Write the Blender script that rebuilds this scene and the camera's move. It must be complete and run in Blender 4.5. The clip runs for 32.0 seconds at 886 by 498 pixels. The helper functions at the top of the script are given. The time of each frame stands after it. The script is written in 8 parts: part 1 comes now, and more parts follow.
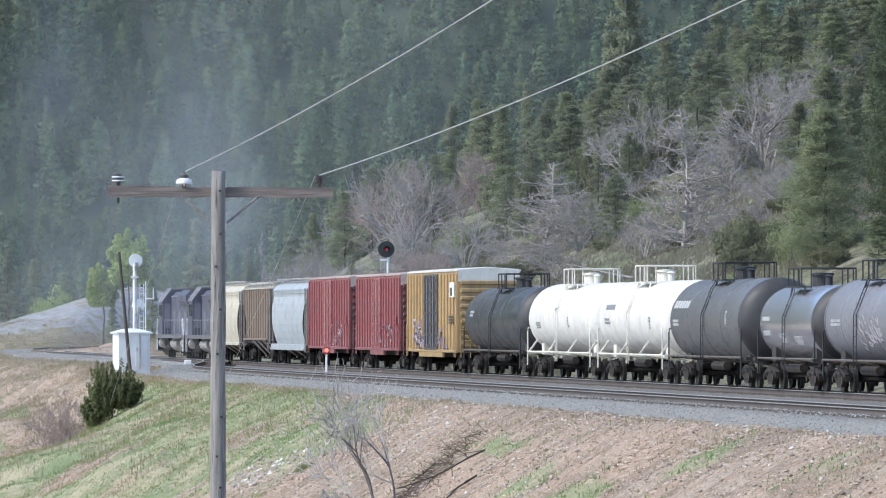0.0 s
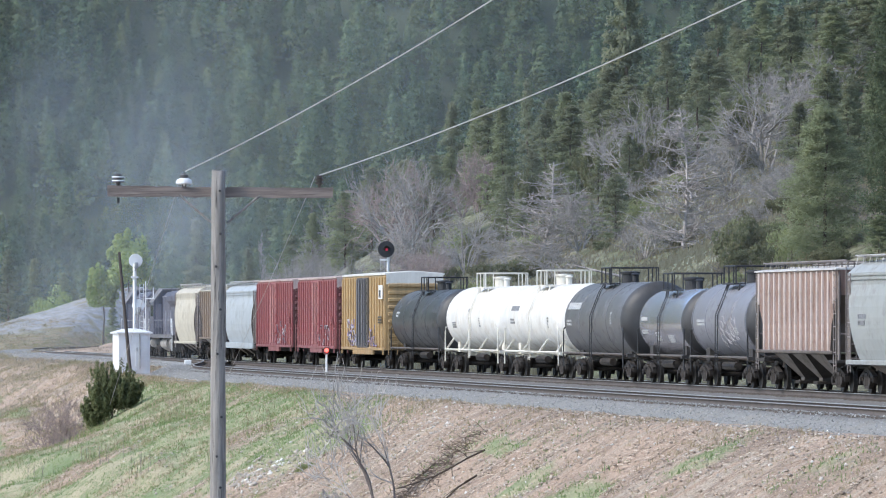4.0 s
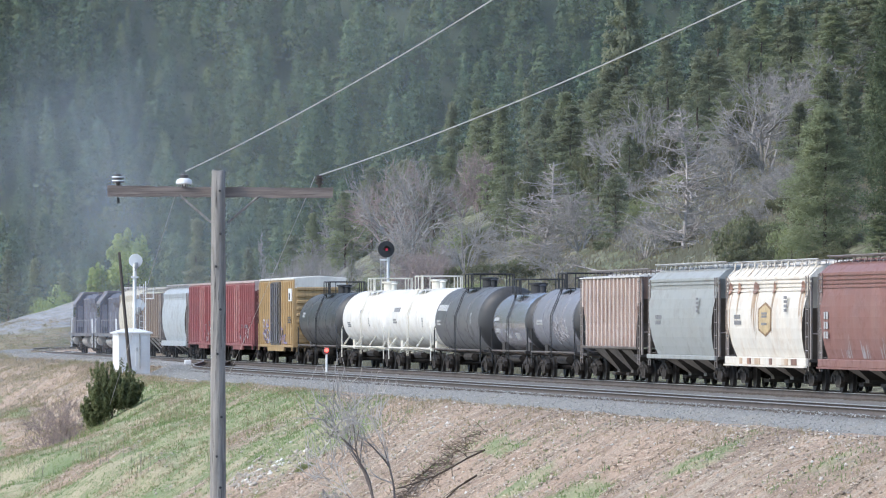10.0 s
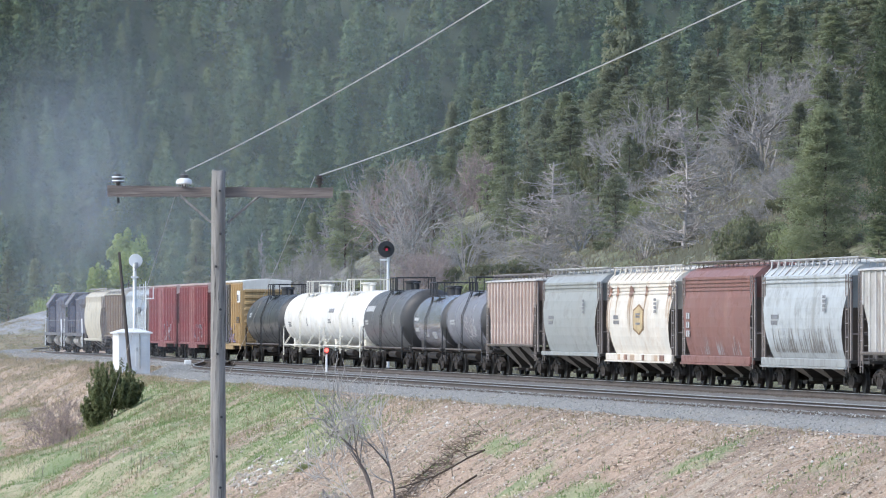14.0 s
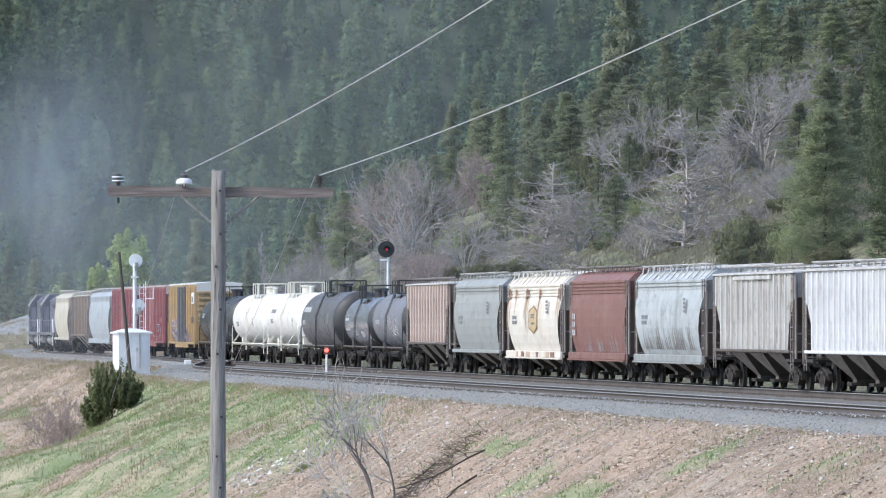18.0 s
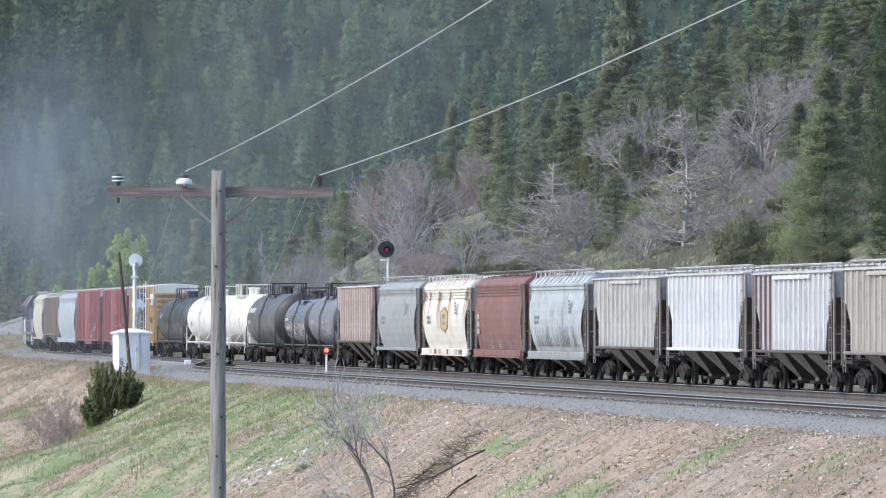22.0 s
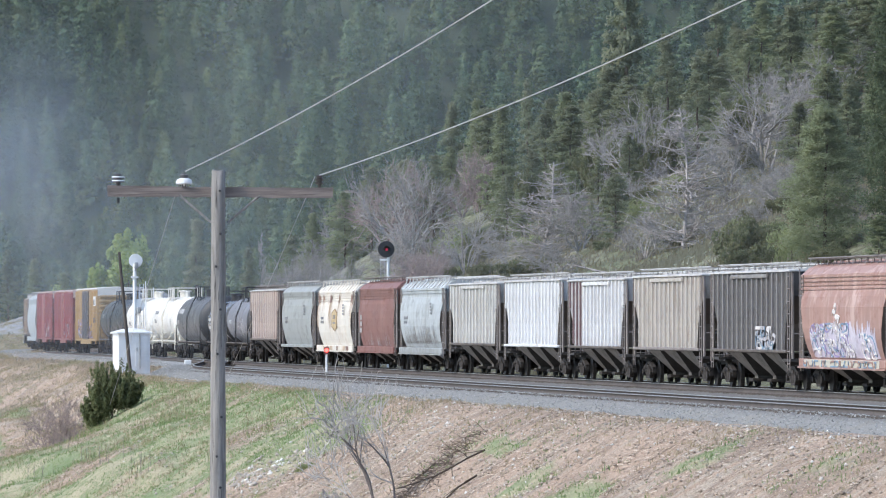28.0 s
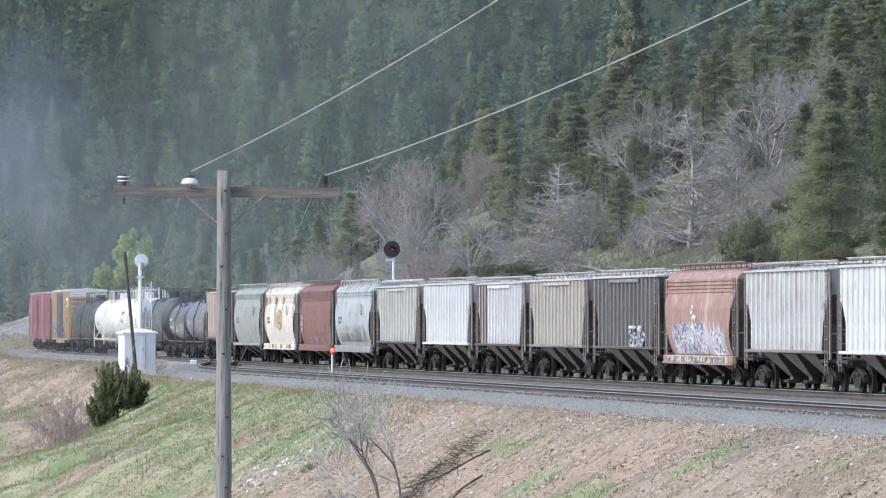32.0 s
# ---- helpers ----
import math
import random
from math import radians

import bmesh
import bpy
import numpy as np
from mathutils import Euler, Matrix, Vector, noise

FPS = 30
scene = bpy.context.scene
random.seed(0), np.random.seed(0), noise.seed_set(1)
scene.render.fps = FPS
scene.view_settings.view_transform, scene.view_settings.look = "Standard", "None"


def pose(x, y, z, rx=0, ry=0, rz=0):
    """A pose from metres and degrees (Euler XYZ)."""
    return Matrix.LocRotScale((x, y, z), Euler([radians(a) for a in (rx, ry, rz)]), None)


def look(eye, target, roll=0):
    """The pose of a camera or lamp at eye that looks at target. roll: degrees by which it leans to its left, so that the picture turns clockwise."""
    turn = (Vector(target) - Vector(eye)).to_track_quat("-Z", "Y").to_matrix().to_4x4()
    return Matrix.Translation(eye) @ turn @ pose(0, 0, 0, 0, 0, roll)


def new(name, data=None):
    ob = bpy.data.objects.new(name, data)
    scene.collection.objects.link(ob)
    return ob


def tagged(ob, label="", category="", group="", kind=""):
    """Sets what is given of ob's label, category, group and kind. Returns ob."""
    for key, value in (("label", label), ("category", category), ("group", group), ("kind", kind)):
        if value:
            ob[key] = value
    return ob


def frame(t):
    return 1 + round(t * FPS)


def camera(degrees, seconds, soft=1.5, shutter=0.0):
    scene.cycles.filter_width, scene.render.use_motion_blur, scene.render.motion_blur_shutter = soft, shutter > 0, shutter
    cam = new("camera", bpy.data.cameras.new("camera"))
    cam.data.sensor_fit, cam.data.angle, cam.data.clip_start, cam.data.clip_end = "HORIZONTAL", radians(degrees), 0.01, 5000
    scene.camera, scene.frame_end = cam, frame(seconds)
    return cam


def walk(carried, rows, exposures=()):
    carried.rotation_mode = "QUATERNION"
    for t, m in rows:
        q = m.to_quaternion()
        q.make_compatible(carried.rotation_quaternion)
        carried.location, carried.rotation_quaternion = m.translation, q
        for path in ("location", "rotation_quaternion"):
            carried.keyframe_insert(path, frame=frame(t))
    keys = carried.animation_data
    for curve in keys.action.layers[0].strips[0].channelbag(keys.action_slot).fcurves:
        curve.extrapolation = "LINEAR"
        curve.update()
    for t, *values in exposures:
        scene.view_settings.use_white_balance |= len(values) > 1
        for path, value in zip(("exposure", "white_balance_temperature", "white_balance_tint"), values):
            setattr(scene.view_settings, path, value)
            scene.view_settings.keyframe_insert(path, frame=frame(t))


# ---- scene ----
# The camera: a long lens on a stand, which is nudged a little to the left at the end.
SECONDS = 32.0
EYE = (0.0, 0.0, 2.446)
TILT = 90.5453
cam = camera(6.709, SECONDS, soft=1.12)
PAN = ((0, 0.0), (28.9, 0.0), (29.5, 0.0060), (30.0, 0.0070), (30.5, 0.0128), (31.0, 0.0135), (31.5, 0.0235), (32.0, 0.0430))
walk(cam, [(t, pose(*EYE, TILT, 0, a)) for t, a in PAN], exposures=((0, 1.08), (32.0, 1.08)))

# Light: a bright overcast spring day, the sun veiled, high over the left of the line.
world = bpy.data.worlds.new("sky")
scene.world = world
world.use_nodes = True
wn, wl = world.node_tree.nodes, world.node_tree.links
sky = wn.new("ShaderNodeTexSky")
sky.sky_type = "NISHITA"
sky.sun_disc = False
sky.sun_elevation = radians(43)
sky.sun_rotation = radians(251)
sky.air_density, sky.dust_density, sky.ozone_density = 1.0, 0.6, 2.0
wl.new(sky.outputs["Color"], wn["Background"].inputs["Color"])
wn["Background"].inputs["Strength"].default_value = 0.15
sun = new("sun", bpy.data.lights.new("sun", "SUN"))
sun.data.energy, sun.data.angle, sun.data.color = 1.8, radians(12), (1.0, 0.95, 0.87)
sun.matrix_world = look((-100, -34, 98), (0, 0, 0))

# ---------------------------------------------------------------- plan
# The main track runs away from the camera. s: metres along it, towards the camera; e: metres to its far side.
SC = 1.09


def heading(s):
    u = np.asarray(s, float) / SC
    return (1.44316793 - 0.0224252 * np.clip(u, -300, 150) / 1000
            - 0.13601122 * np.maximum(0, -60 - u) ** 2 / 1e5 + 0.90762171 * np.maximum(0, -130 - u) ** 2 / 1e5)


TS = np.arange(-470.0, 401.0, 1.0)
_h = heading(TS)
_x = np.concatenate([[0], np.cumsum((np.cos(_h)[1:] + np.cos(_h)[:-1]) / 2)])
_y = np.concatenate([[0], np.cumsum((-np.sin(_h)[1:] - np.sin(_h)[:-1]) / 2)])
P0 = (-3.963, 398.892)
TX, TY = _x - _x[470] + P0[0], _y - _y[470] + P0[1]
PHI0 = float(heading(0.0))
CP, SP = math.cos(PHI0), math.sin(PHI0)
# The same in the frame of the straight: a along it, e across.
TA = (TX - P0[0]) * CP - (TY - P0[1]) * SP
TE = (TX - P0[0]) * SP + (TY - P0[1]) * CP


def track_at(s, e=0.0):
    """Place and heading on the main track, e metres to its far side."""
    x, y, p = np.interp(s, TS, TX), np.interp(s, TS, TY), np.interp(s, TS, _h)
    return x + e * np.sin(p), y + e * np.cos(p), p


def to_world(a, e):
    return P0[0] + a * CP + e * SP, P0[1] - a * SP + e * CP


def to_track(x, y):
    dx, dy = x - P0[0], y - P0[1]
    return dx * CP - dy * SP, dx * SP + dy * CP


def vnoise(x, y, seed=0):
    """Smooth value noise from -1 to 1 on arrays."""
    x, y = np.asarray(x, float), np.asarray(y, float)
    xi, yi = np.floor(x).astype(np.int64), np.floor(y).astype(np.int64)
    fx, fy = x - xi, y - yi
    fx, fy = fx * fx * (3 - 2 * fx), fy * fy * (3 - 2 * fy)

    def h(i, j):
        n = (i * 374761393 + j * 668265263 + seed * 1442695041) & 0x7FFFFFFF
        n = ((n ^ (n >> 13)) * 1274126177) & 0x7FFFFFFF
        return ((n ^ (n >> 16)) & 0xFFFF) / 32767.5 - 1
    top = h(xi, yi) * (1 - fx) + h(xi + 1, yi) * fx
    low = h(xi, yi + 1) * (1 - fx) + h(xi + 1, yi + 1) * fx
    return top * (1 - fy) + low * fy


def step01(x, lo, hi):
    t = np.clip((np.asarray(x, float) - lo) / (hi - lo), 0, 1)
    return t * t * (3 - 2 * t)


def ground_z(a, e):
    """Height of the ground over the plan of the straight."""
    a, e = np.atleast_1d(np.asarray(a, float)), np.atleast_1d(np.asarray(e, float))
    x, y = to_world(a, e)
    te = np.where(a < TA.max(), np.interp(a, TA[TS > -330], TE[TS > -330]), 0.0)
    d = te - e                                   # metres on the near side of the main track
    # near side: the bed's edge, then the bank down to the draw
    edge = 5.4 + 5.45 * step01(a, -62, -30) + 0.5 * vnoise(a / 9, d * 0, 3) * step01(a, -30, 20)
    slope = 0.36 + 0.30 * step01(a, -40, 140)
    fall = np.maximum(0, d - edge)
    soft = fall * fall / (fall + 1.2)
    steep = np.minimum(soft, 3.6) * 0.66 + np.maximum(0, soft - 3.6) * 0.34
    nose = 1 - step01(a, 15, 60)
    bank = -0.55 - slope * soft * (1 - nose) - steep * nose
    bank = bank + step01(fall, 0.3, 3) * ((0.16 * vnoise(a * 0.8 + d * 0.15, d * 0.16, 5) + 0.07 * vnoise(a * 2.3 + d * 0.2, d * 0.5, 6)) * (0.25 + 0.75 * step01(a, 60, 115)) + (0.30 * vnoise(a / 6, d / 2.2, 16) + 0.15 * vnoise(a / 2.2, d / 1.0, 17)) * (1 - step01(a, 70, 120)) + 0.35 * vnoise(a / 14, d / 9, 7))
    floor = -7.5 + 0.5 * vnoise(x / 25, y / 25, 8) + 8.1 * step01(y, 55, 6)
    near = np.maximum(bank, floor)
    # a draw cuts in behind the green nose of the bank; a small pad carries the hut
    side = x / np.maximum(y, 1.0)
    near = near - 2.6 * (1 - step01(side, -0.0475, -0.0415)) * step01(y - 16 * step01(side, -0.0495, -0.0455), 376, 396) * (1 - step01(y, 448, 492))
    near = near + 0.30 * vnoise(x / 6, y / 14, 15) * step01(-side, 0.041, 0.046) * step01(y, 440, 480)
    near = near + 0.32 * np.exp(-((x + 18.0) / 3.2) ** 2 - ((y - 438) / 12) ** 2)
    # far side: ditch, then the wooded hill, up to its crest
    f = -d
    rise = np.maximum(0, f - 9)
    climb = 0.46 * rise * rise / (rise + 3.0)
    crest = 1 - step01(y, 690, 850)
    hill = -0.75 + climb * (0.25 + 0.75 * crest) * (1 + 0.14 * vnoise(x / 30, y / 40, 9)) + step01(f, 9, 14) * 0.5 * vnoise(x / 7, y / 9, 10)
    hill = np.minimum(hill, 46) * (1 - step01(y, 800, 1000)) - 6 * step01(y, 800, 1000)
    z = np.where(f > 4.6, np.where(f < 9, -0.75 + 0 * a, hill), np.where(d > edge, near, -0.6 + 0 * a))
    # the gravel knoll past the bend, cut through by the line
    knoll = 6.7 * np.exp(-((x + 31) / 17) ** 2 - ((y - 812) / 46) ** 2) + 1.5 * np.exp(-((x + 25) / 9) ** 2 - ((y - 628) / 16) ** 2)
    open_side = step01(x, -26, -10)              # the hill dies out towards the bend
    low = z * open_side - 0.6 * (1 - open_side)
    z = np.where((y > 540) & (f > 4.6), np.maximum(low, -0.75), z)
    rough = step01(y, 640, 690) * (1 - step01(y, 900, 1000))
    z = np.where(y > 560, z + knoll * step01(y, 590, 625) + 0.25 * vnoise(x / 5, y / 6, 12) * rough * (x < 0), z)
    # the cutting in which the line goes on round the bend
    bend = (y > 600) & (y < 1000) & (x > -90) & (x < 60)
    if bend.any():
        bx, by = x[bend], y[bend]
        k = np.arange(0, 245, 6)
        far = np.full(bx.shape, 1e9)
        for q in k:
            far = np.minimum(far, np.hypot(bx - TX[q], by - TY[q]))
        zb = z[bend]
        z[bend] = np.where(far < 40, np.minimum(zb, -0.6 + np.maximum(0, far - 5) * 0.8), zb)
    # the far mountain
    m = np.maximum(0, y - 1560 + 22 * vnoise(x / 60, y / 60, 14))
    z = z + 0.5 * m * m / (m + 20) + np.where(y > 900, -2.0, 0)
    return z


# ---------------------------------------------------------------- helpers
def mesh_of(name, verts, faces, mats, smooth=False, slots=None):
    me = bpy.data.meshes.new(name)
    me.from_pydata(verts, [], faces)
    for m in (mats if isinstance(mats, (list, tuple)) else [mats]):
        me.materials.append(m)
    if slots is not None:
        me.polygons.foreach_set("material_index", slots)
    if smooth:
        me.polygons.foreach_set("use_smooth", [True] * len(me.polygons))
    me.update()
    return me


def fast_mesh(name, verts, faces, mat, smooth=False):
    """A mesh from arrays; every face has the same number of corners."""
    me = bpy.data.meshes.new(name)
    n, c = faces.shape
    me.vertices.add(len(verts))
    me.vertices.foreach_set("co", np.ascontiguousarray(verts, np.float32).ravel())
    me.loops.add(n * c)
    me.loops.foreach_set("vertex_index", np.ascontiguousarray(faces, np.int32).ravel())
    me.polygons.add(n)
    me.polygons.foreach_set("loop_start", np.arange(0, n * c, c, dtype=np.int32))
    if smooth:
        me.polygons.foreach_set("use_smooth", np.ones(n, bool))
    me.materials.append(mat)
    me.update(calc_edges=True)
    return me


def linked(name, data, parent=None, label="", m=None):
    ob = new(name, data)
    if parent is not None:
        ob.parent = parent
    if m is not None:
        ob.matrix_basis = m
    if label:
        ob["label"] = label
    return ob


def part(name, bm, material, parent, label="", smooth=False, m=None):
    """Links a bmesh as one mesh object under a thing or under a part."""
    me = bpy.data.meshes.new(name)
    bm.to_mesh(me)
    bm.free()
    me.materials.append(material)
    if smooth:
        me.polygons.foreach_set("use_smooth", [True] * len(me.polygons))
    return linked(name, me, parent, label, m)


def box(bm, x0, x1, y0, y1, z0, z1, bevel=0.0):
    vs = [bm.verts.new(c) for c in ((x0, y0, z0), (x1, y0, z0), (x1, y1, z0), (x0, y1, z0), (x0, y0, z1), (x1, y0, z1), (x1, y1, z1), (x0, y1, z1))]
    fs = [bm.faces.new([vs[i] for i in f]) for f in ((0, 3, 2, 1), (4, 5, 6, 7), (0, 1, 5, 4), (1, 2, 6, 5), (2, 3, 7, 6), (3, 0, 4, 7))]
    if bevel:
        es = list({e for f in fs for e in f.edges})
        bmesh.ops.bevel(bm, geom=es, offset=bevel, segments=1, affect="EDGES")
    return bm


def tube(bm, pts, r, sides=6, r1=None, cap=True):
    """A pipe along points, from radius r to r1."""
    pts = [Vector(p) for p in pts]
    r1 = r if r1 is None else r1
    rings = []
    for i, p in enumerate(pts):
        t = (pts[min(i + 1, len(pts) - 1)] - pts[max(i - 1, 0)]).normalized()
        u = t.cross(Vector((0, 0, 1)) if abs(t.z) < 0.9 else Vector((1, 0, 0))).normalized()
        v = t.cross(u)
        k = r + (r1 - r) * i / max(1, len(pts) - 1)
        rings.append([bm.verts.new(p + k * (math.cos(q) * u + math.sin(q) * v)) for q in [2 * math.pi * j / sides for j in range(sides)]])
    for a, b in zip(rings, rings[1:]):
        for j in range(sides):
            bm.faces.new((a[j], a[(j + 1) % sides], b[(j + 1) % sides], b[j]))
    if cap:
        bm.faces.new(rings[0][::-1])
        bm.faces.new(rings[-1])
    return bm


def lathe(bm, axis_pts, sides=24, axis="x", y=0.0, z=0.0):
    """A turned shape along x (or z): a list of (place, radius)."""
    rings = []
    for p, r in axis_pts:
        ring = []
        for j in range(sides):
            q = 2 * math.pi * j / sides
            c, s = r * math.cos(q), r * math.sin(q)
            ring.append(bm.verts.new((p, y + c, z + s) if axis == "x" else ((c, y + s, p + z) if axis == "z" else (c, p + y, z + s))))
        rings.append(ring)
    for a, b in zip(rings, rings[1:]):
        for j in range(sides):
            bm.faces.new((a[j], a[(j + 1) % sides], b[(j + 1) % sides], b[j]))
    bm.faces.new(rings[0][::-1])
    bm.faces.new(rings[-1])
    bmesh.ops.recalc_face_normals(bm, faces=bm.faces)
    return bm


def stack(bm, rings):
    """A body from rectangular rings (z, half length, half width), bottom to top."""
    rs = []
    for z, hl, hw in rings:
        rs.append([bm.verts.new(c) for c in ((-hl, -hw, z), (hl, -hw, z), (hl, hw, z), (-hl, hw, z))])
    for a, b in zip(rs, rs[1:]):
        for j in range(4):
            bm.faces.new((a[j], a[(j + 1) % 4], b[(j + 1) % 4], b[j]))
    bm.faces.new(rs[0][::-1])
    bm.faces.new(rs[-1])
    return bm


# ---------------------------------------------------------------- materials
def node_mat(name):
    m = bpy.data.materials.new(name)
    m.use_nodes = True
    nt = m.node_tree
    return m, nt, nt.nodes["Principled BSDF"]


def tex(nt, scale, detail=4.0, stretch=(1, 1, 1), coord="Object", rough=0.6, kind="noise"):
    co = nt.nodes.new("ShaderNodeTexCoord")
    mp = nt.nodes.new("ShaderNodeMapping")
    mp.inputs["Scale"].default_value = stretch
    nt.links.new(co.outputs[coord], mp.inputs["Vector"])
    if kind == "voronoi":
        n = nt.nodes.new("ShaderNodeTexVoronoi")
        n.inputs["Scale"].default_value = scale
        nt.links.new(mp.outputs[0], n.inputs["Vector"])
        return n.outputs["Distance"]
    n = nt.nodes.new("ShaderNodeTexNoise")
    n.inputs["Scale"].default_value, n.inputs["Detail"].default_value, n.inputs["Roughness"].default_value = scale, detail, rough
    nt.links.new(mp.outputs[0], n.inputs["Vector"])
    return n.outputs["Fac"]


def ramp(nt, fac, lo, hi, a=0.0, b=1.0):
    n = nt.nodes.new("ShaderNodeMapRange")
    for k, v in zip(("From Min", "From Max", "To Min", "To Max"), (lo, hi, a, b)):
        n.inputs[k].default_value = v
    n.interpolation_type = "SMOOTHSTEP"
    nt.links.new(fac, n.inputs["Value"])
    return n.outputs["Result"]


def mix(nt, fac, a, b, mode="MIX"):
    n = nt.nodes.new("ShaderNodeMix")
    n.data_type, n.blend_type = "RGBA", mode
    for sock, v in ((n.inputs[0], fac), (n.inputs[6], a), (n.inputs[7], b)):
        if isinstance(v, (int, float)):
            sock.default_value = v
        elif isinstance(v, tuple):
            sock.default_value = (*v, 1)
        else:
            nt.links.new(v, sock)
    return n.outputs[2]


def times(nt, a, b, op="MULTIPLY"):
    n = nt.nodes.new("ShaderNodeMath")
    n.operation = op
    for sock, v in zip(n.inputs, (a, b)):
        if isinstance(v, (int, float)):
            sock.default_value = v
        else:
            nt.links.new(v, sock)
    return n.outputs[0]


def bump(nt, p, height, strength, dist):
    b = nt.nodes.new("ShaderNodeBump")
    b.inputs["Strength"].default_value, b.inputs["Distance"].default_value = strength, dist
    nt.links.new(height, b.inputs["Height"])
    nt.links.new(b.outputs[0], p.inputs["Normal"])


def paint(name, col, dirt=(0.16, 0.12, 0.09), amount=0.35, streak=0.4, streak_col=None, rough=0.45, metal=0.0, low=None):
    """Weathered vehicle paint: patches of dirt, rain streaks down the sides, fading; low: dust thrown up to that height."""
    m, nt, p = node_mat(name)
    fade = mix(nt, ramp(nt, tex(nt, 0.7, 3), 0.3, 0.7), col, tuple(min(1, c * 0.8 + 0.03) for c in col))
    s = ramp(nt, tex(nt, 2.2, 6, (0.45, 1.6, 0.07), rough=0.7), 0.47, 0.66)
    c = mix(nt, times(nt, s, streak), fade, streak_col or dirt)
    g = ramp(nt, tex(nt, 1.8, 6, (0.4, 1, 0.8), rough=0.7), 0.45, 0.75)
    c = mix(nt, times(nt, g, amount), c, dirt)
    if low:
        co = nt.nodes.new("ShaderNodeTexCoord")
        sp = nt.nodes.new("ShaderNodeSeparateXYZ")
        nt.links.new(co.outputs["Object"], sp.inputs[0])
        h = ramp(nt, times(nt, sp.outputs["Z"], times(nt, tex(nt, 3, 4), 1.2), "ADD"), low, low + 1.0, 1, 0)
        c = mix(nt, times(nt, h, 0.45), c, dirt)
    nt.links.new(c, p.inputs["Base Color"])
    nt.links.new(ramp(nt, g, 0, 1, rough, min(1, rough + 0.3)), p.inputs["Roughness"])
    p.inputs["Metallic"].default_value = metal
    bump(nt, p, tex(nt, 3, 3), 0.15, 0.02)
    return m


def plain(name, col, rough=0.6, metal=0.0, vary=0.25, scale=4.0, bumpy=0.2):
    m, nt, p = node_mat(name)
    c = mix(nt, ramp(nt, tex(nt, scale, 5), 0.3, 0.75), col, tuple(c * (1 - vary) for c in col))
    nt.links.new(c, p.inputs["Base Color"])
    p.inputs["Roughness"].default_value, p.inputs["Metallic"].default_value = rough, metal
    bump(nt, p, tex(nt, scale * 6, 3), bumpy, 0.01)
    return m


def glow(name, col, strength):
    m, nt, p = node_mat(name)
    p.inputs["Base Color"].default_value = (*col, 1)
    p.inputs["Emission Color"].default_value = (*col, 1)
    p.inputs["Emission Strength"].default_value = strength
    return m


def leafy(name, a, b, c=None, through_light=0.6):
    """Foliage: each clump its own shade between two colours, whole trees a little apart; thin leaves let light through."""
    m, nt, p = node_mat(name)
    geo = nt.nodes.new("ShaderNodeNewGeometry")
    inf = nt.nodes.new("ShaderNodeObjectInfo")
    k = mix(nt, geo.outputs["Random Per Island"], a, b)
    if c:
        k = mix(nt, ramp(nt, tex(nt, 0.09, 2), 0.42, 0.68, 0, 0.85), k, c)
    at = nt.nodes.new("ShaderNodeAttribute")
    at.attribute_name = "tone"
    k = mix(nt, times(nt, inf.outputs["Random"], 0.35), k, tuple(x * 0.6 for x in a))
    k = mix(nt, times(nt, at.outputs["Fac"], 0.8), k, tuple(x * 0.42 for x in a))
    nt.nodes.remove(p)
    df, tr = nt.nodes.new("ShaderNodeBsdfDiffuse"), nt.nodes.new("ShaderNodeBsdfTranslucent")
    ms = nt.nodes.new("ShaderNodeMixShader")
    ms.inputs[0].default_value = through_light
    for q in (df, tr):
        nt.links.new(k, q.inputs["Color"])
    nt.links.new(df.outputs[0], ms.inputs[1])
    nt.links.new(tr.outputs[0], ms.inputs[2])
    nt.links.new(ms.outputs[0], nt.nodes["Material Output"].inputs["Surface"])
    return m


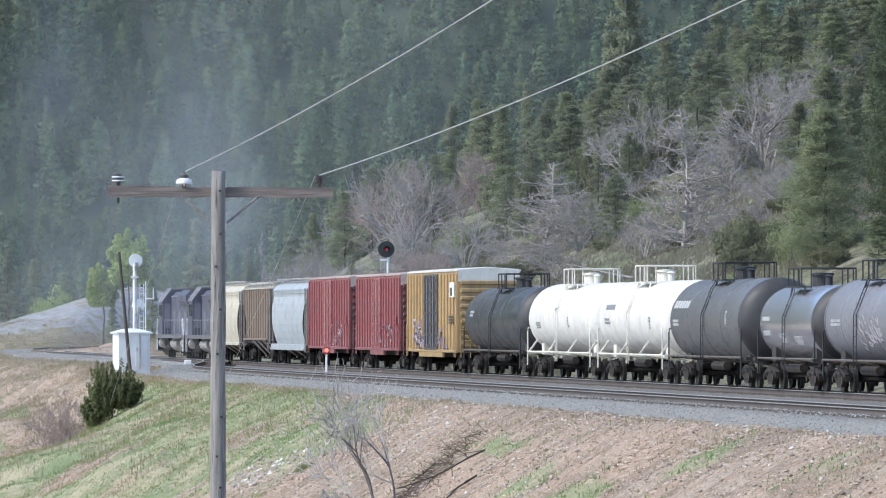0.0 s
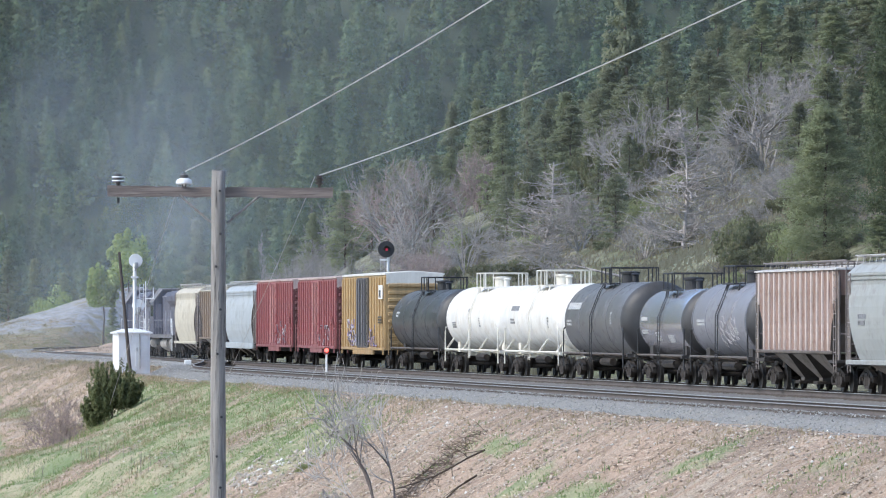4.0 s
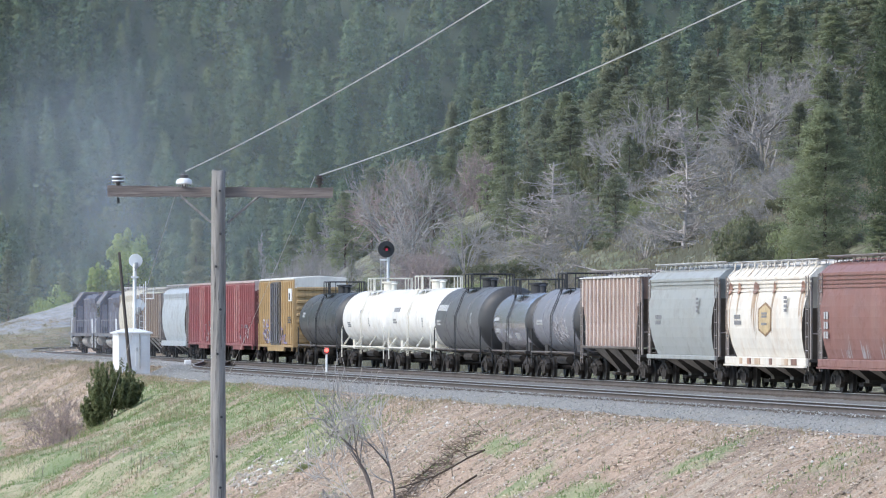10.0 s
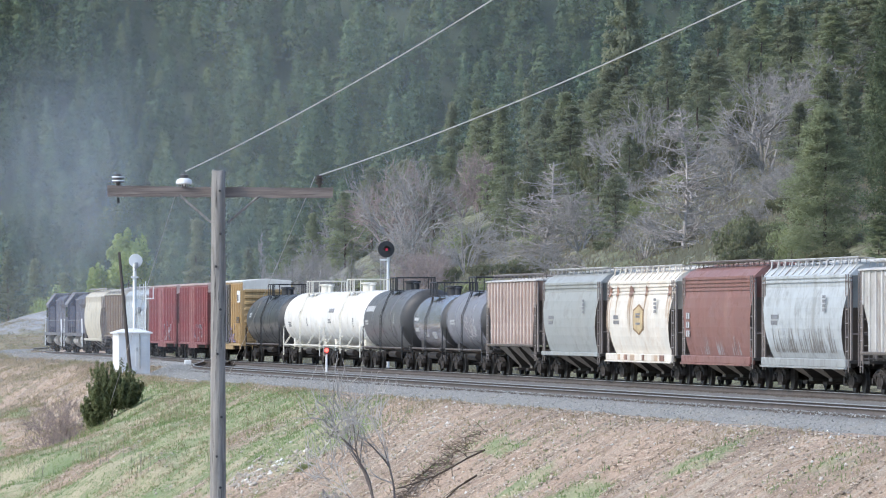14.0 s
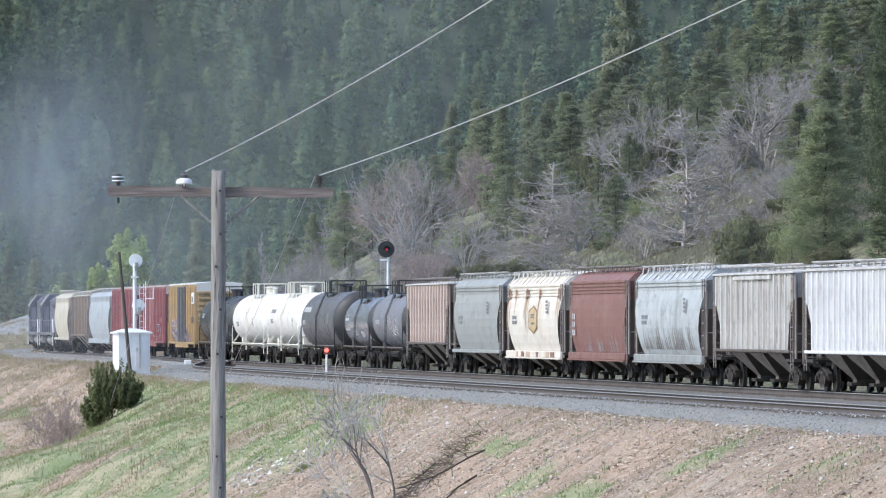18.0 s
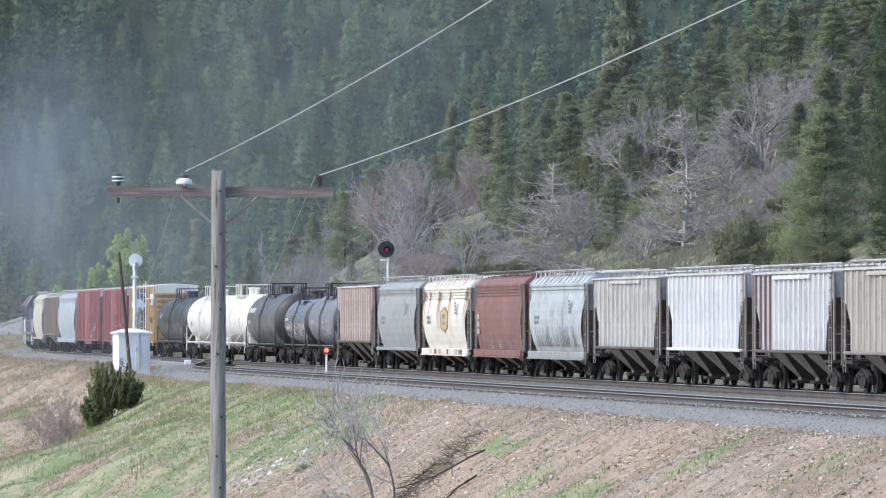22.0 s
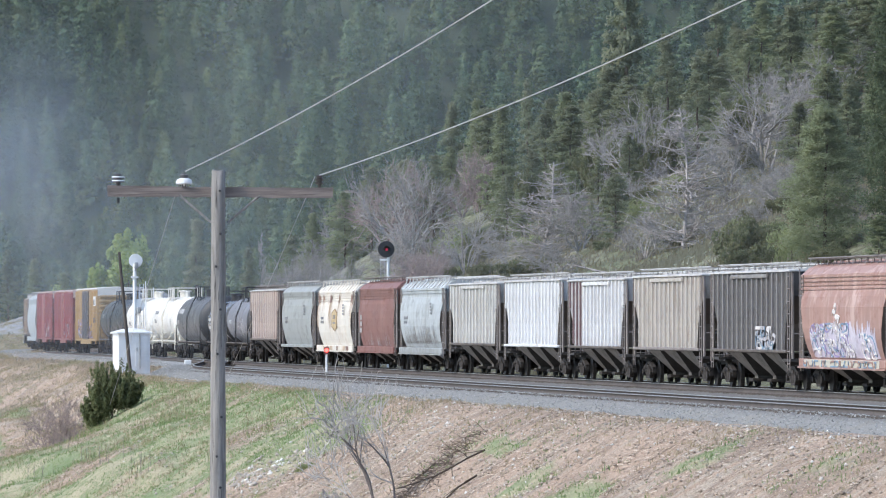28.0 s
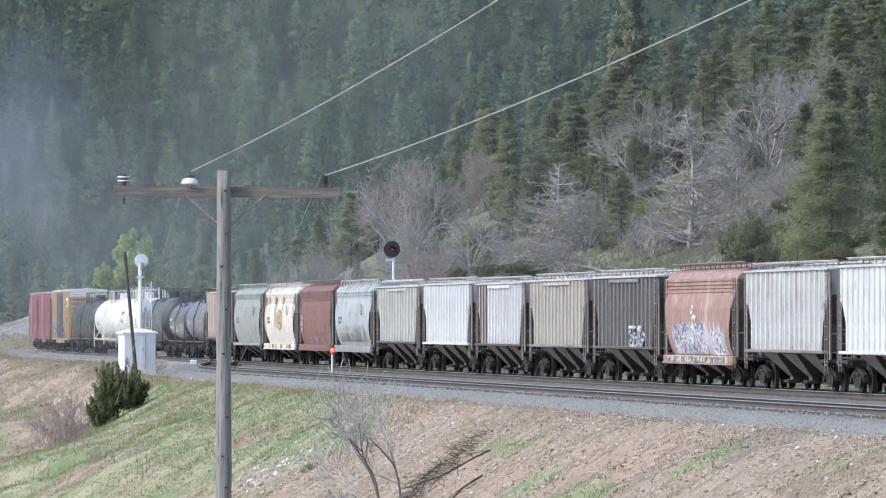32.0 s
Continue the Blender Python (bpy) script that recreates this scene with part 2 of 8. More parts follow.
def ground_material():
    """Dry soil with stones, streaks down the bank, grass in patches; grass wins on the hill and to the far end of the bank."""
    m, nt, p = node_mat("ground")
    co = nt.nodes.new("ShaderNodeTexCoord")
    sp = nt.nodes.new("ShaderNodeSeparateXYZ")
    nt.links.new(co.outputs["Object"], sp.inputs[0])
    ax, ey = sp.outputs["X"], sp.outputs["Y"]
    soil = mix(nt, ramp(nt, tex(nt, 0.35, 5), 0.35, 0.7), (0.53, 0.395, 0.30), (0.44, 0.325, 0.245))
    soil = mix(nt, ramp(nt, tex(nt, 1.0, 8, (1.0, 0.16, 0.16)), 0.48, 0.62), soil, (0.48, 0.405, 0.325))
    soil = mix(nt, ramp(nt, tex(nt, 1.7, 8, (1.0, 0.22, 0.22), rough=0.75), 0.53, 0.65, 0, 0.75), soil, (0.20, 0.155, 0.12))
    soil = mix(nt, ramp(nt, tex(nt, 1.0, 7, (0.35, 0.2, 0.2), rough=0.75), 0.50, 0.60, 0, 0.6), soil, (0.24, 0.185, 0.145))
    soil = mix(nt, ramp(nt, tex(nt, 7, 6, (0.3, 1, 1), rough=0.75), 0.52, 0.66, 0, 0.75), soil, (0.17, 0.135, 0.105))
    soil = mix(nt, ramp(nt, tex(nt, 24, 4, rough=0.8), 0.50, 0.60, 0, 0.65), soil, (0.13, 0.10, 0.08))
    soil = mix(nt, ramp(nt, tex(nt, 12, 5, rough=0.8), 0.55, 0.62), soil, (0.58, 0.50, 0.42))
    grass = mix(nt, ramp(nt, tex(nt, 0.5, 6), 0.35, 0.65), (0.215, 0.275, 0.14), (0.345, 0.355, 0.215))
    grass = mix(nt, ramp(nt, tex(nt, 0.3, 5, rough=0.7), 0.46, 0.60, 0, 0.9), grass, (0.47, 0.41, 0.285))
    grass = mix(nt, ramp(nt, tex(nt, 5, 6, rough=0.8), 0.5, 0.66, 0, 0.5), grass, (0.13, 0.14, 0.075))
    grass = mix(nt, ramp(nt, tex(nt, 19, 4, rough=0.8), 0.52, 0.64, 0, 0.5), grass, (0.40, 0.38, 0.26))
    at = nt.nodes.new("ShaderNodeAttribute")
    at.attribute_name = "cover"
    g = ramp(nt, times(nt, at.outputs["Fac"], times(nt, tex(nt, 2.5, 4), 0.5), "ADD"), 0.60, 0.90)
    hill = mix(nt, ramp(nt, tex(nt, 0.12, 5), 0.4, 0.65), (0.17, 0.185, 0.105), (0.28, 0.265, 0.185))
    hill = mix(nt, ramp(nt, tex(nt, 0.35, 7, rough=0.75), 0.44, 0.60), hill, (0.10, 0.095, 0.06))
    hill = mix(nt, ramp(nt, tex(nt, 2.2, 6, rough=0.8), 0.48, 0.62, 0, 0.8), hill, (0.055, 0.055, 0.035))
    hill = mix(nt, ramp(nt, tex(nt, 6, 4, rough=0.8), 0.54, 0.66, 0, 0.6), hill, (0.30, 0.28, 0.22))
    near = mix(nt, g, soil, grass)
    col = mix(nt, ramp(nt, ey, 6, 11), near, hill)
    # the gravel knoll past the bend
    gravel = mix(nt, ramp(nt, tex(nt, 0.9, 8, rough=0.75), 0.4, 0.65), (0.36, 0.365, 0.37), (0.20, 0.195, 0.185))
    gravel = mix(nt, ramp(nt, tex(nt, 0.2, 4), 0.55, 0.7), gravel, (0.25, 0.215, 0.13))
    gravel = mix(nt, ramp(nt, tex(nt, 0.45, 5, rough=0.7), 0.54, 0.66, 0, 0.8), gravel, (0.24, 0.19, 0.14))
    scrub = mix(nt, ramp(nt, tex(nt, 0.5, 6, rough=0.75), 0.42, 0.58), (0.30, 0.235, 0.165), (0.20, 0.195, 0.10))
    scrub = mix(nt, ramp(nt, tex(nt, 1.6, 5, rough=0.8), 0.54, 0.64, 0, 0.8), scrub, (0.40, 0.35, 0.26))
    scrub = mix(nt, ramp(nt, tex(nt, 2.5, 5, rough=0.8), 0.52, 0.62, 0, 0.7), scrub, (0.11, 0.09, 0.06))
    hgt = times(nt, times(nt, sp.outputs["Z"], times(nt, ax, 0.0), "ADD"), times(nt, tex(nt, 0.12, 5, rough=0.7), -3.2), "ADD")
    gravel = mix(nt, ramp(nt, hgt, -0.9, 0.1), scrub, gravel)
    east = times(nt, times(nt, ax, 0.1274), times(nt, ey, 0.9918), "ADD")
    k = times(nt, ramp(nt, ax, -262, -225, 1, 0), ramp(nt, east, -9, -3, 1, 0))
    col = mix(nt, k, col, gravel)
    # forest floor on the mountain
    col = mix(nt, ramp(nt, ax, -640, -500, 1, 0), col, (0.055, 0.07, 0.045))
    nt.links.new(col, p.inputs["Base Color"])
    p.inputs["Roughness"].default_value = 0.95
    p.inputs["Specular IOR Level"].default_value = 0.15
    bump(nt, p, times(nt, tex(nt, 6, 8, rough=0.7), times(nt, tex(nt, 1.6, 6, (1, 0.12, 0.12)), 1.4), "ADD"), 1.0, 0.16)
    return m


def ballast_material():
    m, nt, p = node_mat("ballast")
    v = tex(nt, 13, 2, kind="voronoi")
    c = mix(nt, ramp(nt, tex(nt, 22, 3), 0.35, 0.65), (0.20, 0.192, 0.172), (0.27, 0.262, 0.242))
    c = mix(nt, ramp(nt, v, 0.35, 0.8, 0, 0.45), c, (0.15, 0.148, 0.145))
    c = mix(nt, ramp(nt, tex(nt, 0.35, 4), 0.48, 0.7, 0, 0.6), c, (0.25, 0.225, 0.185))
    co = nt.nodes.new("ShaderNodeTexCoord")
    sp = nt.nodes.new("ShaderNodeSeparateXYZ")
    nt.links.new(co.outputs["Object"], sp.inputs[0])
    dark = times(nt, ramp(nt, sp.outputs["Y"], -9.4, -8.6), ramp(nt, tex(nt, 0.5, 4), 0.25, 0.55, 0.7, 1))
    dark = times(nt, dark, ramp(nt, sp.outputs["X"], -75, -25, 0.15, 1))
    c = mix(nt, times(nt, dark, 0.7), c, (0.085, 0.078, 0.072))
    c = mix(nt, ramp(nt, tex(nt, 7, 5, (0.5, 1, 1), rough=0.8), 0.5, 0.62, 0, 0.5), c, (0.12, 0.118, 0.112))
    c = mix(nt, ramp(nt, tex(nt, 9, 5, (0.5, 1, 1), rough=0.8), 0.55, 0.65, 0, 0.6), c, (0.34, 0.34, 0.335))
    far = times(nt, ramp(nt, sp.outputs["X"], -70, -110), ramp(nt, tex(nt, 0.25, 6, rough=0.75), 0.45, 0.58))
    c = mix(nt, times(nt, far, 0.75), c, (0.24, 0.20, 0.155))
    nt.links.new(c, p.inputs["Base Color"])
    p.inputs["Roughness"].default_value = 0.9
    bump(nt, p, v, 0.6, 0.04)
    return m


def pebbles(name, *cols):
    """Loose stones, each with its own shade."""
    m, nt, p = node_mat(name)
    r = nt.nodes.new("ShaderNodeNewGeometry").outputs["Random Per Island"]
    c = mix(nt, r, cols[0], cols[1])
    c = mix(nt, ramp(nt, r, 0.72, 0.98), c, cols[2])
    nt.links.new(c, p.inputs["Base Color"])
    p.inputs["Roughness"].default_value = 0.92
    return m


M_GROUND = ground_material()
M_BALLAST = ballast_material()
M_STONE = pebbles("crushed_stone", (0.21, 0.213, 0.208), (0.33, 0.332, 0.325), (0.46, 0.455, 0.44))
M_CLOD = pebbles("dry_clods", (0.20, 0.155, 0.12), (0.46, 0.375, 0.305), (0.62, 0.55, 0.47))
M_CONCRETE = plain("concrete", (0.36, 0.355, 0.34), 0.9)
M_ROCK = pebbles("pale_rock", (0.30, 0.26, 0.22), (0.52, 0.48, 0.43), (0.66, 0.64, 0.60))
M_TIE = plain("creosoted_wood", (0.095, 0.08, 0.07), 0.9, vary=0.4, scale=2)
M_RAIL = plain("rusty_rail_steel", (0.105, 0.085, 0.075), 0.7, 0.2, vary=0.4, scale=2)
M_RAILTOP = plain("polished_rail_steel", (0.46, 0.45, 0.44), 0.4, 0.6, vary=0.2, scale=1)


def wood(name, col, stretch):
    """Silvered timber: fine grain, long dark checks and stains along it."""
    m, nt, p = node_mat(name)
    c = mix(nt, ramp(nt, tex(nt, 1.2, 5), 0.35, 0.7), col, tuple(q * 0.72 for q in col))
    c = mix(nt, ramp(nt, tex(nt, 24, 6, stretch, rough=0.7), 0.42, 0.62), c, tuple(q * 1.35 for q in col))
    crack = ramp(nt, tex(nt, 30, 5, stretch, rough=0.65), 0.57, 0.66)
    c = mix(nt, crack, c, tuple(q * 0.28 for q in col))
    nt.links.new(c, p.inputs["Base Color"])
    p.inputs["Roughness"].default_value = 0.92
    bump(nt, p, tex(nt, 30, 5, stretch, rough=0.65), 0.8, 0.02)
    return m


M_POLE = wood("weathered_wood", (0.225, 0.212, 0.198), (1.0, 1.0, 0.05))
M_WHITE = paint("white_enamel", (0.78, 0.79, 0.80), amount=0.12, streak=0.15)
M_BLACK = plain("black_steel", (0.03, 0.03, 0.034), 0.55, vary=0.4)
M_TRUCK = plain("grimy_cast_steel", (0.042, 0.033, 0.028), 0.85, vary=0.75, scale=6, bumpy=0.5)
M_WHEEL = plain("dark_wheel_steel", (0.04, 0.036, 0.034), 0.6, 0.3, vary=0.4)
M_DARKGAP = plain("sooty_shaded_steel", (0.045, 0.04, 0.038), 0.8, vary=0.4)
M_PORC = plain("white_porcelain", (0.75, 0.75, 0.75), 0.2, vary=0.1)
M_DARKPORC = plain("dark_glazed_insulator", (0.06, 0.055, 0.05), 0.25)
M_WIRE = plain("aluminium_wire", (0.47, 0.46, 0.44), 0.55, 0.2, vary=0.2)
M_GALV = plain("galvanised_steel", (0.42, 0.43, 0.44), 0.5, 0.5, vary=0.3)
M_REDLAMP = glow("red_signal_glass", (1.0, 0.06, 0.05), 3.0)
M_REDDIM = glow("dim_red_signal_glass", (0.6, 0.03, 0.08), 0.12)
M_BARS = plain("stencil_white", (0.45, 0.45, 0.45), 0.6, vary=0.3, scale=9)
M_BARSDARK = plain("stencil_dark", (0.25, 0.25, 0.26), 0.6, vary=0.3, scale=9)

# ---------------------------------------------------------------- ground, bed and rails
ROOT = pose(P0[0], P0[1], 0, 0, 0, -math.degrees(PHI0))


def spaced(stops):
    """Grid lines: a list of (from, to, step)."""
    out = []
    for lo, hi, st in stops:
        out.append(np.arange(lo, hi - 1e-6, st))
    return np.concatenate(out + [[stops[-1][1]]])


def grass_cover(a, e):
    """How grassy the near bank is, 0 to 1: the far half is green, the near half bare soil with green runs down it."""
    d = -e
    base = 0.84 - 0.76 * step01(a, 72, 140) - 0.08 + 0.42 * vnoise(a / 5, d / 2.5, 51) + 0.34 * vnoise(a / 12, d / 3.5, 53) + 0.26 * vnoise(a / 1.6, d / 1.1, 52)
    base = base - 0.55 * step01(d, 11.6, 10.7) - 0.5 * step01(a, -20, -45)
    for ca, cd, ra, rd in ((150, 13.2, 5, 0.5), (168, 14.6, 3, 1.4), (178, 14.9, 3, 1.3), (190, 13.6, 3, 1.0), (195, 15.0, 4, 0.5), (104, 13.2, 12, 1.2), (36, 20.5, 10, 1.2), (-103, 11.6, 14, 1.2), (-80, 14.5, 9, 0.8), (-62, 17.5, 8, 0.8)):
        base = base + 0.75 * np.exp(-((a - ca + (d - cd) * 0.8) / ra) ** 2 - ((d - cd) / rd) ** 2)
    return np.clip(base, 0, 1)


def build_ground():
    ga = spaced([(-3200, -1420, 60), (-1420, -1120, 7), (-1120, -420, 20), (-420, -200, 3), (-200, -120, 1.4), (-120, 220, 0.8), (220, 420, 5), (420, 1600, 60)])
    ge = spaced([(-1400, -120, 60), (-120, -40, 4), (-40, -26, 1.0), (-26, -8, 0.35), (-8, 12, 1.0), (12, 60, 2.0), (60, 340, 9), (340, 1500, 70)])
    A, E = np.meshgrid(ga, ge, indexing="ij")
    Z = ground_z(A, E)
    n, k = A.shape
    v = np.stack([A, E, Z], -1).reshape(-1, 3)
    i = np.arange(n * k).reshape(n, k)
    f = np.stack([i[:-1, :-1], i[1:, :-1], i[1:, 1:], i[:-1, 1:]], -1).reshape(-1, 4)
    me = fast_mesh("ground", v, f, M_GROUND, True)
    cover = me.attributes.new("cover", "FLOAT", "POINT")
    cover.data.foreach_set("value", grass_cover(A, E).ravel().astype(np.float32))
    ob = new("ground", me)
    ob.matrix_basis = ROOT
    tagged(ob, "dry sloping railway embankment of tan soil, stones and patchy spring grass", "ground", kind="structure")


def sweep(name, profile, s_list, e_of, mat, smooth=False):
    """A strip with a cross-section (across, up) along the track."""
    s_list = np.asarray(s_list, float)
    rows = []
    for s in s_list:
        e0 = e_of(s)
        x, y, p = track_at(s, e0)
        rows.append([(x + q * math.sin(p), y + q * math.cos(p), z) for q, z in profile])
    v = np.array(rows)
    # into the frame of the straight
    dx, dy = v[..., 0] - P0[0], v[..., 1] - P0[1]
    v = np.stack([dx * CP - dy * SP, dx * SP + dy * CP, v[..., 2]], -1)
    n, k, _ = v.shape
    i = np.arange(n * k).reshape(n, k)
    f = np.stack([i[:-1, :-1], i[:-1, 1:], i[1:, 1:], i[1:, :-1]], -1).reshape(-1, 4)
    return v.reshape(-1, 3), f


SIDING = -7.85


def siding_e(s):
    """The near track lies beside the main one and runs into it past the switch."""
    return SIDING * float(step01(s, -96, 6))


def build_track():
    # ballast: one bed under both tracks, its shoulder on the near side
    rng = np.random.default_rng(4)
    ss = spaced([(-380, -60, 2.0), (-60, 230, 0.5), (230, 330, 3)])
    prof_e = np.concatenate([np.arange(4.3, 2.4, -0.4), np.arange(2.2, -14.0, -0.4)])
    rows = []
    for s in ss:
        near = -(3.4 + 5.85 * float(step01(s, -96, 6)))     # where the shoulder starts
        toe = near - 1.25
        r = []
        for e in prof_e:
            ee = max(e, toe)
            z = -0.20
            if e > 2.6:
                z = -0.20 - (e - 2.6) * 0.38
            if ee < near:
                z = -0.20 + (ee - near) * 0.36
            if near < -8.5 and -5.6 < e < -2.4:
                z -= 0.16
            x, y, p = track_at(s, ee)
            r.append((x, y, z))
        rows.append(r)
    v = np.array(rows)
    dx, dy = v[..., 0] - P0[0], v[..., 1] - P0[1]
    v = np.stack([dx * CP - dy * SP, dx * SP + dy * CP, v[..., 2]], -1)
    v[..., 2] += 0.035 * vnoise(v[..., 0] * 1.7, v[..., 1] * 2.1, 21) - 0.015
    n, k, _ = v.shape
    i = np.arange(n * k).reshape(n, k)
    f = np.stack([i[:-1, :-1], i[:-1, 1:], i[1:, 1:], i[1:, :-1]], -1).reshape(-1, 4)
    bed = new("track_bed", fast_mesh("track_bed", v.reshape(-1, 3), f, M_BALLAST, True))
    bed.matrix_basis = ROOT
    tagged(bed, "blue-grey crushed stone ballast bed darkened between the rails", "ballast", kind="structure")
    # loose stones on the shoulder
    P, Fc = [], []
    base = np.array([(1, 0, 0), (-1, 0, 0), (0, 1, 0), (0, -1, 0), (0, 0, 1), (0, 0, -1)], float)
    tri = np.array([(0, 2, 4), (2, 1, 4), (1, 3, 4), (3, 0, 4), (2, 0, 5), (1, 2, 5), (3, 1, 5), (0, 3, 5)])
    N = 30000
    s = np.where(np.arange(N) < 24000, rng.uniform(-110, 200, N), rng.uniform(-300, -110, N))
    near = -(3.4 + 5.85 * step01(s, -96, 6))
    e = near + np.where(s > -110, rng.uniform(-1.9, 1.2, N), rng.uniform(-1.6, 2.4, N))
    x, y, p = track_at(s, e)
    a, ee = to_track(x, y)
    z = np.maximum(np.where(e < near, -0.2 + (e - near) * 0.36, -0.2), -0.63)
    size = rng.uniform(0.014, 0.034, N) + 0.025 * (s < -60) * rng.uniform(0, 1, N)
    q = base[None] * size[:, None, None] * rng.uniform(0.6, 1.2, (N, 6, 1)) * np.array([1, 1, 0.7]) + np.stack([a, ee, z + 0.028 + size * 0.2], -1)[:, None]
    st = new("ballast_stones", fast_mesh("ballast_stones", q.reshape(-1, 3), (tri[None] + 6 * np.arange(N)[:, None, None]).reshape(-1, 3), M_STONE))
    st.matrix_basis = ROOT
    tagged(st, "loose angular grey ballast stones along the shoulder", "stones", kind="stuff")
    # rails and sleepers
    rail = [(-0.075, -0.175), (-0.075, -0.16), (-0.012, -0.14), (-0.012, -0.04), (-0.037, -0.032), (-0.037, -0.002), (-0.03, 0.0), (0.03, 0.0), (0.037, -0.002), (0.037, -0.032), (0.012, -0.04), (0.012, -0.14), (0.075, -0.16), (0.075, -0.175)]
    for nm, e_of, lo, lab in (("main_track", lambda s: 0.0, -380, "main railway track with worn steel rails on dark wooden sleepers"),
                              ("siding_track", siding_e, -96, "near siding track with rusty-sided steel rails on wooden sleepers")):
        tr = new(nm)
        tr.matrix_basis = ROOT
        tagged(tr, lab, "railway track", kind="structure")
        for side in (-0.755, 0.755):
            off = (lambda e_of, side: lambda s: e_of(s) + side)(e_of, side)
            v, f = sweep("rail", rail, spaced([(lo, 330, 2.0)]), off, M_RAIL)
            rl = linked("rail", fast_mesh("rail", v, f, M_RAIL), tr)
            v, f = sweep("running_surface", [(-0.039, -0.014), (-0.039, 0.003), (-0.028, 0.007), (0.028, 0.007), (0.039, 0.003), (0.039, -0.014)], spaced([(lo, 330, 2.0)]), off, M_RAILTOP)
            linked("running_surface", fast_mesh("running_surface", v, f, M_RAILTOP), rl, "worn bright steel")
        V, Fs = [], []
        cube = np.array([(x, y, z) for z in (-0.36, -0.18) for x, y in ((-0.115, -1.3), (0.115, -1.3), (0.115, 1.3), (-0.115, 1.3))])
        quads = np.array([(4, 5, 6, 7), (0, 1, 5, 4), (1, 2, 6, 5), (2, 3, 7, 6), (3, 0, 4, 7)])
        for j, s in enumerate(np.arange(lo, 300, 0.53)):
            x, y, p = track_at(s, e_of(s))
            a, e = to_track(x, y)
            w = PHI0 - float(p) + rng.uniform(-0.02, 0.02)
            c, sn = math.cos(w), math.sin(w)
            b = cube + np.array([rng.uniform(-0.04, 0.04), rng.uniform(-0.06, 0.06), rng.uniform(-0.015, 0.01) - 0.05 * float(step01(s, -90, -130))])
            V.append(np.stack([a + b[:, 0] * c - b[:, 1] * sn, e + b[:, 0] * sn + b[:, 1] * c, b[:, 2]], -1))
            Fs.append(quads + 8 * j)
        tagged(linked("sleepers", fast_mesh("sleepers", np.concatenate(V), np.concatenate(Fs), M_TIE), tr), kind="stuff")


build_ground()
build_track()
# ---------------------------------------------------------------- the train
def shift(t):
    """How far the train has gone after t seconds."""
    return SC * (6.32166 * t + 0.0127677 * t * t)


def car_pose(s_mid, base, t):
    """A vehicle's pose, carried by its two trucks on the curve of the track."""
    s = s_mid - shift(t)
    x0, y0, _ = track_at(s - base / 2)
    x1, y1, _ = track_at(s + base / 2)
    return pose((x0 + x1) / 2, (y0 + y1) / 2, 0, 0, 0, math.degrees(math.atan2(y1 - y0, x1 - x0)))


SHARED = {}


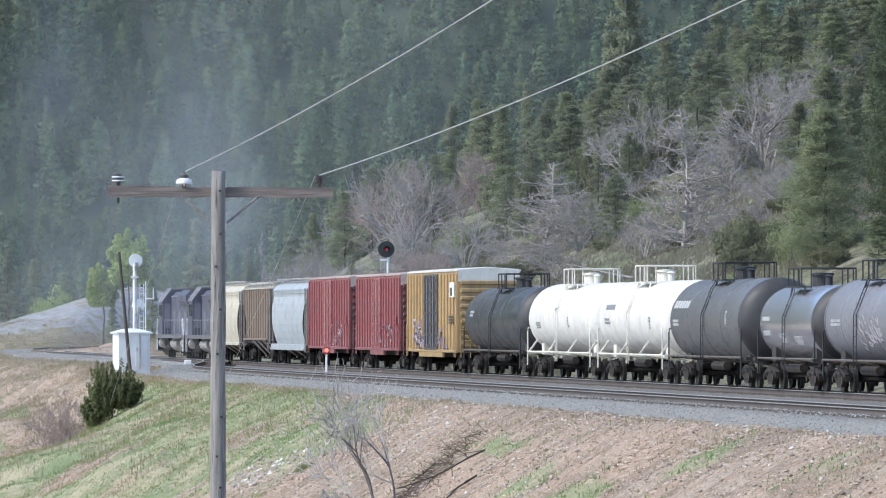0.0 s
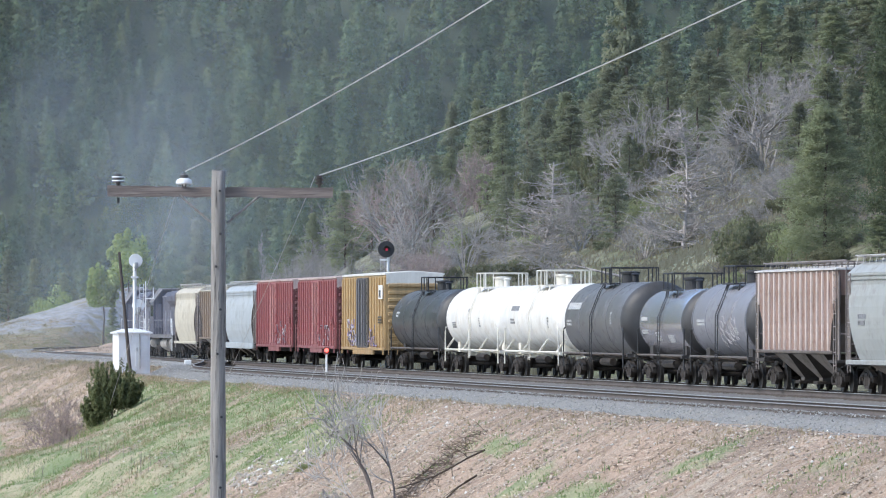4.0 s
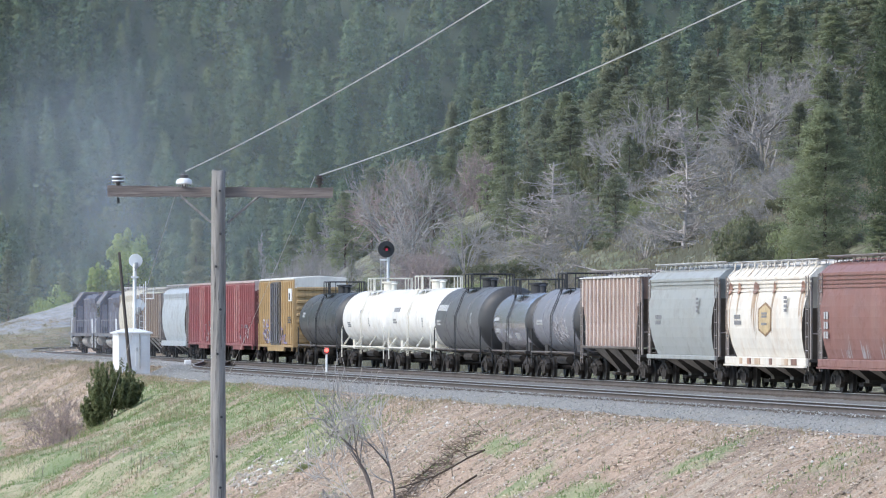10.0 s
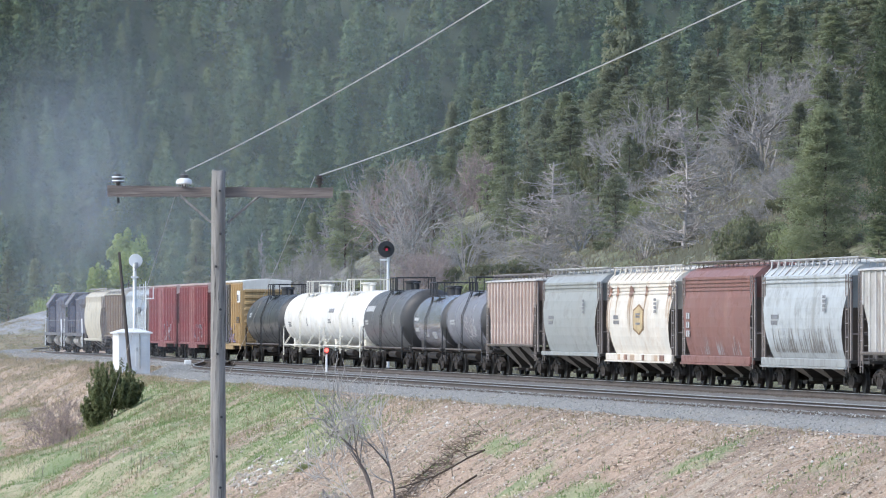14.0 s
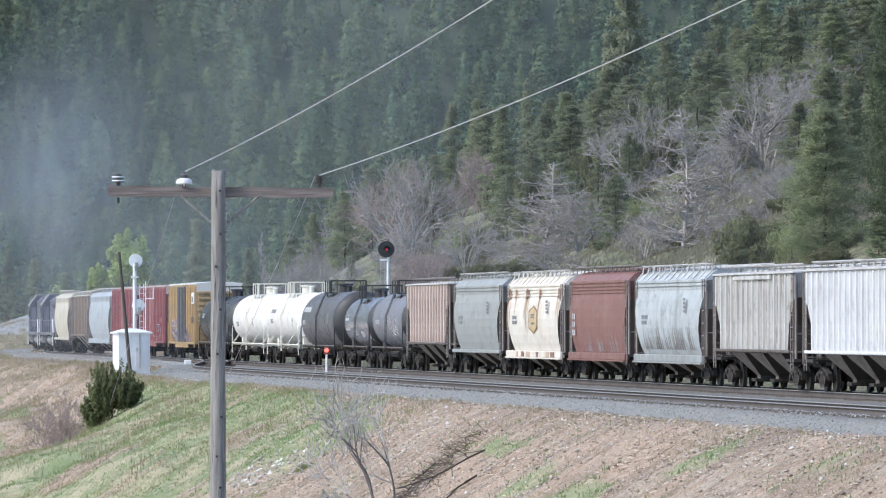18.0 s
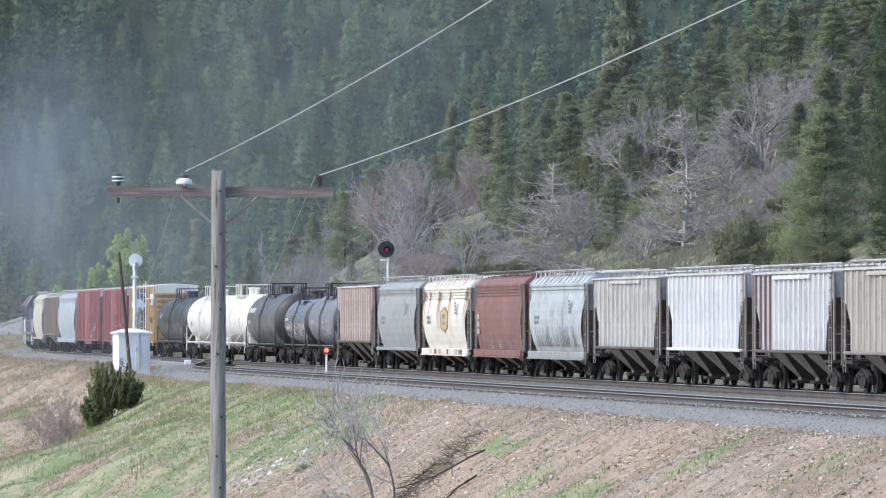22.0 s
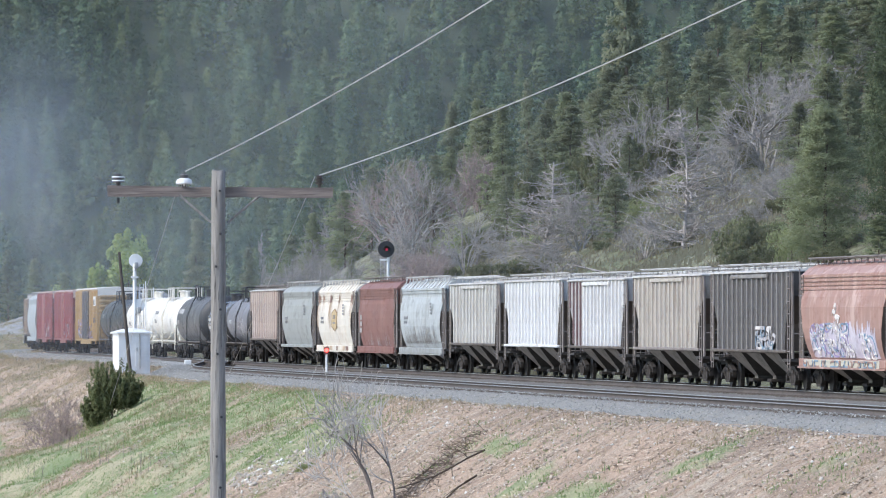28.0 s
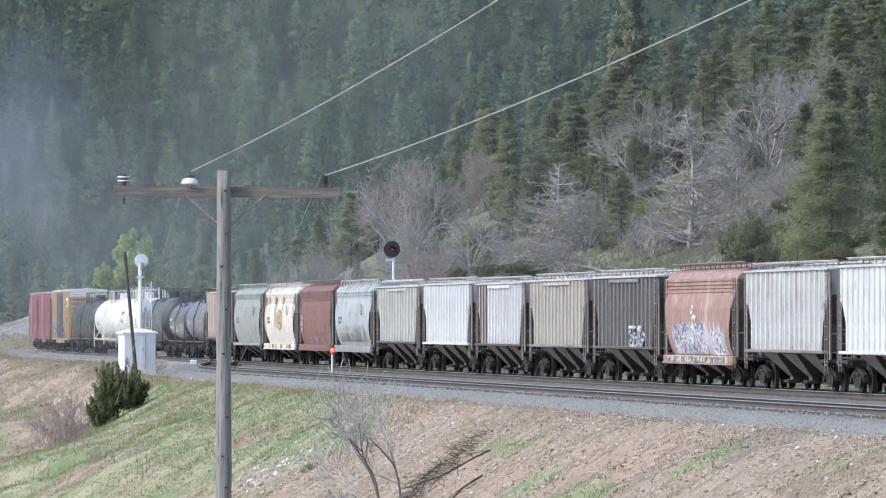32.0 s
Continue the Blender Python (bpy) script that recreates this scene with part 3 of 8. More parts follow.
def truck_meshes():
    bm = bmesh.new()
    # wheel with a flange, on half an axle
    lathe(bm, [(-0.07, 0.40), (-0.07, 0.455), (0.035, 0.445), (0.04, 0.49), (0.07, 0.48), (0.075, 0.40), (0.02, 0.33), (0.03, 0.13), (0.10, 0.12), (0.10, 0.05)], 18, "y")
    me = bpy.data.meshes.new("wheel")
    bm.to_mesh(me), bm.free()
    me.materials.append(M_WHEEL)
    SHARED["wheel"] = me
    bm = bmesh.new()

    def strut(x0, z0, x1, z1, w, y0=-0.08, y1=0.08):
        """A bar of the cast frame between two points of its side."""
        d = math.hypot(x1 - x0, z1 - z0)
        nx, nz = -(z1 - z0) / d * w / 2, (x1 - x0) / d * w / 2
        lo = [bm.verts.new((x, y0, z)) for x, z in ((x0 - nx, z0 - nz), (x1 - nx, z1 - nz), (x1 + nx, z1 + nz), (x0 + nx, z0 + nz))]
        hi = [bm.verts.new((v.co.x, y1, v.co.z)) for v in lo]
        bm.faces.new(lo), bm.faces.new(hi[::-1])
        for i in range(4):
            k = (i + 1) % 4
            bm.faces.new((lo[i], hi[i], hi[k], lo[k]))
    for sx in (-1, 1):
        strut(sx * 1.14, 0.57, sx * 0.62, 0.70, 0.13)
        strut(sx * 0.62, 0.70, sx * 0.28, 0.79, 0.12)
        strut(sx * 0.72, 0.50, sx * 0.36, 0.27, 0.10)
        strut(sx * 0.36, 0.25, sx * 0.34, 0.78, 0.11)
        strut(sx * 0.66, 0.68, sx * 0.70, 0.44, 0.10)
        strut(sx * 1.14, 0.58, sx * 1.13, 0.40, 0.08)
        tube(bm, [(sx * 0.88, -0.15, 0.455), (sx * 0.88, 0.08, 0.455)], 0.12, 10)
        box(bm, sx * 0.88 - 0.15, sx * 0.88 + 0.15, -0.09, 0.08, 0.52, 0.64, 0.02)
    strut(-0.34, 0.80, 0.34, 0.80, 0.12)
    strut(-0.40, 0.24, 0.40, 0.24, 0.10)
    for x in (-0.18, 0, 0.18):
        tube(bm, [(x, -0.03, 0.28), (x, -0.03, 0.60)], 0.075, 8)
    box(bm, -0.3, 0.3, -0.12, 0.05, 0.60, 0.72, 0.02)
    bmesh.ops.recalc_face_normals(bm, faces=bm.faces)
    me = bpy.data.meshes.new("side_frame")
    bm.to_mesh(me), bm.free()
    me.materials.append(M_TRUCK)
    SHARED["side_frame"] = me
    bm = bmesh.new()
    box(bm, -0.22, 0.22, -1.05, 1.05, 0.5, 0.78, 0.03)
    for x in (-0.88, 0.88):
        tube(bm, [(x, -0.72, 0.455), (x, 0.72, 0.455)], 0.08, 8)
    box(bm, -1.05, 1.05, -0.5, -0.42, 0.4, 0.5)
    me = bpy.data.meshes.new("bolster")
    bm.to_mesh(me), bm.free()
    me.materials.append(M_TRUCK)
    SHARED["bolster"] = me


M_ENDS = paint('grimy_pinkish_steel', (0.24, 0.205, 0.19), (0.10, 0.075, 0.065), 0.5, 0.5)
WALKWAY = paint('dirty_walkway_grating', (0.56, 0.545, 0.53), (0.12, 0.10, 0.09), 0.75, 0.5)
M_GRIMESHADE = paint('grimy_shaded_steel', (0.115, 0.09, 0.075), (0.06, 0.05, 0.045), 0.5, 0.5)
truck_meshes()


def trucks(car, base, axles=2, gap=1.76):
    for x in (-base / 2, base / 2):
        tk = linked("truck", SHARED["bolster"], car, "grimy cast steel truck", pose(x, 0, 0))
        xs = [gap * (i - (axles - 1) / 2) for i in range(axles)]
        for wx in xs:
            linked("wheel", SHARED["wheel"], tk, "", pose(wx, -0.755, 0.455))
            linked("wheel", SHARED["wheel"], tk, "", pose(wx, 0.755, 0.455, 0, 0, 180))
        for y, r in ((-1.03, 0), (1.03, 180)):
            for k in range(axles - 1):
                linked("side_frame", SHARED["side_frame"], tk, "", pose((xs[k] + xs[k + 1]) / 2, y, 0, 0, 0, r))


def couplers(car, half, mat=None):
    for sx in (-1, 1):
        bm = bmesh.new()
        x0, x1 = sorted((sx * (half - 0.9), sx * (half + 0.55)))
        box(bm, x0, x1, -0.12, 0.12, 0.78, 1.02, 0.02)
        x0, x1 = sorted((sx * (half + 0.35), sx * (half + 0.62)))
        box(bm, x0, x1, -0.2, 0.2, 0.72, 1.06, 0.04)
        part("coupler", bm, M_TRUCK, car)


def ladder(car, x, y, z0, z1, w, mat, axis="x", name="ladder"):
    """Rungs between two stiles, on a side (axis x) or on an end (axis y)."""
    bm = bmesh.new()
    ax = (lambda q: (x + q, y)) if axis == "x" else (lambda q: (x, y + q))
    for q in (-w / 2, w / 2):
        tube(bm, [(*ax(q), z0), (*ax(q), z1)], 0.022, 5)
    n = max(2, int((z1 - z0) / 0.42))
    for i in range(n):
        z = z0 + (i + 0.5) * (z1 - z0) / n
        tube(bm, [(*ax(-w / 2), z), (*ax(w / 2), z)], 0.022, 5)
    part(name, bm, mat, car)


def bars(car, mat, x, z, y, w, h, rows=2, cols=6, seed=0, name="stencil"):
    """Plain bars where lettering stands on a side."""
    rng = random.Random(seed)
    bm = bmesh.new()
    ch = h / rows
    for r in range(rows):
        n = cols - rng.randrange(0, max(1, cols // 3))
        for c in range(n):
            x0 = x + c * w / cols
            box(bm, x0, x0 + w / cols * rng.uniform(0.55, 0.8), y - 0.012, y + 0.004, z - r * ch - ch * 0.7, z - r * ch)
    tagged(part(name, bm, mat, car), kind="stuff")


def surface_y(levels, z):
    """Half width of a body at a height."""
    zs = [l[0] for l in levels]
    return float(np.interp(z, zs, [l[2] for l in levels]))


def hopper(L, pal, ribbed=True, top=4.2, label="", seed=0, sill=1.12, taper=1.5, capbar=True, bulge=0.0, ribs=15, flange=False, eave=None, stripes=0, end_mat=None):
    """A covered hopper wagon: body with sloped ends, roof with hatches and running boards, three bays below, ladders, trucks."""
    car = new("hopper_wagon")
    tagged(car, label, "railway wagon", "wagons of the freight train")
    hl = L / 2
    sill = 1.40 if ribbed and sill == 1.12 else sill
    eave = eave or top + (0.09 if ribbed else -0.02)
    if ribbed:
        lv = [(sill, hl - taper, 1.42), (sill + 0.95, hl - taper * 0.80, 1.42), (eave - 0.85, hl - 0.10, 1.42), (eave, hl, 1.42)]
    else:
        lv = []
        for i in range(9):
            f = i / 8
            z = sill + (eave - sill) * f
            w = 1.30 + bulge * math.sin(math.pi * min(1, f * 1.15)) ** 0.8 + 0.10 * f
            lv.append((z, hl - taper * (1 - f) ** 0.9, min(w, 1.56)))
    bm = bmesh.new()
    stack(bm, lv)
    bm.normal_update()
    # sloped ends and underside: a darker brown holding both grime and shade
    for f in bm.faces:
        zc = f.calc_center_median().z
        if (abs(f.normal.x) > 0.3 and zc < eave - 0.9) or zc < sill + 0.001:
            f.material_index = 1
    body = part("body", bm, pal.get("between", pal["side"]), car)
    body.data.materials.append(M_GRIMESHADE)
    # roof, crowned
    bm = bmesh.new()
    w = lv[-1][2]
    if ribbed:
        stack(bm, [(eave + 0.004, hl + 0.03, w + 0.09), (eave + 0.05, hl + 0.03, w + 0.09), (eave + 0.11, hl, w * 0.72), (eave + 0.13, hl, 0.4)])
    else:
        stack(bm, [(eave + 0.004, hl + 0.02, w + 0.02), (eave + 0.05, hl + 0.02, w + 0.02), (eave + 0.30, hl, w * 0.82), (eave + 0.43, hl, w * 0.60), (eave + 0.48, hl, 0.4)])
    roof = part("roof", bm, pal["roof"], car)
    rz = eave + (0.13 if ribbed else 0.48)
    # hatches and running boards
    for i in range(8):
        x = -hl + (i + 0.5) * L / 8
        bm = bmesh.new()
        box(bm, x - 0.62, x + 0.62, -0.36, 0.36, rz - 0.02, rz + 0.06, 0.02)
        part("hatch", bm, pal["roof"], roof)
    for y in (-0.85, 0.85):
        zz = rz + (0.15 if ribbed else 0.10)
        bm = bmesh.new()
        for k in range(3):
            box(bm, -hl - 0.15, hl + 0.15, y - 0.24 + 0.17 * k, y - 0.10 + 0.17 * k, zz, zz + 0.03)
        n = 15
        for i in range(n):
            x = -hl + 0.1 + i * (L - 0.2) / (n - 1)
            yo = y + (-0.42 if y < 0 else 0.42)
            tube(bm, [(x, y, zz), (x, y, rz - 0.1)], 0.022, 4)
            tube(bm, [(x, y - 0.26, zz), (x, yo + 0.1, rz - (0.02 if ribbed else 0.12))], 0.013, 4)
        part("running_board", bm, pal.get("walk", WALKWAY), roof, "dirty grating walkway")
        if pal.get("rail", True):
            bm = bmesh.new()
            yr = y + (-0.30 if y < 0 else 0.30)
            tube(bm, [(-hl - 0.12, yr, zz + 0.05), (hl + 0.12, yr, zz + 0.05)], 0.022, 5)
            part("edge_rail", bm, pal.get("walk", WALKWAY), roof)
    if not ribbed:
        if pal.get("pickets"):
            for i in range(13):
                x = -hl + 0.25 + i * (L - 0.5) / 12
                bm = bmesh.new()
                tube(bm, [(x - 0.12, -w - 0.01, eave + 0.08), (x, -w * 0.84, eave + 0.36), (x, -1.15, rz + 0.12)], 0.03, 4)
                part("roof_stay", bm, pal["trim"], roof)
        for z in (eave - 0.16, eave - 0.02) + ((eave - 0.30, eave - 0.44) if pal.get("beads") else ()):
            for side in (-1, 1):
                bm = bmesh.new()
                wz = surface_y(lv, z)
                box(bm, -hl + (eave - z) * 0.15 - 0.03, hl + 0.03 - (eave - z) * 0.15, *sorted((side * (wz - 0.02), side * (wz + 0.045))), z - 0.025, z + 0.035)
                part("eave_bead", bm, pal["trim2"], body)
    else:
        for side in (-1, 1):
            for i in range(ribs):
                x = -hl + taper * 0.42 + i * (L - taper * 0.84) / (ribs - 1)
                zlo = sill
                lim = abs(x) + 0.1
                for z in np.linspace(sill, eave - 0.3, 30):
                    if np.interp(z, [q[0] for q in lv], [q[1] for q in lv]) >= lim:
                        zlo = z
                        break
                rm = end_mat if end_mat and x < -hl + 3.6 else pal["side"]
                key = ("rib", round(float(zlo), 2), round(eave, 2), rm.name)
                if key not in SHARED:
                    b2 = bmesh.new()
                    box(b2, -0.06, 0.06, -0.075, 0.02, zlo, eave - 0.03, 0.018)
                    me = bpy.data.meshes.new("rib")
                    b2.to_mesh(me), b2.free()
                    me.materials.append(rm)
                    SHARED[key] = me
                linked("rib", SHARED[key], body, "", pose(float(x), side * 1.42, 0, 0, 0, 0 if side < 0 else 180))
        if capbar:
            bm = bmesh.new()
            box(bm, -hl * 0.45, hl * 0.45, -1.53, -1.42, eave - 0.20, eave - 0.06, 0.02)
            part("top_chord", bm, pal["side"], body)
    # side sills
    for side in (-1, 1):
        bm = bmesh.new()
        y0, y1 = sorted((side * 1.36, side * 1.56))
        xr = hl - 0.55 if ribbed else hl - 0.25
        box(bm, -xr, xr, y0, y1, sill - (0.24 if flange else 0.08 if ribbed else 0.13), sill + 0.03, 0.02)
        part("side_sill", bm, pal["sill"], car)
        if flange:
            bm = bmesh.new()
            box(bm, -xr - 0.05, xr + 0.05, *sorted((side * 1.50, side * 1.60)), sill - 0.30, sill - 0.24)
            part("sill_lip", bm, pal["sill"], car)
    # centre sill and end platforms
    bm = bmesh.new()
    box(bm, -hl, hl, -0.3, 0.3, 0.82, 1.1)
    for sx in (-1, 1):
        x0, x1 = sorted((sx * (hl - 1.7), sx * hl))
        box(bm, x0, x1, -1.45, 1.45, 1.02, 1.12)
    part("underframe", bm, M_DARKGAP, car)
    # hopper bays, flaring down to their gates
    for i in range(3):
        x = (i - 1) * (L - 2 * taper - 2.6) / 3 * 1.02
        bm = bmesh.new()
        q = (L - 2 * taper - 2.4) / 6
        r = [[bm.verts.new(c) for c in ((x - hx, -hy, z), (x + hx, -hy, z), (x + hx, hy, z), (x - hx, hy, z))] for z, hx, hy in ((0.34, 0.33, 0.55), (0.46, 0.34, 0.55), (sill - 0.1, q * 0.74, 1.34))]
        for a, b in zip(r, r[1:]):
            for j in range(4):
                bm.faces.new((a[j], a[(j + 1) % 4], b[(j + 1) % 4], b[j]))
        bm.faces.new(r[0][::-1]), bm.faces.new(r[-1])
        bm.normal_update()
        # sloping end faces of the bay go dark: shade put into the colour
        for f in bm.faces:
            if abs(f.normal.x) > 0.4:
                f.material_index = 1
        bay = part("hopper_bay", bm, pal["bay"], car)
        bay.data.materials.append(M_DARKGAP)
        bm = bmesh.new()
        box(bm, x - 0.42, x + 0.42, -0.75, 0.75, 0.24, 0.36, 0.02)
        part("discharge_gate", bm, M_TRUCK, bay)
    # end posts, ladders
    for sx in (-1, 1):
        bm = bmesh.new()
        for y in (-1.38, 1.38):
            tube(bm, [(sx * (hl - 0.05), y, 1.05), (sx * (hl - 0.05), y, eave)], 0.05, 6)
        for y in (-0.5, 0.5):
            tube(bm, [(sx * (hl - 0.1), y, 1.1), (sx * (hl - 0.1), y, eave - 0.1)], 0.05, 6)
            tube(bm, [(sx * (hl - 0.15), y, 1.15), (sx * (hl - taper - 0.2), y, sill + 1.1)], 0.05, 6)
        tube(bm, [(sx * (hl - 0.05), -1.38, 2.0), (sx * (hl - 0.05), 1.38, 2.0)], 0.035, 6)
        part("end_frame", bm, M_ENDS, car)
        ladder(car, sx * (hl - 0.36), -1.47, 0.72, eave + 0.05, 0.46, M_ENDS)
        ladder(car, sx * (hl + 0.02), -0.9, 0.95, eave + 0.1, 0.5, M_ENDS, "y")
    couplers(car, hl)
    trucks(car, L - 3.2)
    if stripes:
        bars(car, pal["mark"], -hl + taper + 0.9, sill + 1.55, -lv[3][2] - (0.085 if ribbed else 0.02), 1.5, 0.42, 2, 7, seed)
        bars(car, pal["mark"], hl - taper - 2.7, sill + 2.2, -lv[3][2] - (0.085 if ribbed else 0.05), 0.6, 0.6, 4, 4, seed + 1)
    return car, lv


def boxcar(L, pal, label, doors=1, top=4.72, seed=0, base_z=0.98):
    """A box wagon: ribbed sides, plug or sliding doors, ribbed ends, low-pitched roof."""
    car = new("box_wagon")
    tagged(car, label, "railway wagon", "wagons of the freight train")
    hl, hw = L / 2, 1.46
    bm = bmesh.new()
    box(bm, -hl, hl, -hw, hw, base_z, top)
    bm.normal_update()
    for f in bm.faces:
        if abs(f.normal.x) > 0.5:
            f.material_index = 1
    body = part("body", bm, pal["side"], car)
    body.data.materials.append(pal["end"])
    bm = bmesh.new()
    vs = []
    for x in (-hl - 0.05, hl + 0.05):
        vs.append([bm.verts.new((x, y, z)) for y, z in ((-hw - 0.05, top - 0.02), (-hw - 0.05, top + 0.05), (0, top + 0.15), (hw + 0.05, top + 0.05), (hw + 0.05, top - 0.02))])
    for j in range(5):
        bm.faces.new((vs[0][j], vs[0][(j + 1) % 5], vs[1][(j + 1) % 5], vs[1][j]))
    bm.faces.new(vs[0][::-1]), bm.faces.new(vs[1])
    bmesh.ops.recalc_face_normals(bm, faces=bm.faces)
    roof = part("roof", bm, pal["roof"], car)
    for i in range(14):
        bm = bmesh.new()
        x = -hl + (i + 0.5) * L / 14
        for sy in (-1, 1):
            tube(bm, [(x, sy * (hw + 0.03), top + 0.05), (x, 0, top + 0.16)], 0.03, 4)
        part("roof_seam", bm, pal["roof"], roof)
    dw = pal.get("door_w", 1.6)
    for side in (-1, 1):
        n = 17
        for i in range(n):
            x = -hl + 0.15 + i * (L - 0.3) / (n - 1)
            if abs(x) < dw + 0.1:
                continue
            key = ("boxrib", pal["side"].name, top)
            if key not in SHARED:
                b2 = bmesh.new()
                box(b2, -0.08, 0.08, -0.085, 0.02, base_z + 0.12, top - 0.12, 0.025)
                me = bpy.data.meshes.new("side_post")
                b2.to_mesh(me), b2.free()
                me.materials.append(pal["side"])
                SHARED[key] = me
            linked("side_post", SHARED[key], body, "", pose(x, side * hw, 0, 0, 0, 0 if side < 0 else 180))
        # doors
        for k in range(doors):
            x0 = -dw + k * 2 * dw / doors
            x1 = x0 + 2 * dw / doors
            bm = bmesh.new()
            y0, y1 = sorted((side * (hw - 0.01), side * (hw + 0.11)))
            box(bm, x0 + 0.04, x1 - 0.04, y0, y1, base_z + 0.08, top - 0.12, 0.02)
            dr = part("door", bm, pal["door"], car)
            for i in range(7):
                z = base_z + 0.3 + i * (top - base_z - 0.7) / 6
                bm = bmesh.new()
                box(bm, x0 + 0.12, x1 - 0.12, *sorted((side * (hw + 0.11), side * (hw + 0.15))), z - 0.05, z + 0.05)
                part("door_rib", bm, pal["door"], dr)
            for q in (0.3, 0.7):
                bm = bmesh.new()
                xx = x0 + (x1 - x0) * q
                tube(bm, [(xx, side * (hw + 0.17), base_z + 0.2), (xx, side * (hw + 0.17), top - 0.2)], 0.045, 6)
                part("lock_bar", bm, pal.get("rod", M_GALV), dr)
        bm = bmesh.new()
        box(bm, -hl, hl, *sorted((side * (hw - 0.02), side * (hw + 0.10))), base_z - 0.02, base_z + 0.12, 0.02)
        box(bm, -dw * 1.9, dw * 1.9, *sorted((side * (hw - 0.02), side * (hw + 0.08))), base_z - 0.24, base_z - 0.02)
        part("side_sill", bm, pal["side"], car)
    # ends: horizontal corrugations
    for sx in (-1, 1):
        for i in range(9):
            z = base_z + 0.35 + i * (top - base_z - 0.9) / 8
            bm = bmesh.new()
            x0, x1 = sorted((sx * (hl - 0.02), sx * (hl + 0.10)))
            box(bm, x0, x1, -hw + 0.12, hw - 0.12, z - 0.10, z + 0.10, 0.04)
            part("end_rib", bm, pal["end"], body)
        bm = bmesh.new()
        x0, x1 = sorted((sx * (hl - 0.02), sx * (hl + 0.06)))
        box(bm, x0, x1, -hw + 0.02, hw - 0.02, top - 0.50, top - 0.02)
        part("end_plate", bm, pal["roof"], body, "white-painted top of the wagon's end")
        ladder(car, sx * (hl - 0.35), -hw - 0.10, 0.75, 2.3, 0.45, pal["side"])
        ladder(car, sx * (hl + 0.12), -1.1 * -sx * -1, 0.75, 2.3, 0.45, pal["side"], "y")
    bm = bmesh.new()
    box(bm, -hl, hl, -0.35, 0.35, 0.72, 0.99)
    box(bm, -hl * 0.5, hl * 0.5, -1.0, 1.0, 0.75, 0.985)
    part("underframe", bm, M_DARKGAP, car)
    couplers(car, hl)
    trucks(car, L - 3.6)
    bars(car, pal["mark"], hl - 2.6, base_z + 1.7, -hw - 0.09, 1.6, 0.4, 3, 5, seed + 1)
    return car


def tank(L, pal, label, r=1.5, zc=2.62, seed=0, platform=2.6, white=False, low=False):
    """A tank wagon: barrel with dished heads, dome fittings in a railed platform, side rails, ladder, trucks."""
    car = new("tank_wagon")
    tagged(car, label, "railway wagon", "wagons of the freight train")
    hl = L / 2
    pts = [(-hl, 0.02)]
    for i in range(1, 7):
        q = i / 6 * math.pi / 2
        pts.append((-hl + 0.62 * (1 - math.cos(q)), r * math.sin(q) ** 0.75))
    pts += [(p * hl * 0.95, r) for p in (-0.6, -0.3, 0, 0.3, 0.6)] + [(-x, rr) for x, rr in pts[::-1]]
    bm = bmesh.new()
    lathe(bm, pts, 40, "x", 0, zc)
    barrel = part("barrel", bm, pal["side"], car, smooth=True)
    if not white:
        for sx in (-1, 1):
            bm = bmesh.new()
            cap = [(hl - 0.62 * (1 - math.cos(i / 6 * math.pi / 2)) + 0.006, (r + 0.004) * math.sin(i / 6 * math.pi / 2) ** 0.75 + 0.004) for i in range(0, 7)]
            cap.append((hl - 0.66, r + 0.005))
            lathe(bm, [(sx * x, q) for x, q in cap], 40, "x", 0, zc)
            part("tank_head", bm, HEAD, barrel, "black dished end with its shade in the colour", smooth=True)
    # weld seams and straps
    for x in (-hl * 0.92, -hl * 0.45, 0.0, hl * 0.45, hl * 0.92) if pal["side"].name != "glossy_black_tank_paint" else ():
        bm = bmesh.new()
        lathe(bm, [(x - 0.035, r + 0.002), (x - 0.03, r + 0.014), (x + 0.03, r + 0.014), (x + 0.035, r + 0.002)], 40, "x", 0, zc)
        part("weld_seam", bm, pal["side"], barrel, smooth=True)
    bm = bmesh.new()
    lathe(bm, [(zc + r - 0.1, 0.34), (zc + r + 0.34, 0.34), (zc + r + 0.36, 0.42), (zc + r + 0.44, 0.42), (zc + r + 0.46, 0.1)], 18, "z")
    part("manway", bm, pal["trim"], barrel)
    for x in (-0.8, 0.8):
        bm = bmesh.new()
        lathe(bm, [(zc + r - 0.1, 0.14), (zc + r + 0.3, 0.14), (zc + r + 0.32, 0.2), (zc + r + 0.4, 0.05)], 12, "z")
        bmesh.ops.translate(bm, verts=bm.verts, vec=(x, 0.1, 0))
        part("valve", bm, pal["trim"], barrel)
    # platform
    pf = linked("platform", None, car)
    z0 = zc + r * 0.86
    zt = zc + r + 0.60
    ph = platform / 2
    for y in (-0.82, 0.82):
        bm = bmesh.new()
        box(bm, -ph, ph, y - 0.22, y + 0.22, zc + r - 0.08, zc + r - 0.03)
        for x in (-ph, ph):
            tube(bm, [(x, y * 1.1, z0 - 0.25), (x, y, zc + r - 0.05)], 0.035, 5)
        part("walkway", bm, pal["trim"], pf)
        bm = bmesh.new()
        yy = y * 1.18
        for x in (-ph, -ph * 0.2, ph * 0.6, ph):
            tube(bm, [(x, yy, zc + r - 0.05), (x, yy, zt)], 0.03, 5)
        tube(bm, [(-ph, yy, zt), (ph, yy, zt)], 0.03, 5)
        part("handrail", bm, pal["trim"], pf)
    for x in (-ph, ph):
        bm = bmesh.new()
        tube(bm, [(x, -0.97, zt), (x, 0.97, zt)], 0.03, 5)
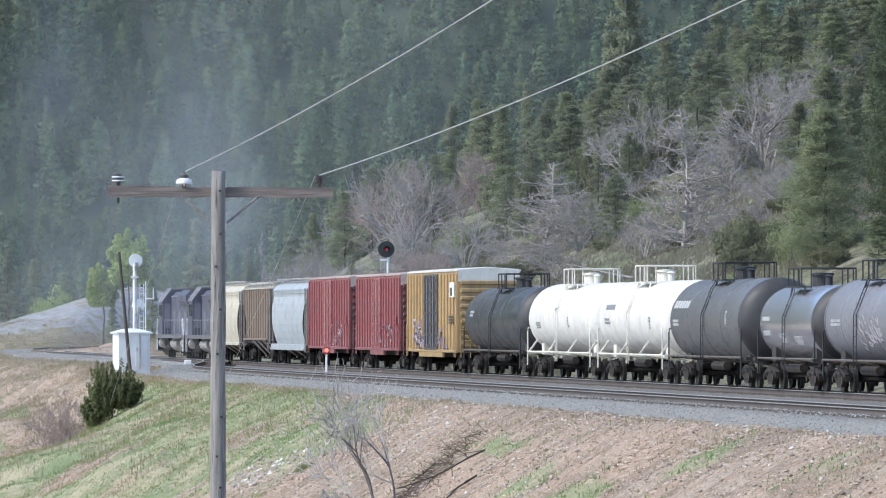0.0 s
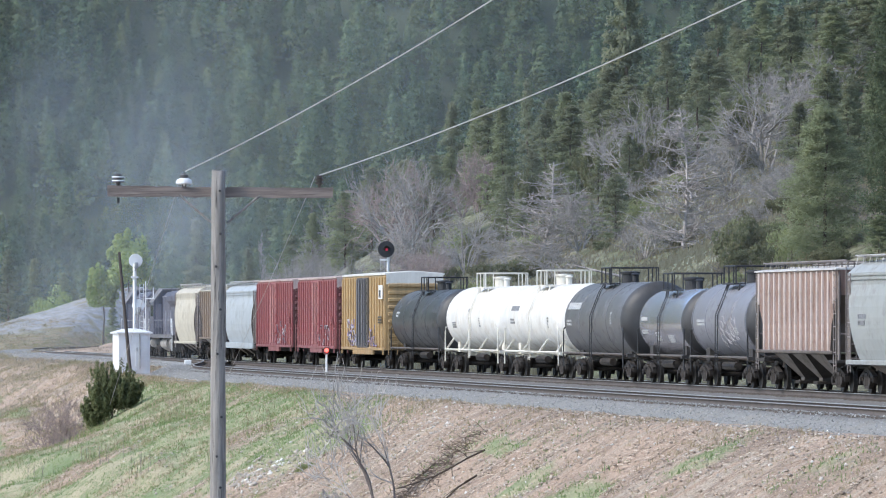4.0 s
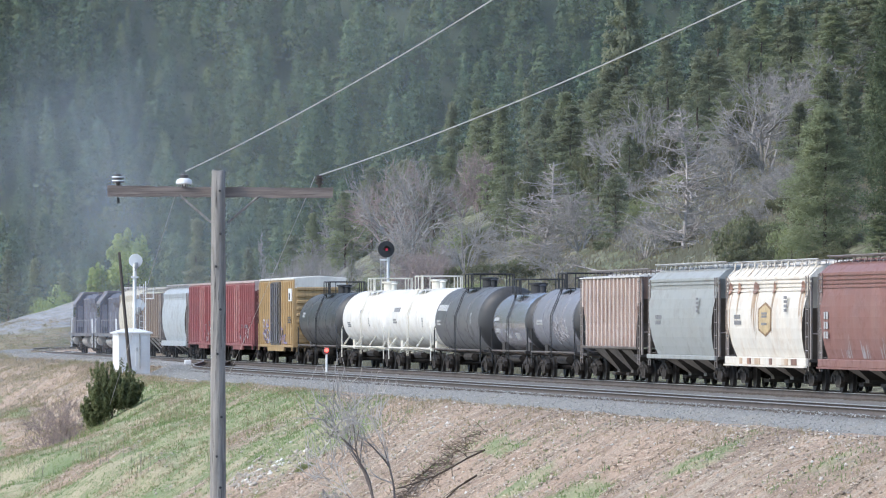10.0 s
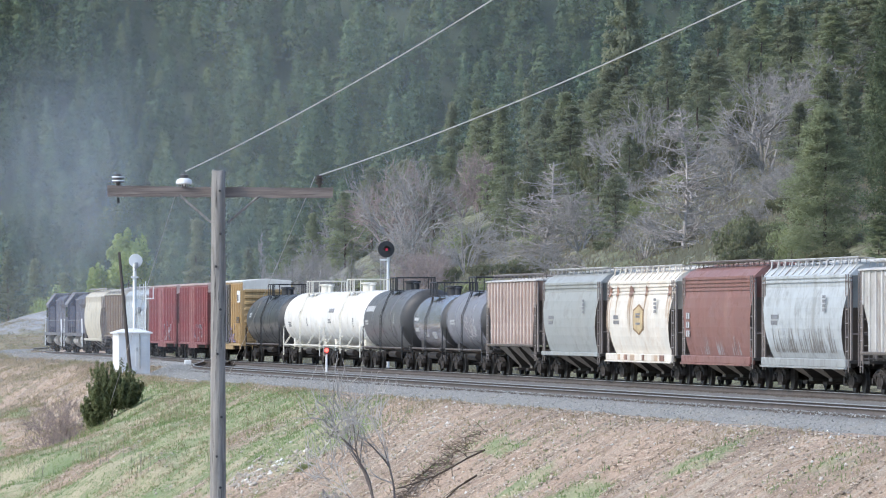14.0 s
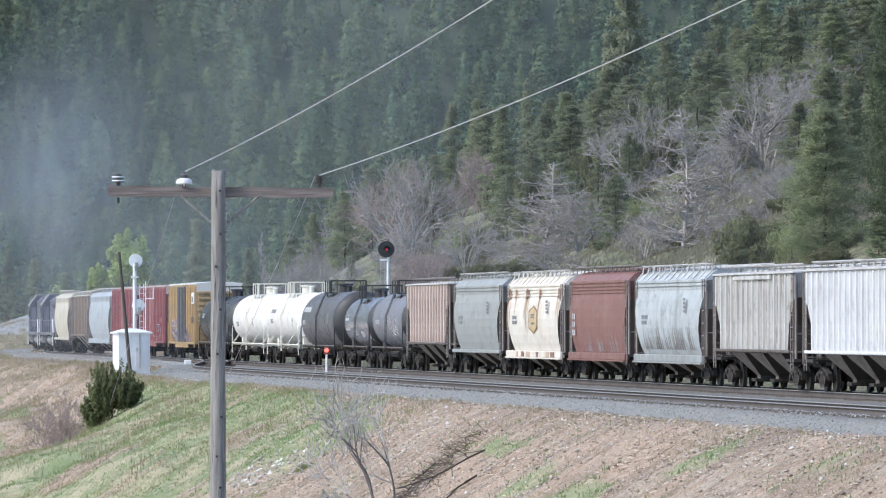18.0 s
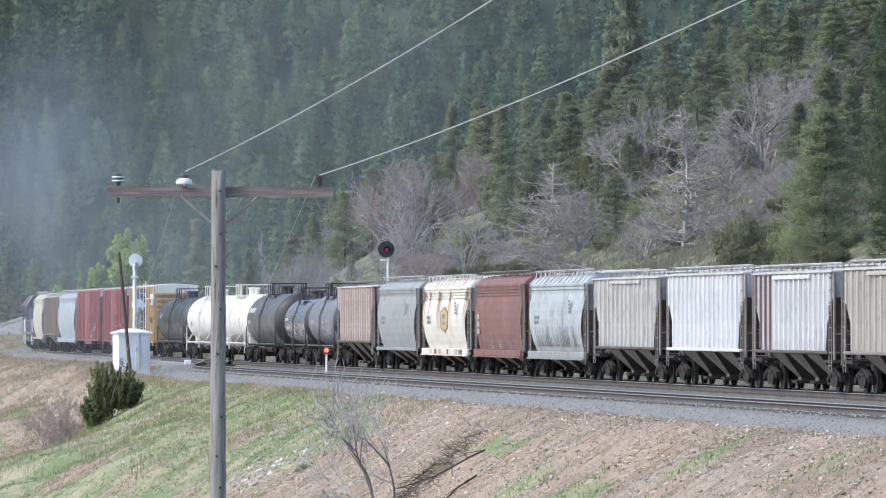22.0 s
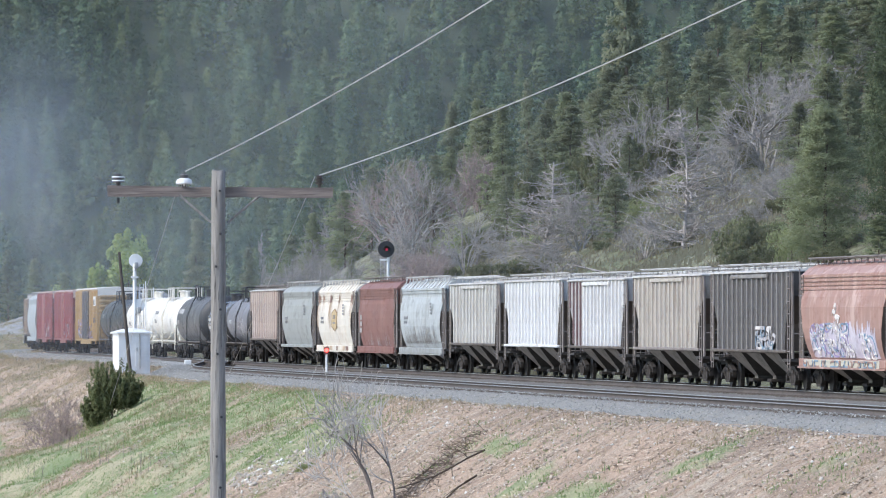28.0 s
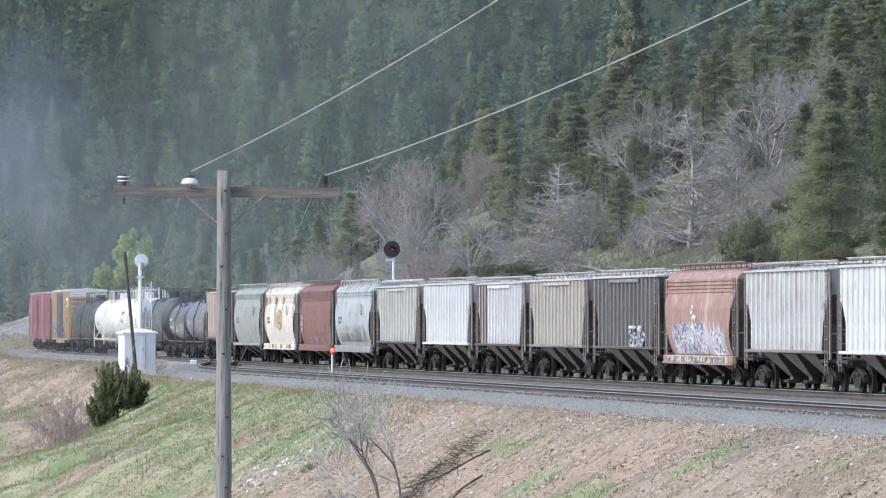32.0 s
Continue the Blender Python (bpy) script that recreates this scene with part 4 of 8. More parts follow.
        for y in (-0.62,):
            tube(bm, [(x, y, zc + r - 0.1), (x, y, zt)], 0.026, 5)
        part("end_rail", bm, pal["trim"], pf)
    # ladder from the side sill to the platform
    bm = bmesh.new()
    for x in (-0.25, 0.25):
        tube(bm, [(x, -r - 0.07, 0.75), (x, -r - 0.06, zc + 0.2), (x, -r * 0.8, zc + r * 0.75), (x, -1.0, zc + r + 0.0)], 0.02, 5)
    for i in range(8):
        z = 0.85 + i * 0.36
        y = -r - 0.06 if z < zc + 0.2 else -math.sqrt(max(0.2, (r + 0.08) ** 2 - (z - zc) ** 2))
        tube(bm, [(-0.25, y, z), (0.25, y, z)], 0.016, 5)
    part("ladder", bm, pal["trim"], car)
    # side rail along the sill, with braces up to the barrel
    for side in (-1, 1):
        bm = bmesh.new()
        y = side * (r - 0.02)
        tube(bm, [(-hl + 0.1, y, 1.12), (hl - 0.1, y, 1.12)], 0.045, 6)
        for i in range(4):
            x = -hl + 0.6 + i * (L - 1.2) / 3
            if white:
                tube(bm, [(x, y, 1.12), (x + 0.5, side * 1.15, zc - r * 0.62)], 0.05, 5)
            tube(bm, [(x, y, 1.12), (x, side * 0.3, 0.95)], 0.04, 5)
        part("side_rail", bm, pal["rail"], car)
        for x in (-hl + 0.1, hl - 0.1):
            bm = bmesh.new()
            tube(bm, [(x, y, 0.55), (x, y, 2.0), (x + (0.1 if x < 0 else -0.1), y, 2.12), (x + (0.35 if x < 0 else -0.35), y, 2.16)], 0.03, 6)
            part("grab_rail", bm, pal["trim"], car)
    # saddles and stub sills
    for sx in (-1, 1):
        bm = bmesh.new()
        x0, x1 = sorted((sx * (hl - 2.6), sx * (hl + 0.1)))
        box(bm, x0, x1, -0.32, 0.32, 0.82, 1.2, 0.02)
        x0, x1 = sorted((sx * (hl - 2.1), sx * (hl - 1.3)))
        box(bm, x0, x1, -1.0, 1.0, 1.0, zc - r * 0.66)
        x0, x1 = sorted((sx * (hl - 0.15), sx * (hl + 0.2)))
        box(bm, x0, x1, -1.42, 1.42, 1.02, 1.14)
        part("stub_sill", bm, pal["under"], car)
    bm = bmesh.new()
    tube(bm, [(-1.4, -0.9, 0.78), (1.4, -0.9, 0.78)], 0.16, 8)
    part("brake_cylinder", bm, M_TRUCK, car)
    bm = bmesh.new()
    tube(bm, [(0, 0, zc - r + 0.05), (0, 0, 0.5)], 0.16, 8)
    part("outlet", bm, M_TRUCK, car)
    couplers(car, hl + 0.1)
    trucks(car, L - 3.0)
    for k, (x, z, w, h, rows, cols) in enumerate(pal.get("marks", ())):
        a = math.asin(max(-0.95, min(0.95, (z - zc) / r)))
        bm = bmesh.new()
        rng = random.Random(seed * 7 + k)
        for rr in range(rows):
            n = cols if rows == 1 else cols - rng.randrange(0, 2)
            for c in range(n):
                x0 = x + c * w / cols
                x1 = x0 + w / cols * (0.75 if rows > 1 else 0.8)
                q0, q1 = a - (rr + 0.72) * h / rows / r, a - rr * h / rows / r
                f = [bm.verts.new((xx, -(r + 0.016) * math.cos(q), zc + (r + 0.016) * math.sin(q))) for xx, q in ((x0, q0), (x1, q0), (x1, q1), (x0, q1))]
                g = [bm.verts.new((v.co.x, v.co.y * 0.99, zc + (v.co.z - zc) * 0.99)) for v in f]
                bm.faces.new(f), bm.faces.new(g[::-1])
                for j in range(4):
                    bm.faces.new((f[j], g[j], g[(j + 1) % 4], f[(j + 1) % 4]))
        tagged(part("stencil", bm, pal.get("mark", M_BARS), car), kind="stuff")
    return car


def locomotive(L, pal, label):
    """A six-axle diesel: long hood, cab with a bevelled roof, walkways, rails, fuel tank, two big trucks."""
    car = new("locomotive")
    tagged(car, label, "locomotive", "locomotives of the freight train")
    hl = L / 2
    bm = bmesh.new()
    prof = [(-0.95, 1.55), (-0.95, 4.05), (-0.62, 4.38), (0.62, 4.38), (0.95, 4.05), (0.95, 1.55)]

    def prism(bm, prof, x0, x1):
        a = [bm.verts.new((x0, y, z)) for y, z in prof]
        b = [bm.verts.new((x1, y, z)) for y, z in prof]
        for j in range(len(prof)):
            k = (j + 1) % len(prof)
            bm.faces.new((a[j], a[k], b[k], b[j]))
        bm.faces.new(a[::-1]), bm.faces.new(b)
        bmesh.ops.recalc_face_normals(bm, faces=bm.faces)
    prism(bm, prof, -hl + 5.2, hl - 1.2)
    hood = part("long_hood", bm, pal["side"], car)
    bm = bmesh.new()
    prism(bm, [(-1.55, 1.55), (-1.55, 3.75), (-0.95, 4.55), (0.95, 4.55), (1.55, 3.75), (1.55, 1.55)], -hl + 2.9, -hl + 5.2)
    cab = part("cab", bm, pal["side"], car)
    bm = bmesh.new()
    prism(bm, [(-1.62, 3.70), (-1.0, 4.52), (-1.0, 4.62), (1.0, 4.62), (1.0, 4.52), (1.62, 3.70), (1.55, 3.70), (0.95, 4.5), (-0.95, 4.5), (-1.55, 3.70)], -hl + 2.75, -hl + 5.35)
    part("cab_roof", bm, pal["trim"], cab)
    for sx in (-hl + 2.72, -hl + 5.32):
        bm = bmesh.new()
        for side in (-1, 1):
            tube(bm, [(sx, side * 1.60, 3.72), (sx, side * 0.98, 4.60)], 0.035, 5)
        tube(bm, [(sx, -0.98, 4.61), (sx, 0.98, 4.61)], 0.035, 5)
        part("roof_edge", bm, LOCO_RAIL, cab, "pale worn roof edge")
    bm = bmesh.new()
    box(bm, -hl + 5.20, -hl + 5.23, -1.40, -1.02, 2.0, 3.6)
    part("rear_door", bm, pal["panel"], cab)
    bm = bmesh.new()
    for side in (-1, 1):
        tube(bm, [(-hl + 5.3, side * 0.97, 4.07), (hl - 1.2, side * 0.97, 4.07)], 0.03, 4)
    part("hood_edge", bm, LOCO_RAIL, hood, "pale worn edge of the hood roof")
    bm = bmesh.new()
    for y in (-0.55, 0.55):
        box(bm, hl - 1.21, hl - 1.17, y - 0.2, y + 0.2, 2.0, 3.4, 0.01)
    part("end_door", bm, pal["panel"], hood)
    for y in (-0.22, 0.22):
        bm = bmesh.new()
        lathe(bm, [(hl - 1.22, 0.12), (hl - 1.12, 0.12), (hl - 1.11, 0.05)], 12, "x", y, 4.15)
        part("headlight", bm, M_PORC, hood, "dull headlight")
    for x in (-hl + 3.1, -hl + 4.2):
        bm = bmesh.new()
        box(bm, x, x + 0.8, -1.575, -1.545, 2.75, 3.5, 0.02)
        part("window", bm, pal["glass"], cab)
    bm = bmesh.new()
    prism(bm, [(-0.85, 1.55), (-0.85, 3.0), (-0.6, 3.2), (0.6, 3.2), (0.85, 3.0), (0.85, 1.55)], -hl + 0.9, -hl + 2.9)
    part("short_hood", bm, pal["side"], car)
    # radiators, flared at the rear
    bm = bmesh.new()
    prism(bm, [(-0.97, 3.4), (-1.22, 3.75), (-1.22, 4.1), (-0.9, 4.44), (0.9, 4.44), (1.22, 4.1), (1.22, 3.75), (0.97, 3.4)], hl - 7.2, hl - 1.6)
    part("radiator", bm, pal["side"], hood)
    for i in range(3):
        bm = bmesh.new()
        lathe(bm, [(4.40, 0.62), (4.55, 0.62), (4.56, 0.5)], 18, "z")
        bmesh.ops.translate(bm, verts=bm.verts, vec=(hl - 6.4 + i * 1.9, 0, 0.02))
        part("roof_fan", bm, M_DARKGAP, hood)
    bm = bmesh.new()
    box(bm, -0.5, 0.3, -0.25, 0.25, 4.36, 4.62, 0.03)
    part("exhaust_stack", bm, M_DARKGAP, hood)
    for i in range(9):
        x = -hl + 5.8 + i * 1.25
        bm = bmesh.new()
        box(bm, x, x + 1.05, -0.985, -0.945, 1.75, 3.1, 0.01)
        part("engine_door", bm, pal["panel"] if i % 3 == 1 else pal["side"], hood)
    bm = bmesh.new()
    box(bm, -hl + 0.3, hl - 0.3, -1.55, 1.55, 1.32, 1.55)
    part("walkway", bm, pal["trim"], car)
    for side in (-1, 1):
        bm = bmesh.new()
        for i in range(8):
            x = -hl + 1.6 + i * (L - 3.2) / 7
            tube(bm, [(x, side * 1.52, 1.5), (x, side * 1.52, 2.5)], 0.014, 5)
        tube(bm, [(-hl + 1.6, side * 1.52, 2.5), (hl - 1.6, side * 1.52, 2.5)], 0.02, 5)
        part("handrail", bm, LOCO_RAIL, car, "pale handrail")
        for sx in (-1, 1):
            bm = bmesh.new()
            x = sx * (hl - 0.25)
            tube(bm, [(x, side * 1.5, 0.5), (x - sx * 0.05, side * 1.5, 1.7), (x - sx * 0.5, side * 1.5, 2.6)], 0.024, 6)
            tube(bm, [(x - sx * 0.75, side * 1.5, 0.5), (x - sx * 0.8, side * 1.5, 1.7), (x - sx * 1.1, side * 1.5, 2.6)], 0.024, 6)
            part("grab_rail", bm, M_WHITE, car, "white curved grab rail")
            bm = bmesh.new()
            for k in range(4):
                box(bm, *sorted((x, x - sx * 0.75)), *sorted((side * 1.25, side * 1.52)), 0.45 + k * 0.26, 0.49 + k * 0.26)
            part("step", bm, LOCO_TRIM, car)
    bm = bmesh.new()
    lathe(bm, [(-2.2, 0.3), (-2.2, 0.62), (2.2, 0.62), (2.2, 0.3)], 20, "x", 0, 0.95)
    for v in bm.verts:
        v.co.y *= 2.1
    part("fuel_tank", bm, pal["tank"], car, smooth=False)
    for x in (hl - 2.4, -hl + 2.0):
        bm = bmesh.new()
        lathe(bm, [(x - 0.5, 0.1), (x - 0.45, 0.34), (x + 0.45, 0.34), (x + 0.5, 0.1)], 16, "x", -1.15, 1.0)
        part("air_reservoir", bm, pal["tank"], car, smooth=False)
    bm = bmesh.new()
    box(bm, -hl + 0.3, hl - 0.3, -0.5, 0.5, 0.9, 1.32)
    for sx in (-1, 1):
        x0, x1 = sorted((sx * (hl - 0.35), sx * (hl - 0.2)))
        box(bm, x0, x1, -1.5, 1.5, 0.45, 1.5)
    part("underframe", bm, M_DARKGAP, car)
    couplers(car, hl - 0.2)
    trucks(car, L - 7.0, 3, 1.75)
    return car


# paints
GREY_BLUE = paint("grey_blue_paint", (0.36, 0.40, 0.43), amount=0.2, streak=0.2, rough=0.5)
CREAM = paint("cream_paint", (0.54, 0.50, 0.41), amount=0.2, streak=0.25)
CREAM_RUST = paint("cream_paint_rusting", (0.70, 0.655, 0.585), (0.42, 0.27, 0.17), 0.22, 0.35, (0.45, 0.30, 0.19))
RUST = paint("bleeding_rust", (0.19, 0.095, 0.07), (0.42, 0.25, 0.16), 0.5, 0.6, (0.40, 0.22, 0.13))
RUSTPALE = paint("pale_rust_stain", (0.47, 0.32, 0.21), (0.62, 0.52, 0.42), 0.5, 0.6)
SCUFF = paint("sooty_scuffs", (0.16, 0.145, 0.135), (0.30, 0.28, 0.26), 0.4, 0.5)
BROWN = paint("brown_paint", (0.20, 0.15, 0.115), amount=0.3, streak=0.35)
# darker red: the shadow between coupled wagons put into the ends' paint
REDEND = paint("shaded_red_end", (0.13, 0.035, 0.036), (0.05, 0.03, 0.03), 0.5, 0.5)
PINKROD = paint("faded_pink_rods", (0.40, 0.19, 0.18), (0.25, 0.10, 0.10), 0.4, 0.4)
PINKROOF = paint("faded_pinkish_roof", (0.50, 0.40, 0.37), (0.26, 0.14, 0.13), 0.4, 0.3)
RED = paint("boxcar_red_paint", (0.25, 0.065, 0.07), (0.14, 0.06, 0.06), 0.35, 0.55, (0.40, 0.20, 0.19), low=1.2)
YELLOW = paint("boxcar_yellow_paint", (0.40, 0.265, 0.12), (0.19, 0.13, 0.07), 0.45, 0.5)
BLACKDOOR = paint("black_door_paint", (0.045, 0.045, 0.05), (0.16, 0.13, 0.10), 0.3, 0.4)
REDDOOR = paint("red_door_paint", (0.255, 0.06, 0.068), (0.16, 0.07, 0.06), 0.35, 0.4, (0.42, 0.2, 0.18))
ROOF_WHITE = paint("white_roof_paint", (0.72, 0.70, 0.66), amount=0.25, streak=0.1)
ROOF_GREY = paint("galvanised_roof", (0.55, 0.54, 0.53), (0.20, 0.17, 0.15), 0.55, 0.3, rough=0.7)
TANK_BLACK = paint("black_tank_paint", (0.036, 0.039, 0.044), (0.085, 0.08, 0.075), 0.3, 0.3, (0.10, 0.095, 0.09), rough=0.30)
TANK_GLOSS = plain("glossy_black_tank_paint", (0.80, 0.78, 0.84), 0.26, 0.9, vary=0.1, scale=0.4, bumpy=0.0)
TANK_GREY = paint("dark_grey_tank_paint", (0.11, 0.11, 0.118), (0.13, 0.12, 0.11), 0.3, 0.35, rough=0.33)
TANK_SLATE = paint("slate_tank_paint", (0.19, 0.193, 0.225), (0.21, 0.19, 0.18), 0.35, 0.35, rough=0.36)
TANK_WHITE = paint("white_tank_paint", (0.74, 0.725, 0.695), (0.42, 0.35, 0.26), 0.30, 0.45, rough=0.4, low=0.9)
WHITE_TRIM = paint("white_frame_paint", (0.74, 0.71, 0.63), (0.3, 0.24, 0.17), 0.35, 0.3)
RUSTWHITE = paint("white_side_rusting", (0.62, 0.53, 0.48), (0.17, 0.095, 0.07), 0.4, 0.65, (0.18, 0.10, 0.075), low=1.3)
GREY_SIDE = paint("light_grey_side_paint", (0.31, 0.325, 0.32), amount=0.25, streak=0.2)
REDBROWN = paint("red_oxide_paint", (0.215, 0.095, 0.08), (0.17, 0.10, 0.085), 0.35, 0.3, (0.35, 0.22, 0.19))
PALE_BLUE = paint("pale_blue_grey_paint", (0.43, 0.46, 0.475), (0.15, 0.14, 0.125), 0.4, 0.5, low=1.5)
PALE_RIB = paint("pale_warm_grey_paint", (0.56, 0.55, 0.525), (0.21, 0.175, 0.15), 0.35, 0.6)
WHITE_RIB = paint("bluish_white_paint", (0.70, 0.705, 0.715), (0.34, 0.31, 0.28), 0.3, 0.4)
BEIGE_RIB = paint("beige_paint", (0.50, 0.46, 0.415), (0.26, 0.22, 0.17), 0.3, 0.5)
DARK_RIB = paint("charcoal_paint", (0.21, 0.195, 0.19), (0.08, 0.068, 0.062), 0.4, 0.6, (0.34, 0.32, 0.31))
SALMON = paint("faded_salmon_paint", (0.34, 0.195, 0.16), (0.24, 0.12, 0.09), 0.35, 0.75, (0.54, 0.40, 0.36))
GREENWHITE = paint("chalky_white_paint", (0.66, 0.665, 0.66), (0.25, 0.25, 0.23), 0.4, 0.55)
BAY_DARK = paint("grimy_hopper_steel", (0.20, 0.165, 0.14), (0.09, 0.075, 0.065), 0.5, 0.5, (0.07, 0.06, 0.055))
LOCO = paint("dark_blue_loco_paint", (0.065, 0.067, 0.10), (0.13, 0.12, 0.13), 0.4, 0.5, (0.16, 0.155, 0.18))
LOCO_TANK = paint("grey_fuel_tank_paint", (0.36, 0.34, 0.32), amount=0.4, streak=0.3)
LOCO_TRIM = paint("dull_loco_trim", (0.13, 0.13, 0.15), amount=0.35, streak=0.2)
LOCO_RAIL = paint("worn_pale_rail", (0.30, 0.30, 0.32), amount=0.3, streak=0.2)
GLASS = plain("dark_cab_glass", (0.02, 0.022, 0.026), 0.08, vary=0.1)
STENCIL = M_BARSDARK


def between(name, col, stain=(0.16, 0.12, 0.10)):
    """The sheet between the ribs: their shade put into its colour, plus rain dirt."""
    return paint(name, col, stain, 0.5, 0.9)


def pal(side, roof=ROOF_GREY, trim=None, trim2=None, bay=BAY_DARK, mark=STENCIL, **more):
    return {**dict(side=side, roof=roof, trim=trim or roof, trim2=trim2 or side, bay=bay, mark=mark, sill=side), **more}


# where each vehicle starts, front to back
STARTS = [-100, -80.5, -62.2, -46.6, -31.6, -13.5, 7.0, 26.7, 45.9, 65.0, 83.8, 101.0, 118.0, 130.4, 144.0, 160.4, 177.2, 194.6, 210.8, 228.0, 245.3, 263.2, 279.4, 296.6, 313.8, 330.6, 347.8, 365.0]
CELL = [(SC * a, SC * b) for a, b in zip(STARTS, STARTS[1:])]


def cell_len(i):
    return CELL[i][1] - CELL[i][0]


MAROON = paint("maroon_panel", (0.15, 0.085, 0.09), (0.3, 0.27, 0.26), 0.4, 0.6)


# heads blacker than the barrels: black paint with their shade put into it
HEAD = paint("black_shaded_head_paint", (0.028, 0.028, 0.031), (0.05, 0.047, 0.045), 0.4, 0.2, rough=0.55)


def tpal(side, trim=M_BLACK, rail=M_GRIMESHADE, under=M_DARKGAP, marks=(), mark=M_BARS):
    return dict(side=side, trim=trim, rail=rail, under=under, marks=marks, mark=mark)


TRAIN = []
LOCO_PANEL = paint("faded_loco_panel", (0.17, 0.17, 0.215), (0.11, 0.10, 0.11), 0.4, 0.5)
lp = dict(side=LOCO, trim=LOCO_TRIM, tank=LOCO_TANK, glass=GLASS, panel=LOCO_PANEL)
TRAIN.append((0, locomotive(cell_len(0) - 1.2, lp, "dark blue six-axle diesel locomotive leading the freight train"), 7.0, 1.2))
TRAIN.append((1, locomotive(cell_len(1) - 1.2, lp, "dark blue six-axle diesel locomotive coupled behind the leader"), 7.0, 1.2))


def add_hopper(i, p, gap=1.9, **kw):
    car, lv = hopper(cell_len(i) - gap, p, seed=i, **kw)
    TRAIN.append((i, car, 3.2, gap))
    LEVELS[i] = lv
    return car, lv


LEVELS = {}
add_hopper(2, pal(CREAM, CREAM), ribbed=False, bulge=0.22, label="cream covered hopper wagon with smooth rounded sides")
add_hopper(3, pal(BROWN, CREAM, bay=LOCO_TANK), ribbed=True, capbar=False, ribs=11, label="brown ribbed covered hopper wagon with a pale roof")
add_hopper(4, pal(GREY_BLUE, GREY_BLUE, ROOF_GREY), ribbed=False, bulge=0.22, flange=True, label="light blue-grey covered hopper wagon with smooth bulging sides")
for i in (5, 6):
    TRAIN.append((i, boxcar(cell_len(i) - 3.1, dict(side=RED, end=REDEND, roof=PINKROOF, door=REDDOOR, mark=REDDOOR, door_w=1.5, rod=PINKROD), "faded red box wagon with graffiti and a white-edged roof", top=4.72, seed=i), 3.6, 3.1))
TRAIN.append((7, boxcar(cell_len(7) - 2.3, dict(side=YELLOW, end=YELLOW, roof=ROOF_WHITE, door=BLACKDOOR, mark=BLACKDOOR, door_w=2.3, rod=LOCO_TRIM), "yellow box wagon with black double doors and a white roof", doors=2, top=4.78, seed=7), 3.6, 2.3))
W = 2.0
TRAIN.append((8, tank(cell_len(8) - W, tpal(TANK_BLACK, marks=((-7.2, 2.9, 1.2, 0.3, 2, 5),)), "black tank wagon with a dark platform rail on top", r=1.5, zc=2.46, seed=8), 3.0, W))
wm = dict(marks=((-6.5, 2.4, 1.4, 0.3, 3, 7), (-1.0, 3.0, 0.4, 0.2, 1, 2), (2.8, 2.6, 0.4, 0.45, 4, 2)), mark=M_BARSDARK)
TRAIN.append((9, tank(cell_len(9) - W, tpal(TANK_WHITE, WHITE_TRIM, WHITE_TRIM, WHITE_TRIM, **wm), "white tank wagon with white platform rails, grime round its saddles", r=1.47, zc=2.56, seed=9, platform=3.0, white=True), 3.0, W))
TRAIN.append((10, tank(cell_len(10) - W, tpal(TANK_WHITE, WHITE_TRIM, WHITE_TRIM, WHITE_TRIM, marks=((-6.3, 3.1, 2.4, 0.3, 1, 6), (-6.3, 2.55, 1.4, 0.26, 2, 6), (5.0, 2.6, 0.4, 0.5, 4, 2)), mark=M_BARSDARK), "white tank wagon with dark stencils and white platform rails", r=1.47, zc=2.56, seed=10, platform=3.0, white=True), 3.0, W))
TRAIN.append((11, tank(cell_len(11) - W, tpal(TANK_GREY, marks=((-7.2, 3.2, 3.4, 0.42, 1, 6), (-7.0, 2.5, 1.3, 0.28, 2, 5), (4.8, 2.8, 0.4, 0.5, 5, 2))), "dark grey tank wagon with a bold pale owner's mark", r=1.57, zc=2.45, seed=11), 3.0, W))
TRAIN.append((12, tank(cell_len(12) - W, tpal(TANK_GLOSS, marks=((-4.6, 2.6, 1.4, 0.2, 1, 5), (-4.6, 2.1, 1.4, 0.2, 2, 6), (-1.4, 2.0, 1.0, 0.36, 4, 4), (1.4, 1.9, 1.4, 0.36, 4, 5))), "glossy black tank wagon reflecting the bright sky", r=1.32, zc=2.37, seed=12), 3.0, W))
TRAIN.append((13, tank(cell_len(13) - W, tpal(TANK_SLATE, marks=((-4.8, 2.5, 1.8, 0.26, 2, 7), (3.4, 2.2, 0.9, 0.3, 4, 4))), "slate grey tank wagon with white graffiti on its side", r=1.42, zc=2.45, seed=13), 3.0, W))
add_hopper(14, pal(RUSTWHITE, ROOF_GREY, mark=STENCIL, sill=M_GRIMESHADE, walk=M_ENDS, between=between('rusty_sheet', (0.26, 0.165, 0.13), (0.14, 0.075, 0.055))), ribbed=True, ribs=15, top=4.08, capbar=False, label="dirty white ribbed covered hopper wagon streaked with rust")
add_hopper(15, pal(GREY_SIDE, GREY_SIDE, ROOF_GREY), ribbed=False, bulge=0.2, top=4.02, stripes=1, label="light grey covered hopper wagon with smooth sides")
add_hopper(16, pal(CREAM_RUST, CREAM_RUST, pickets=True, beads=True), ribbed=False, bulge=0.22, top=3.98, flange=True, stripes=1, label="cream covered hopper wagon with rust streaks and a faded shield")
add_hopper(17, pal(REDBROWN, REDBROWN, walk=M_ENDS, mark=M_BARS, beads=True), ribbed=False, bulge=0.16, top=4.05, flange=True, taper=0.9, label="red-oxide covered hopper wagon with smooth sides")
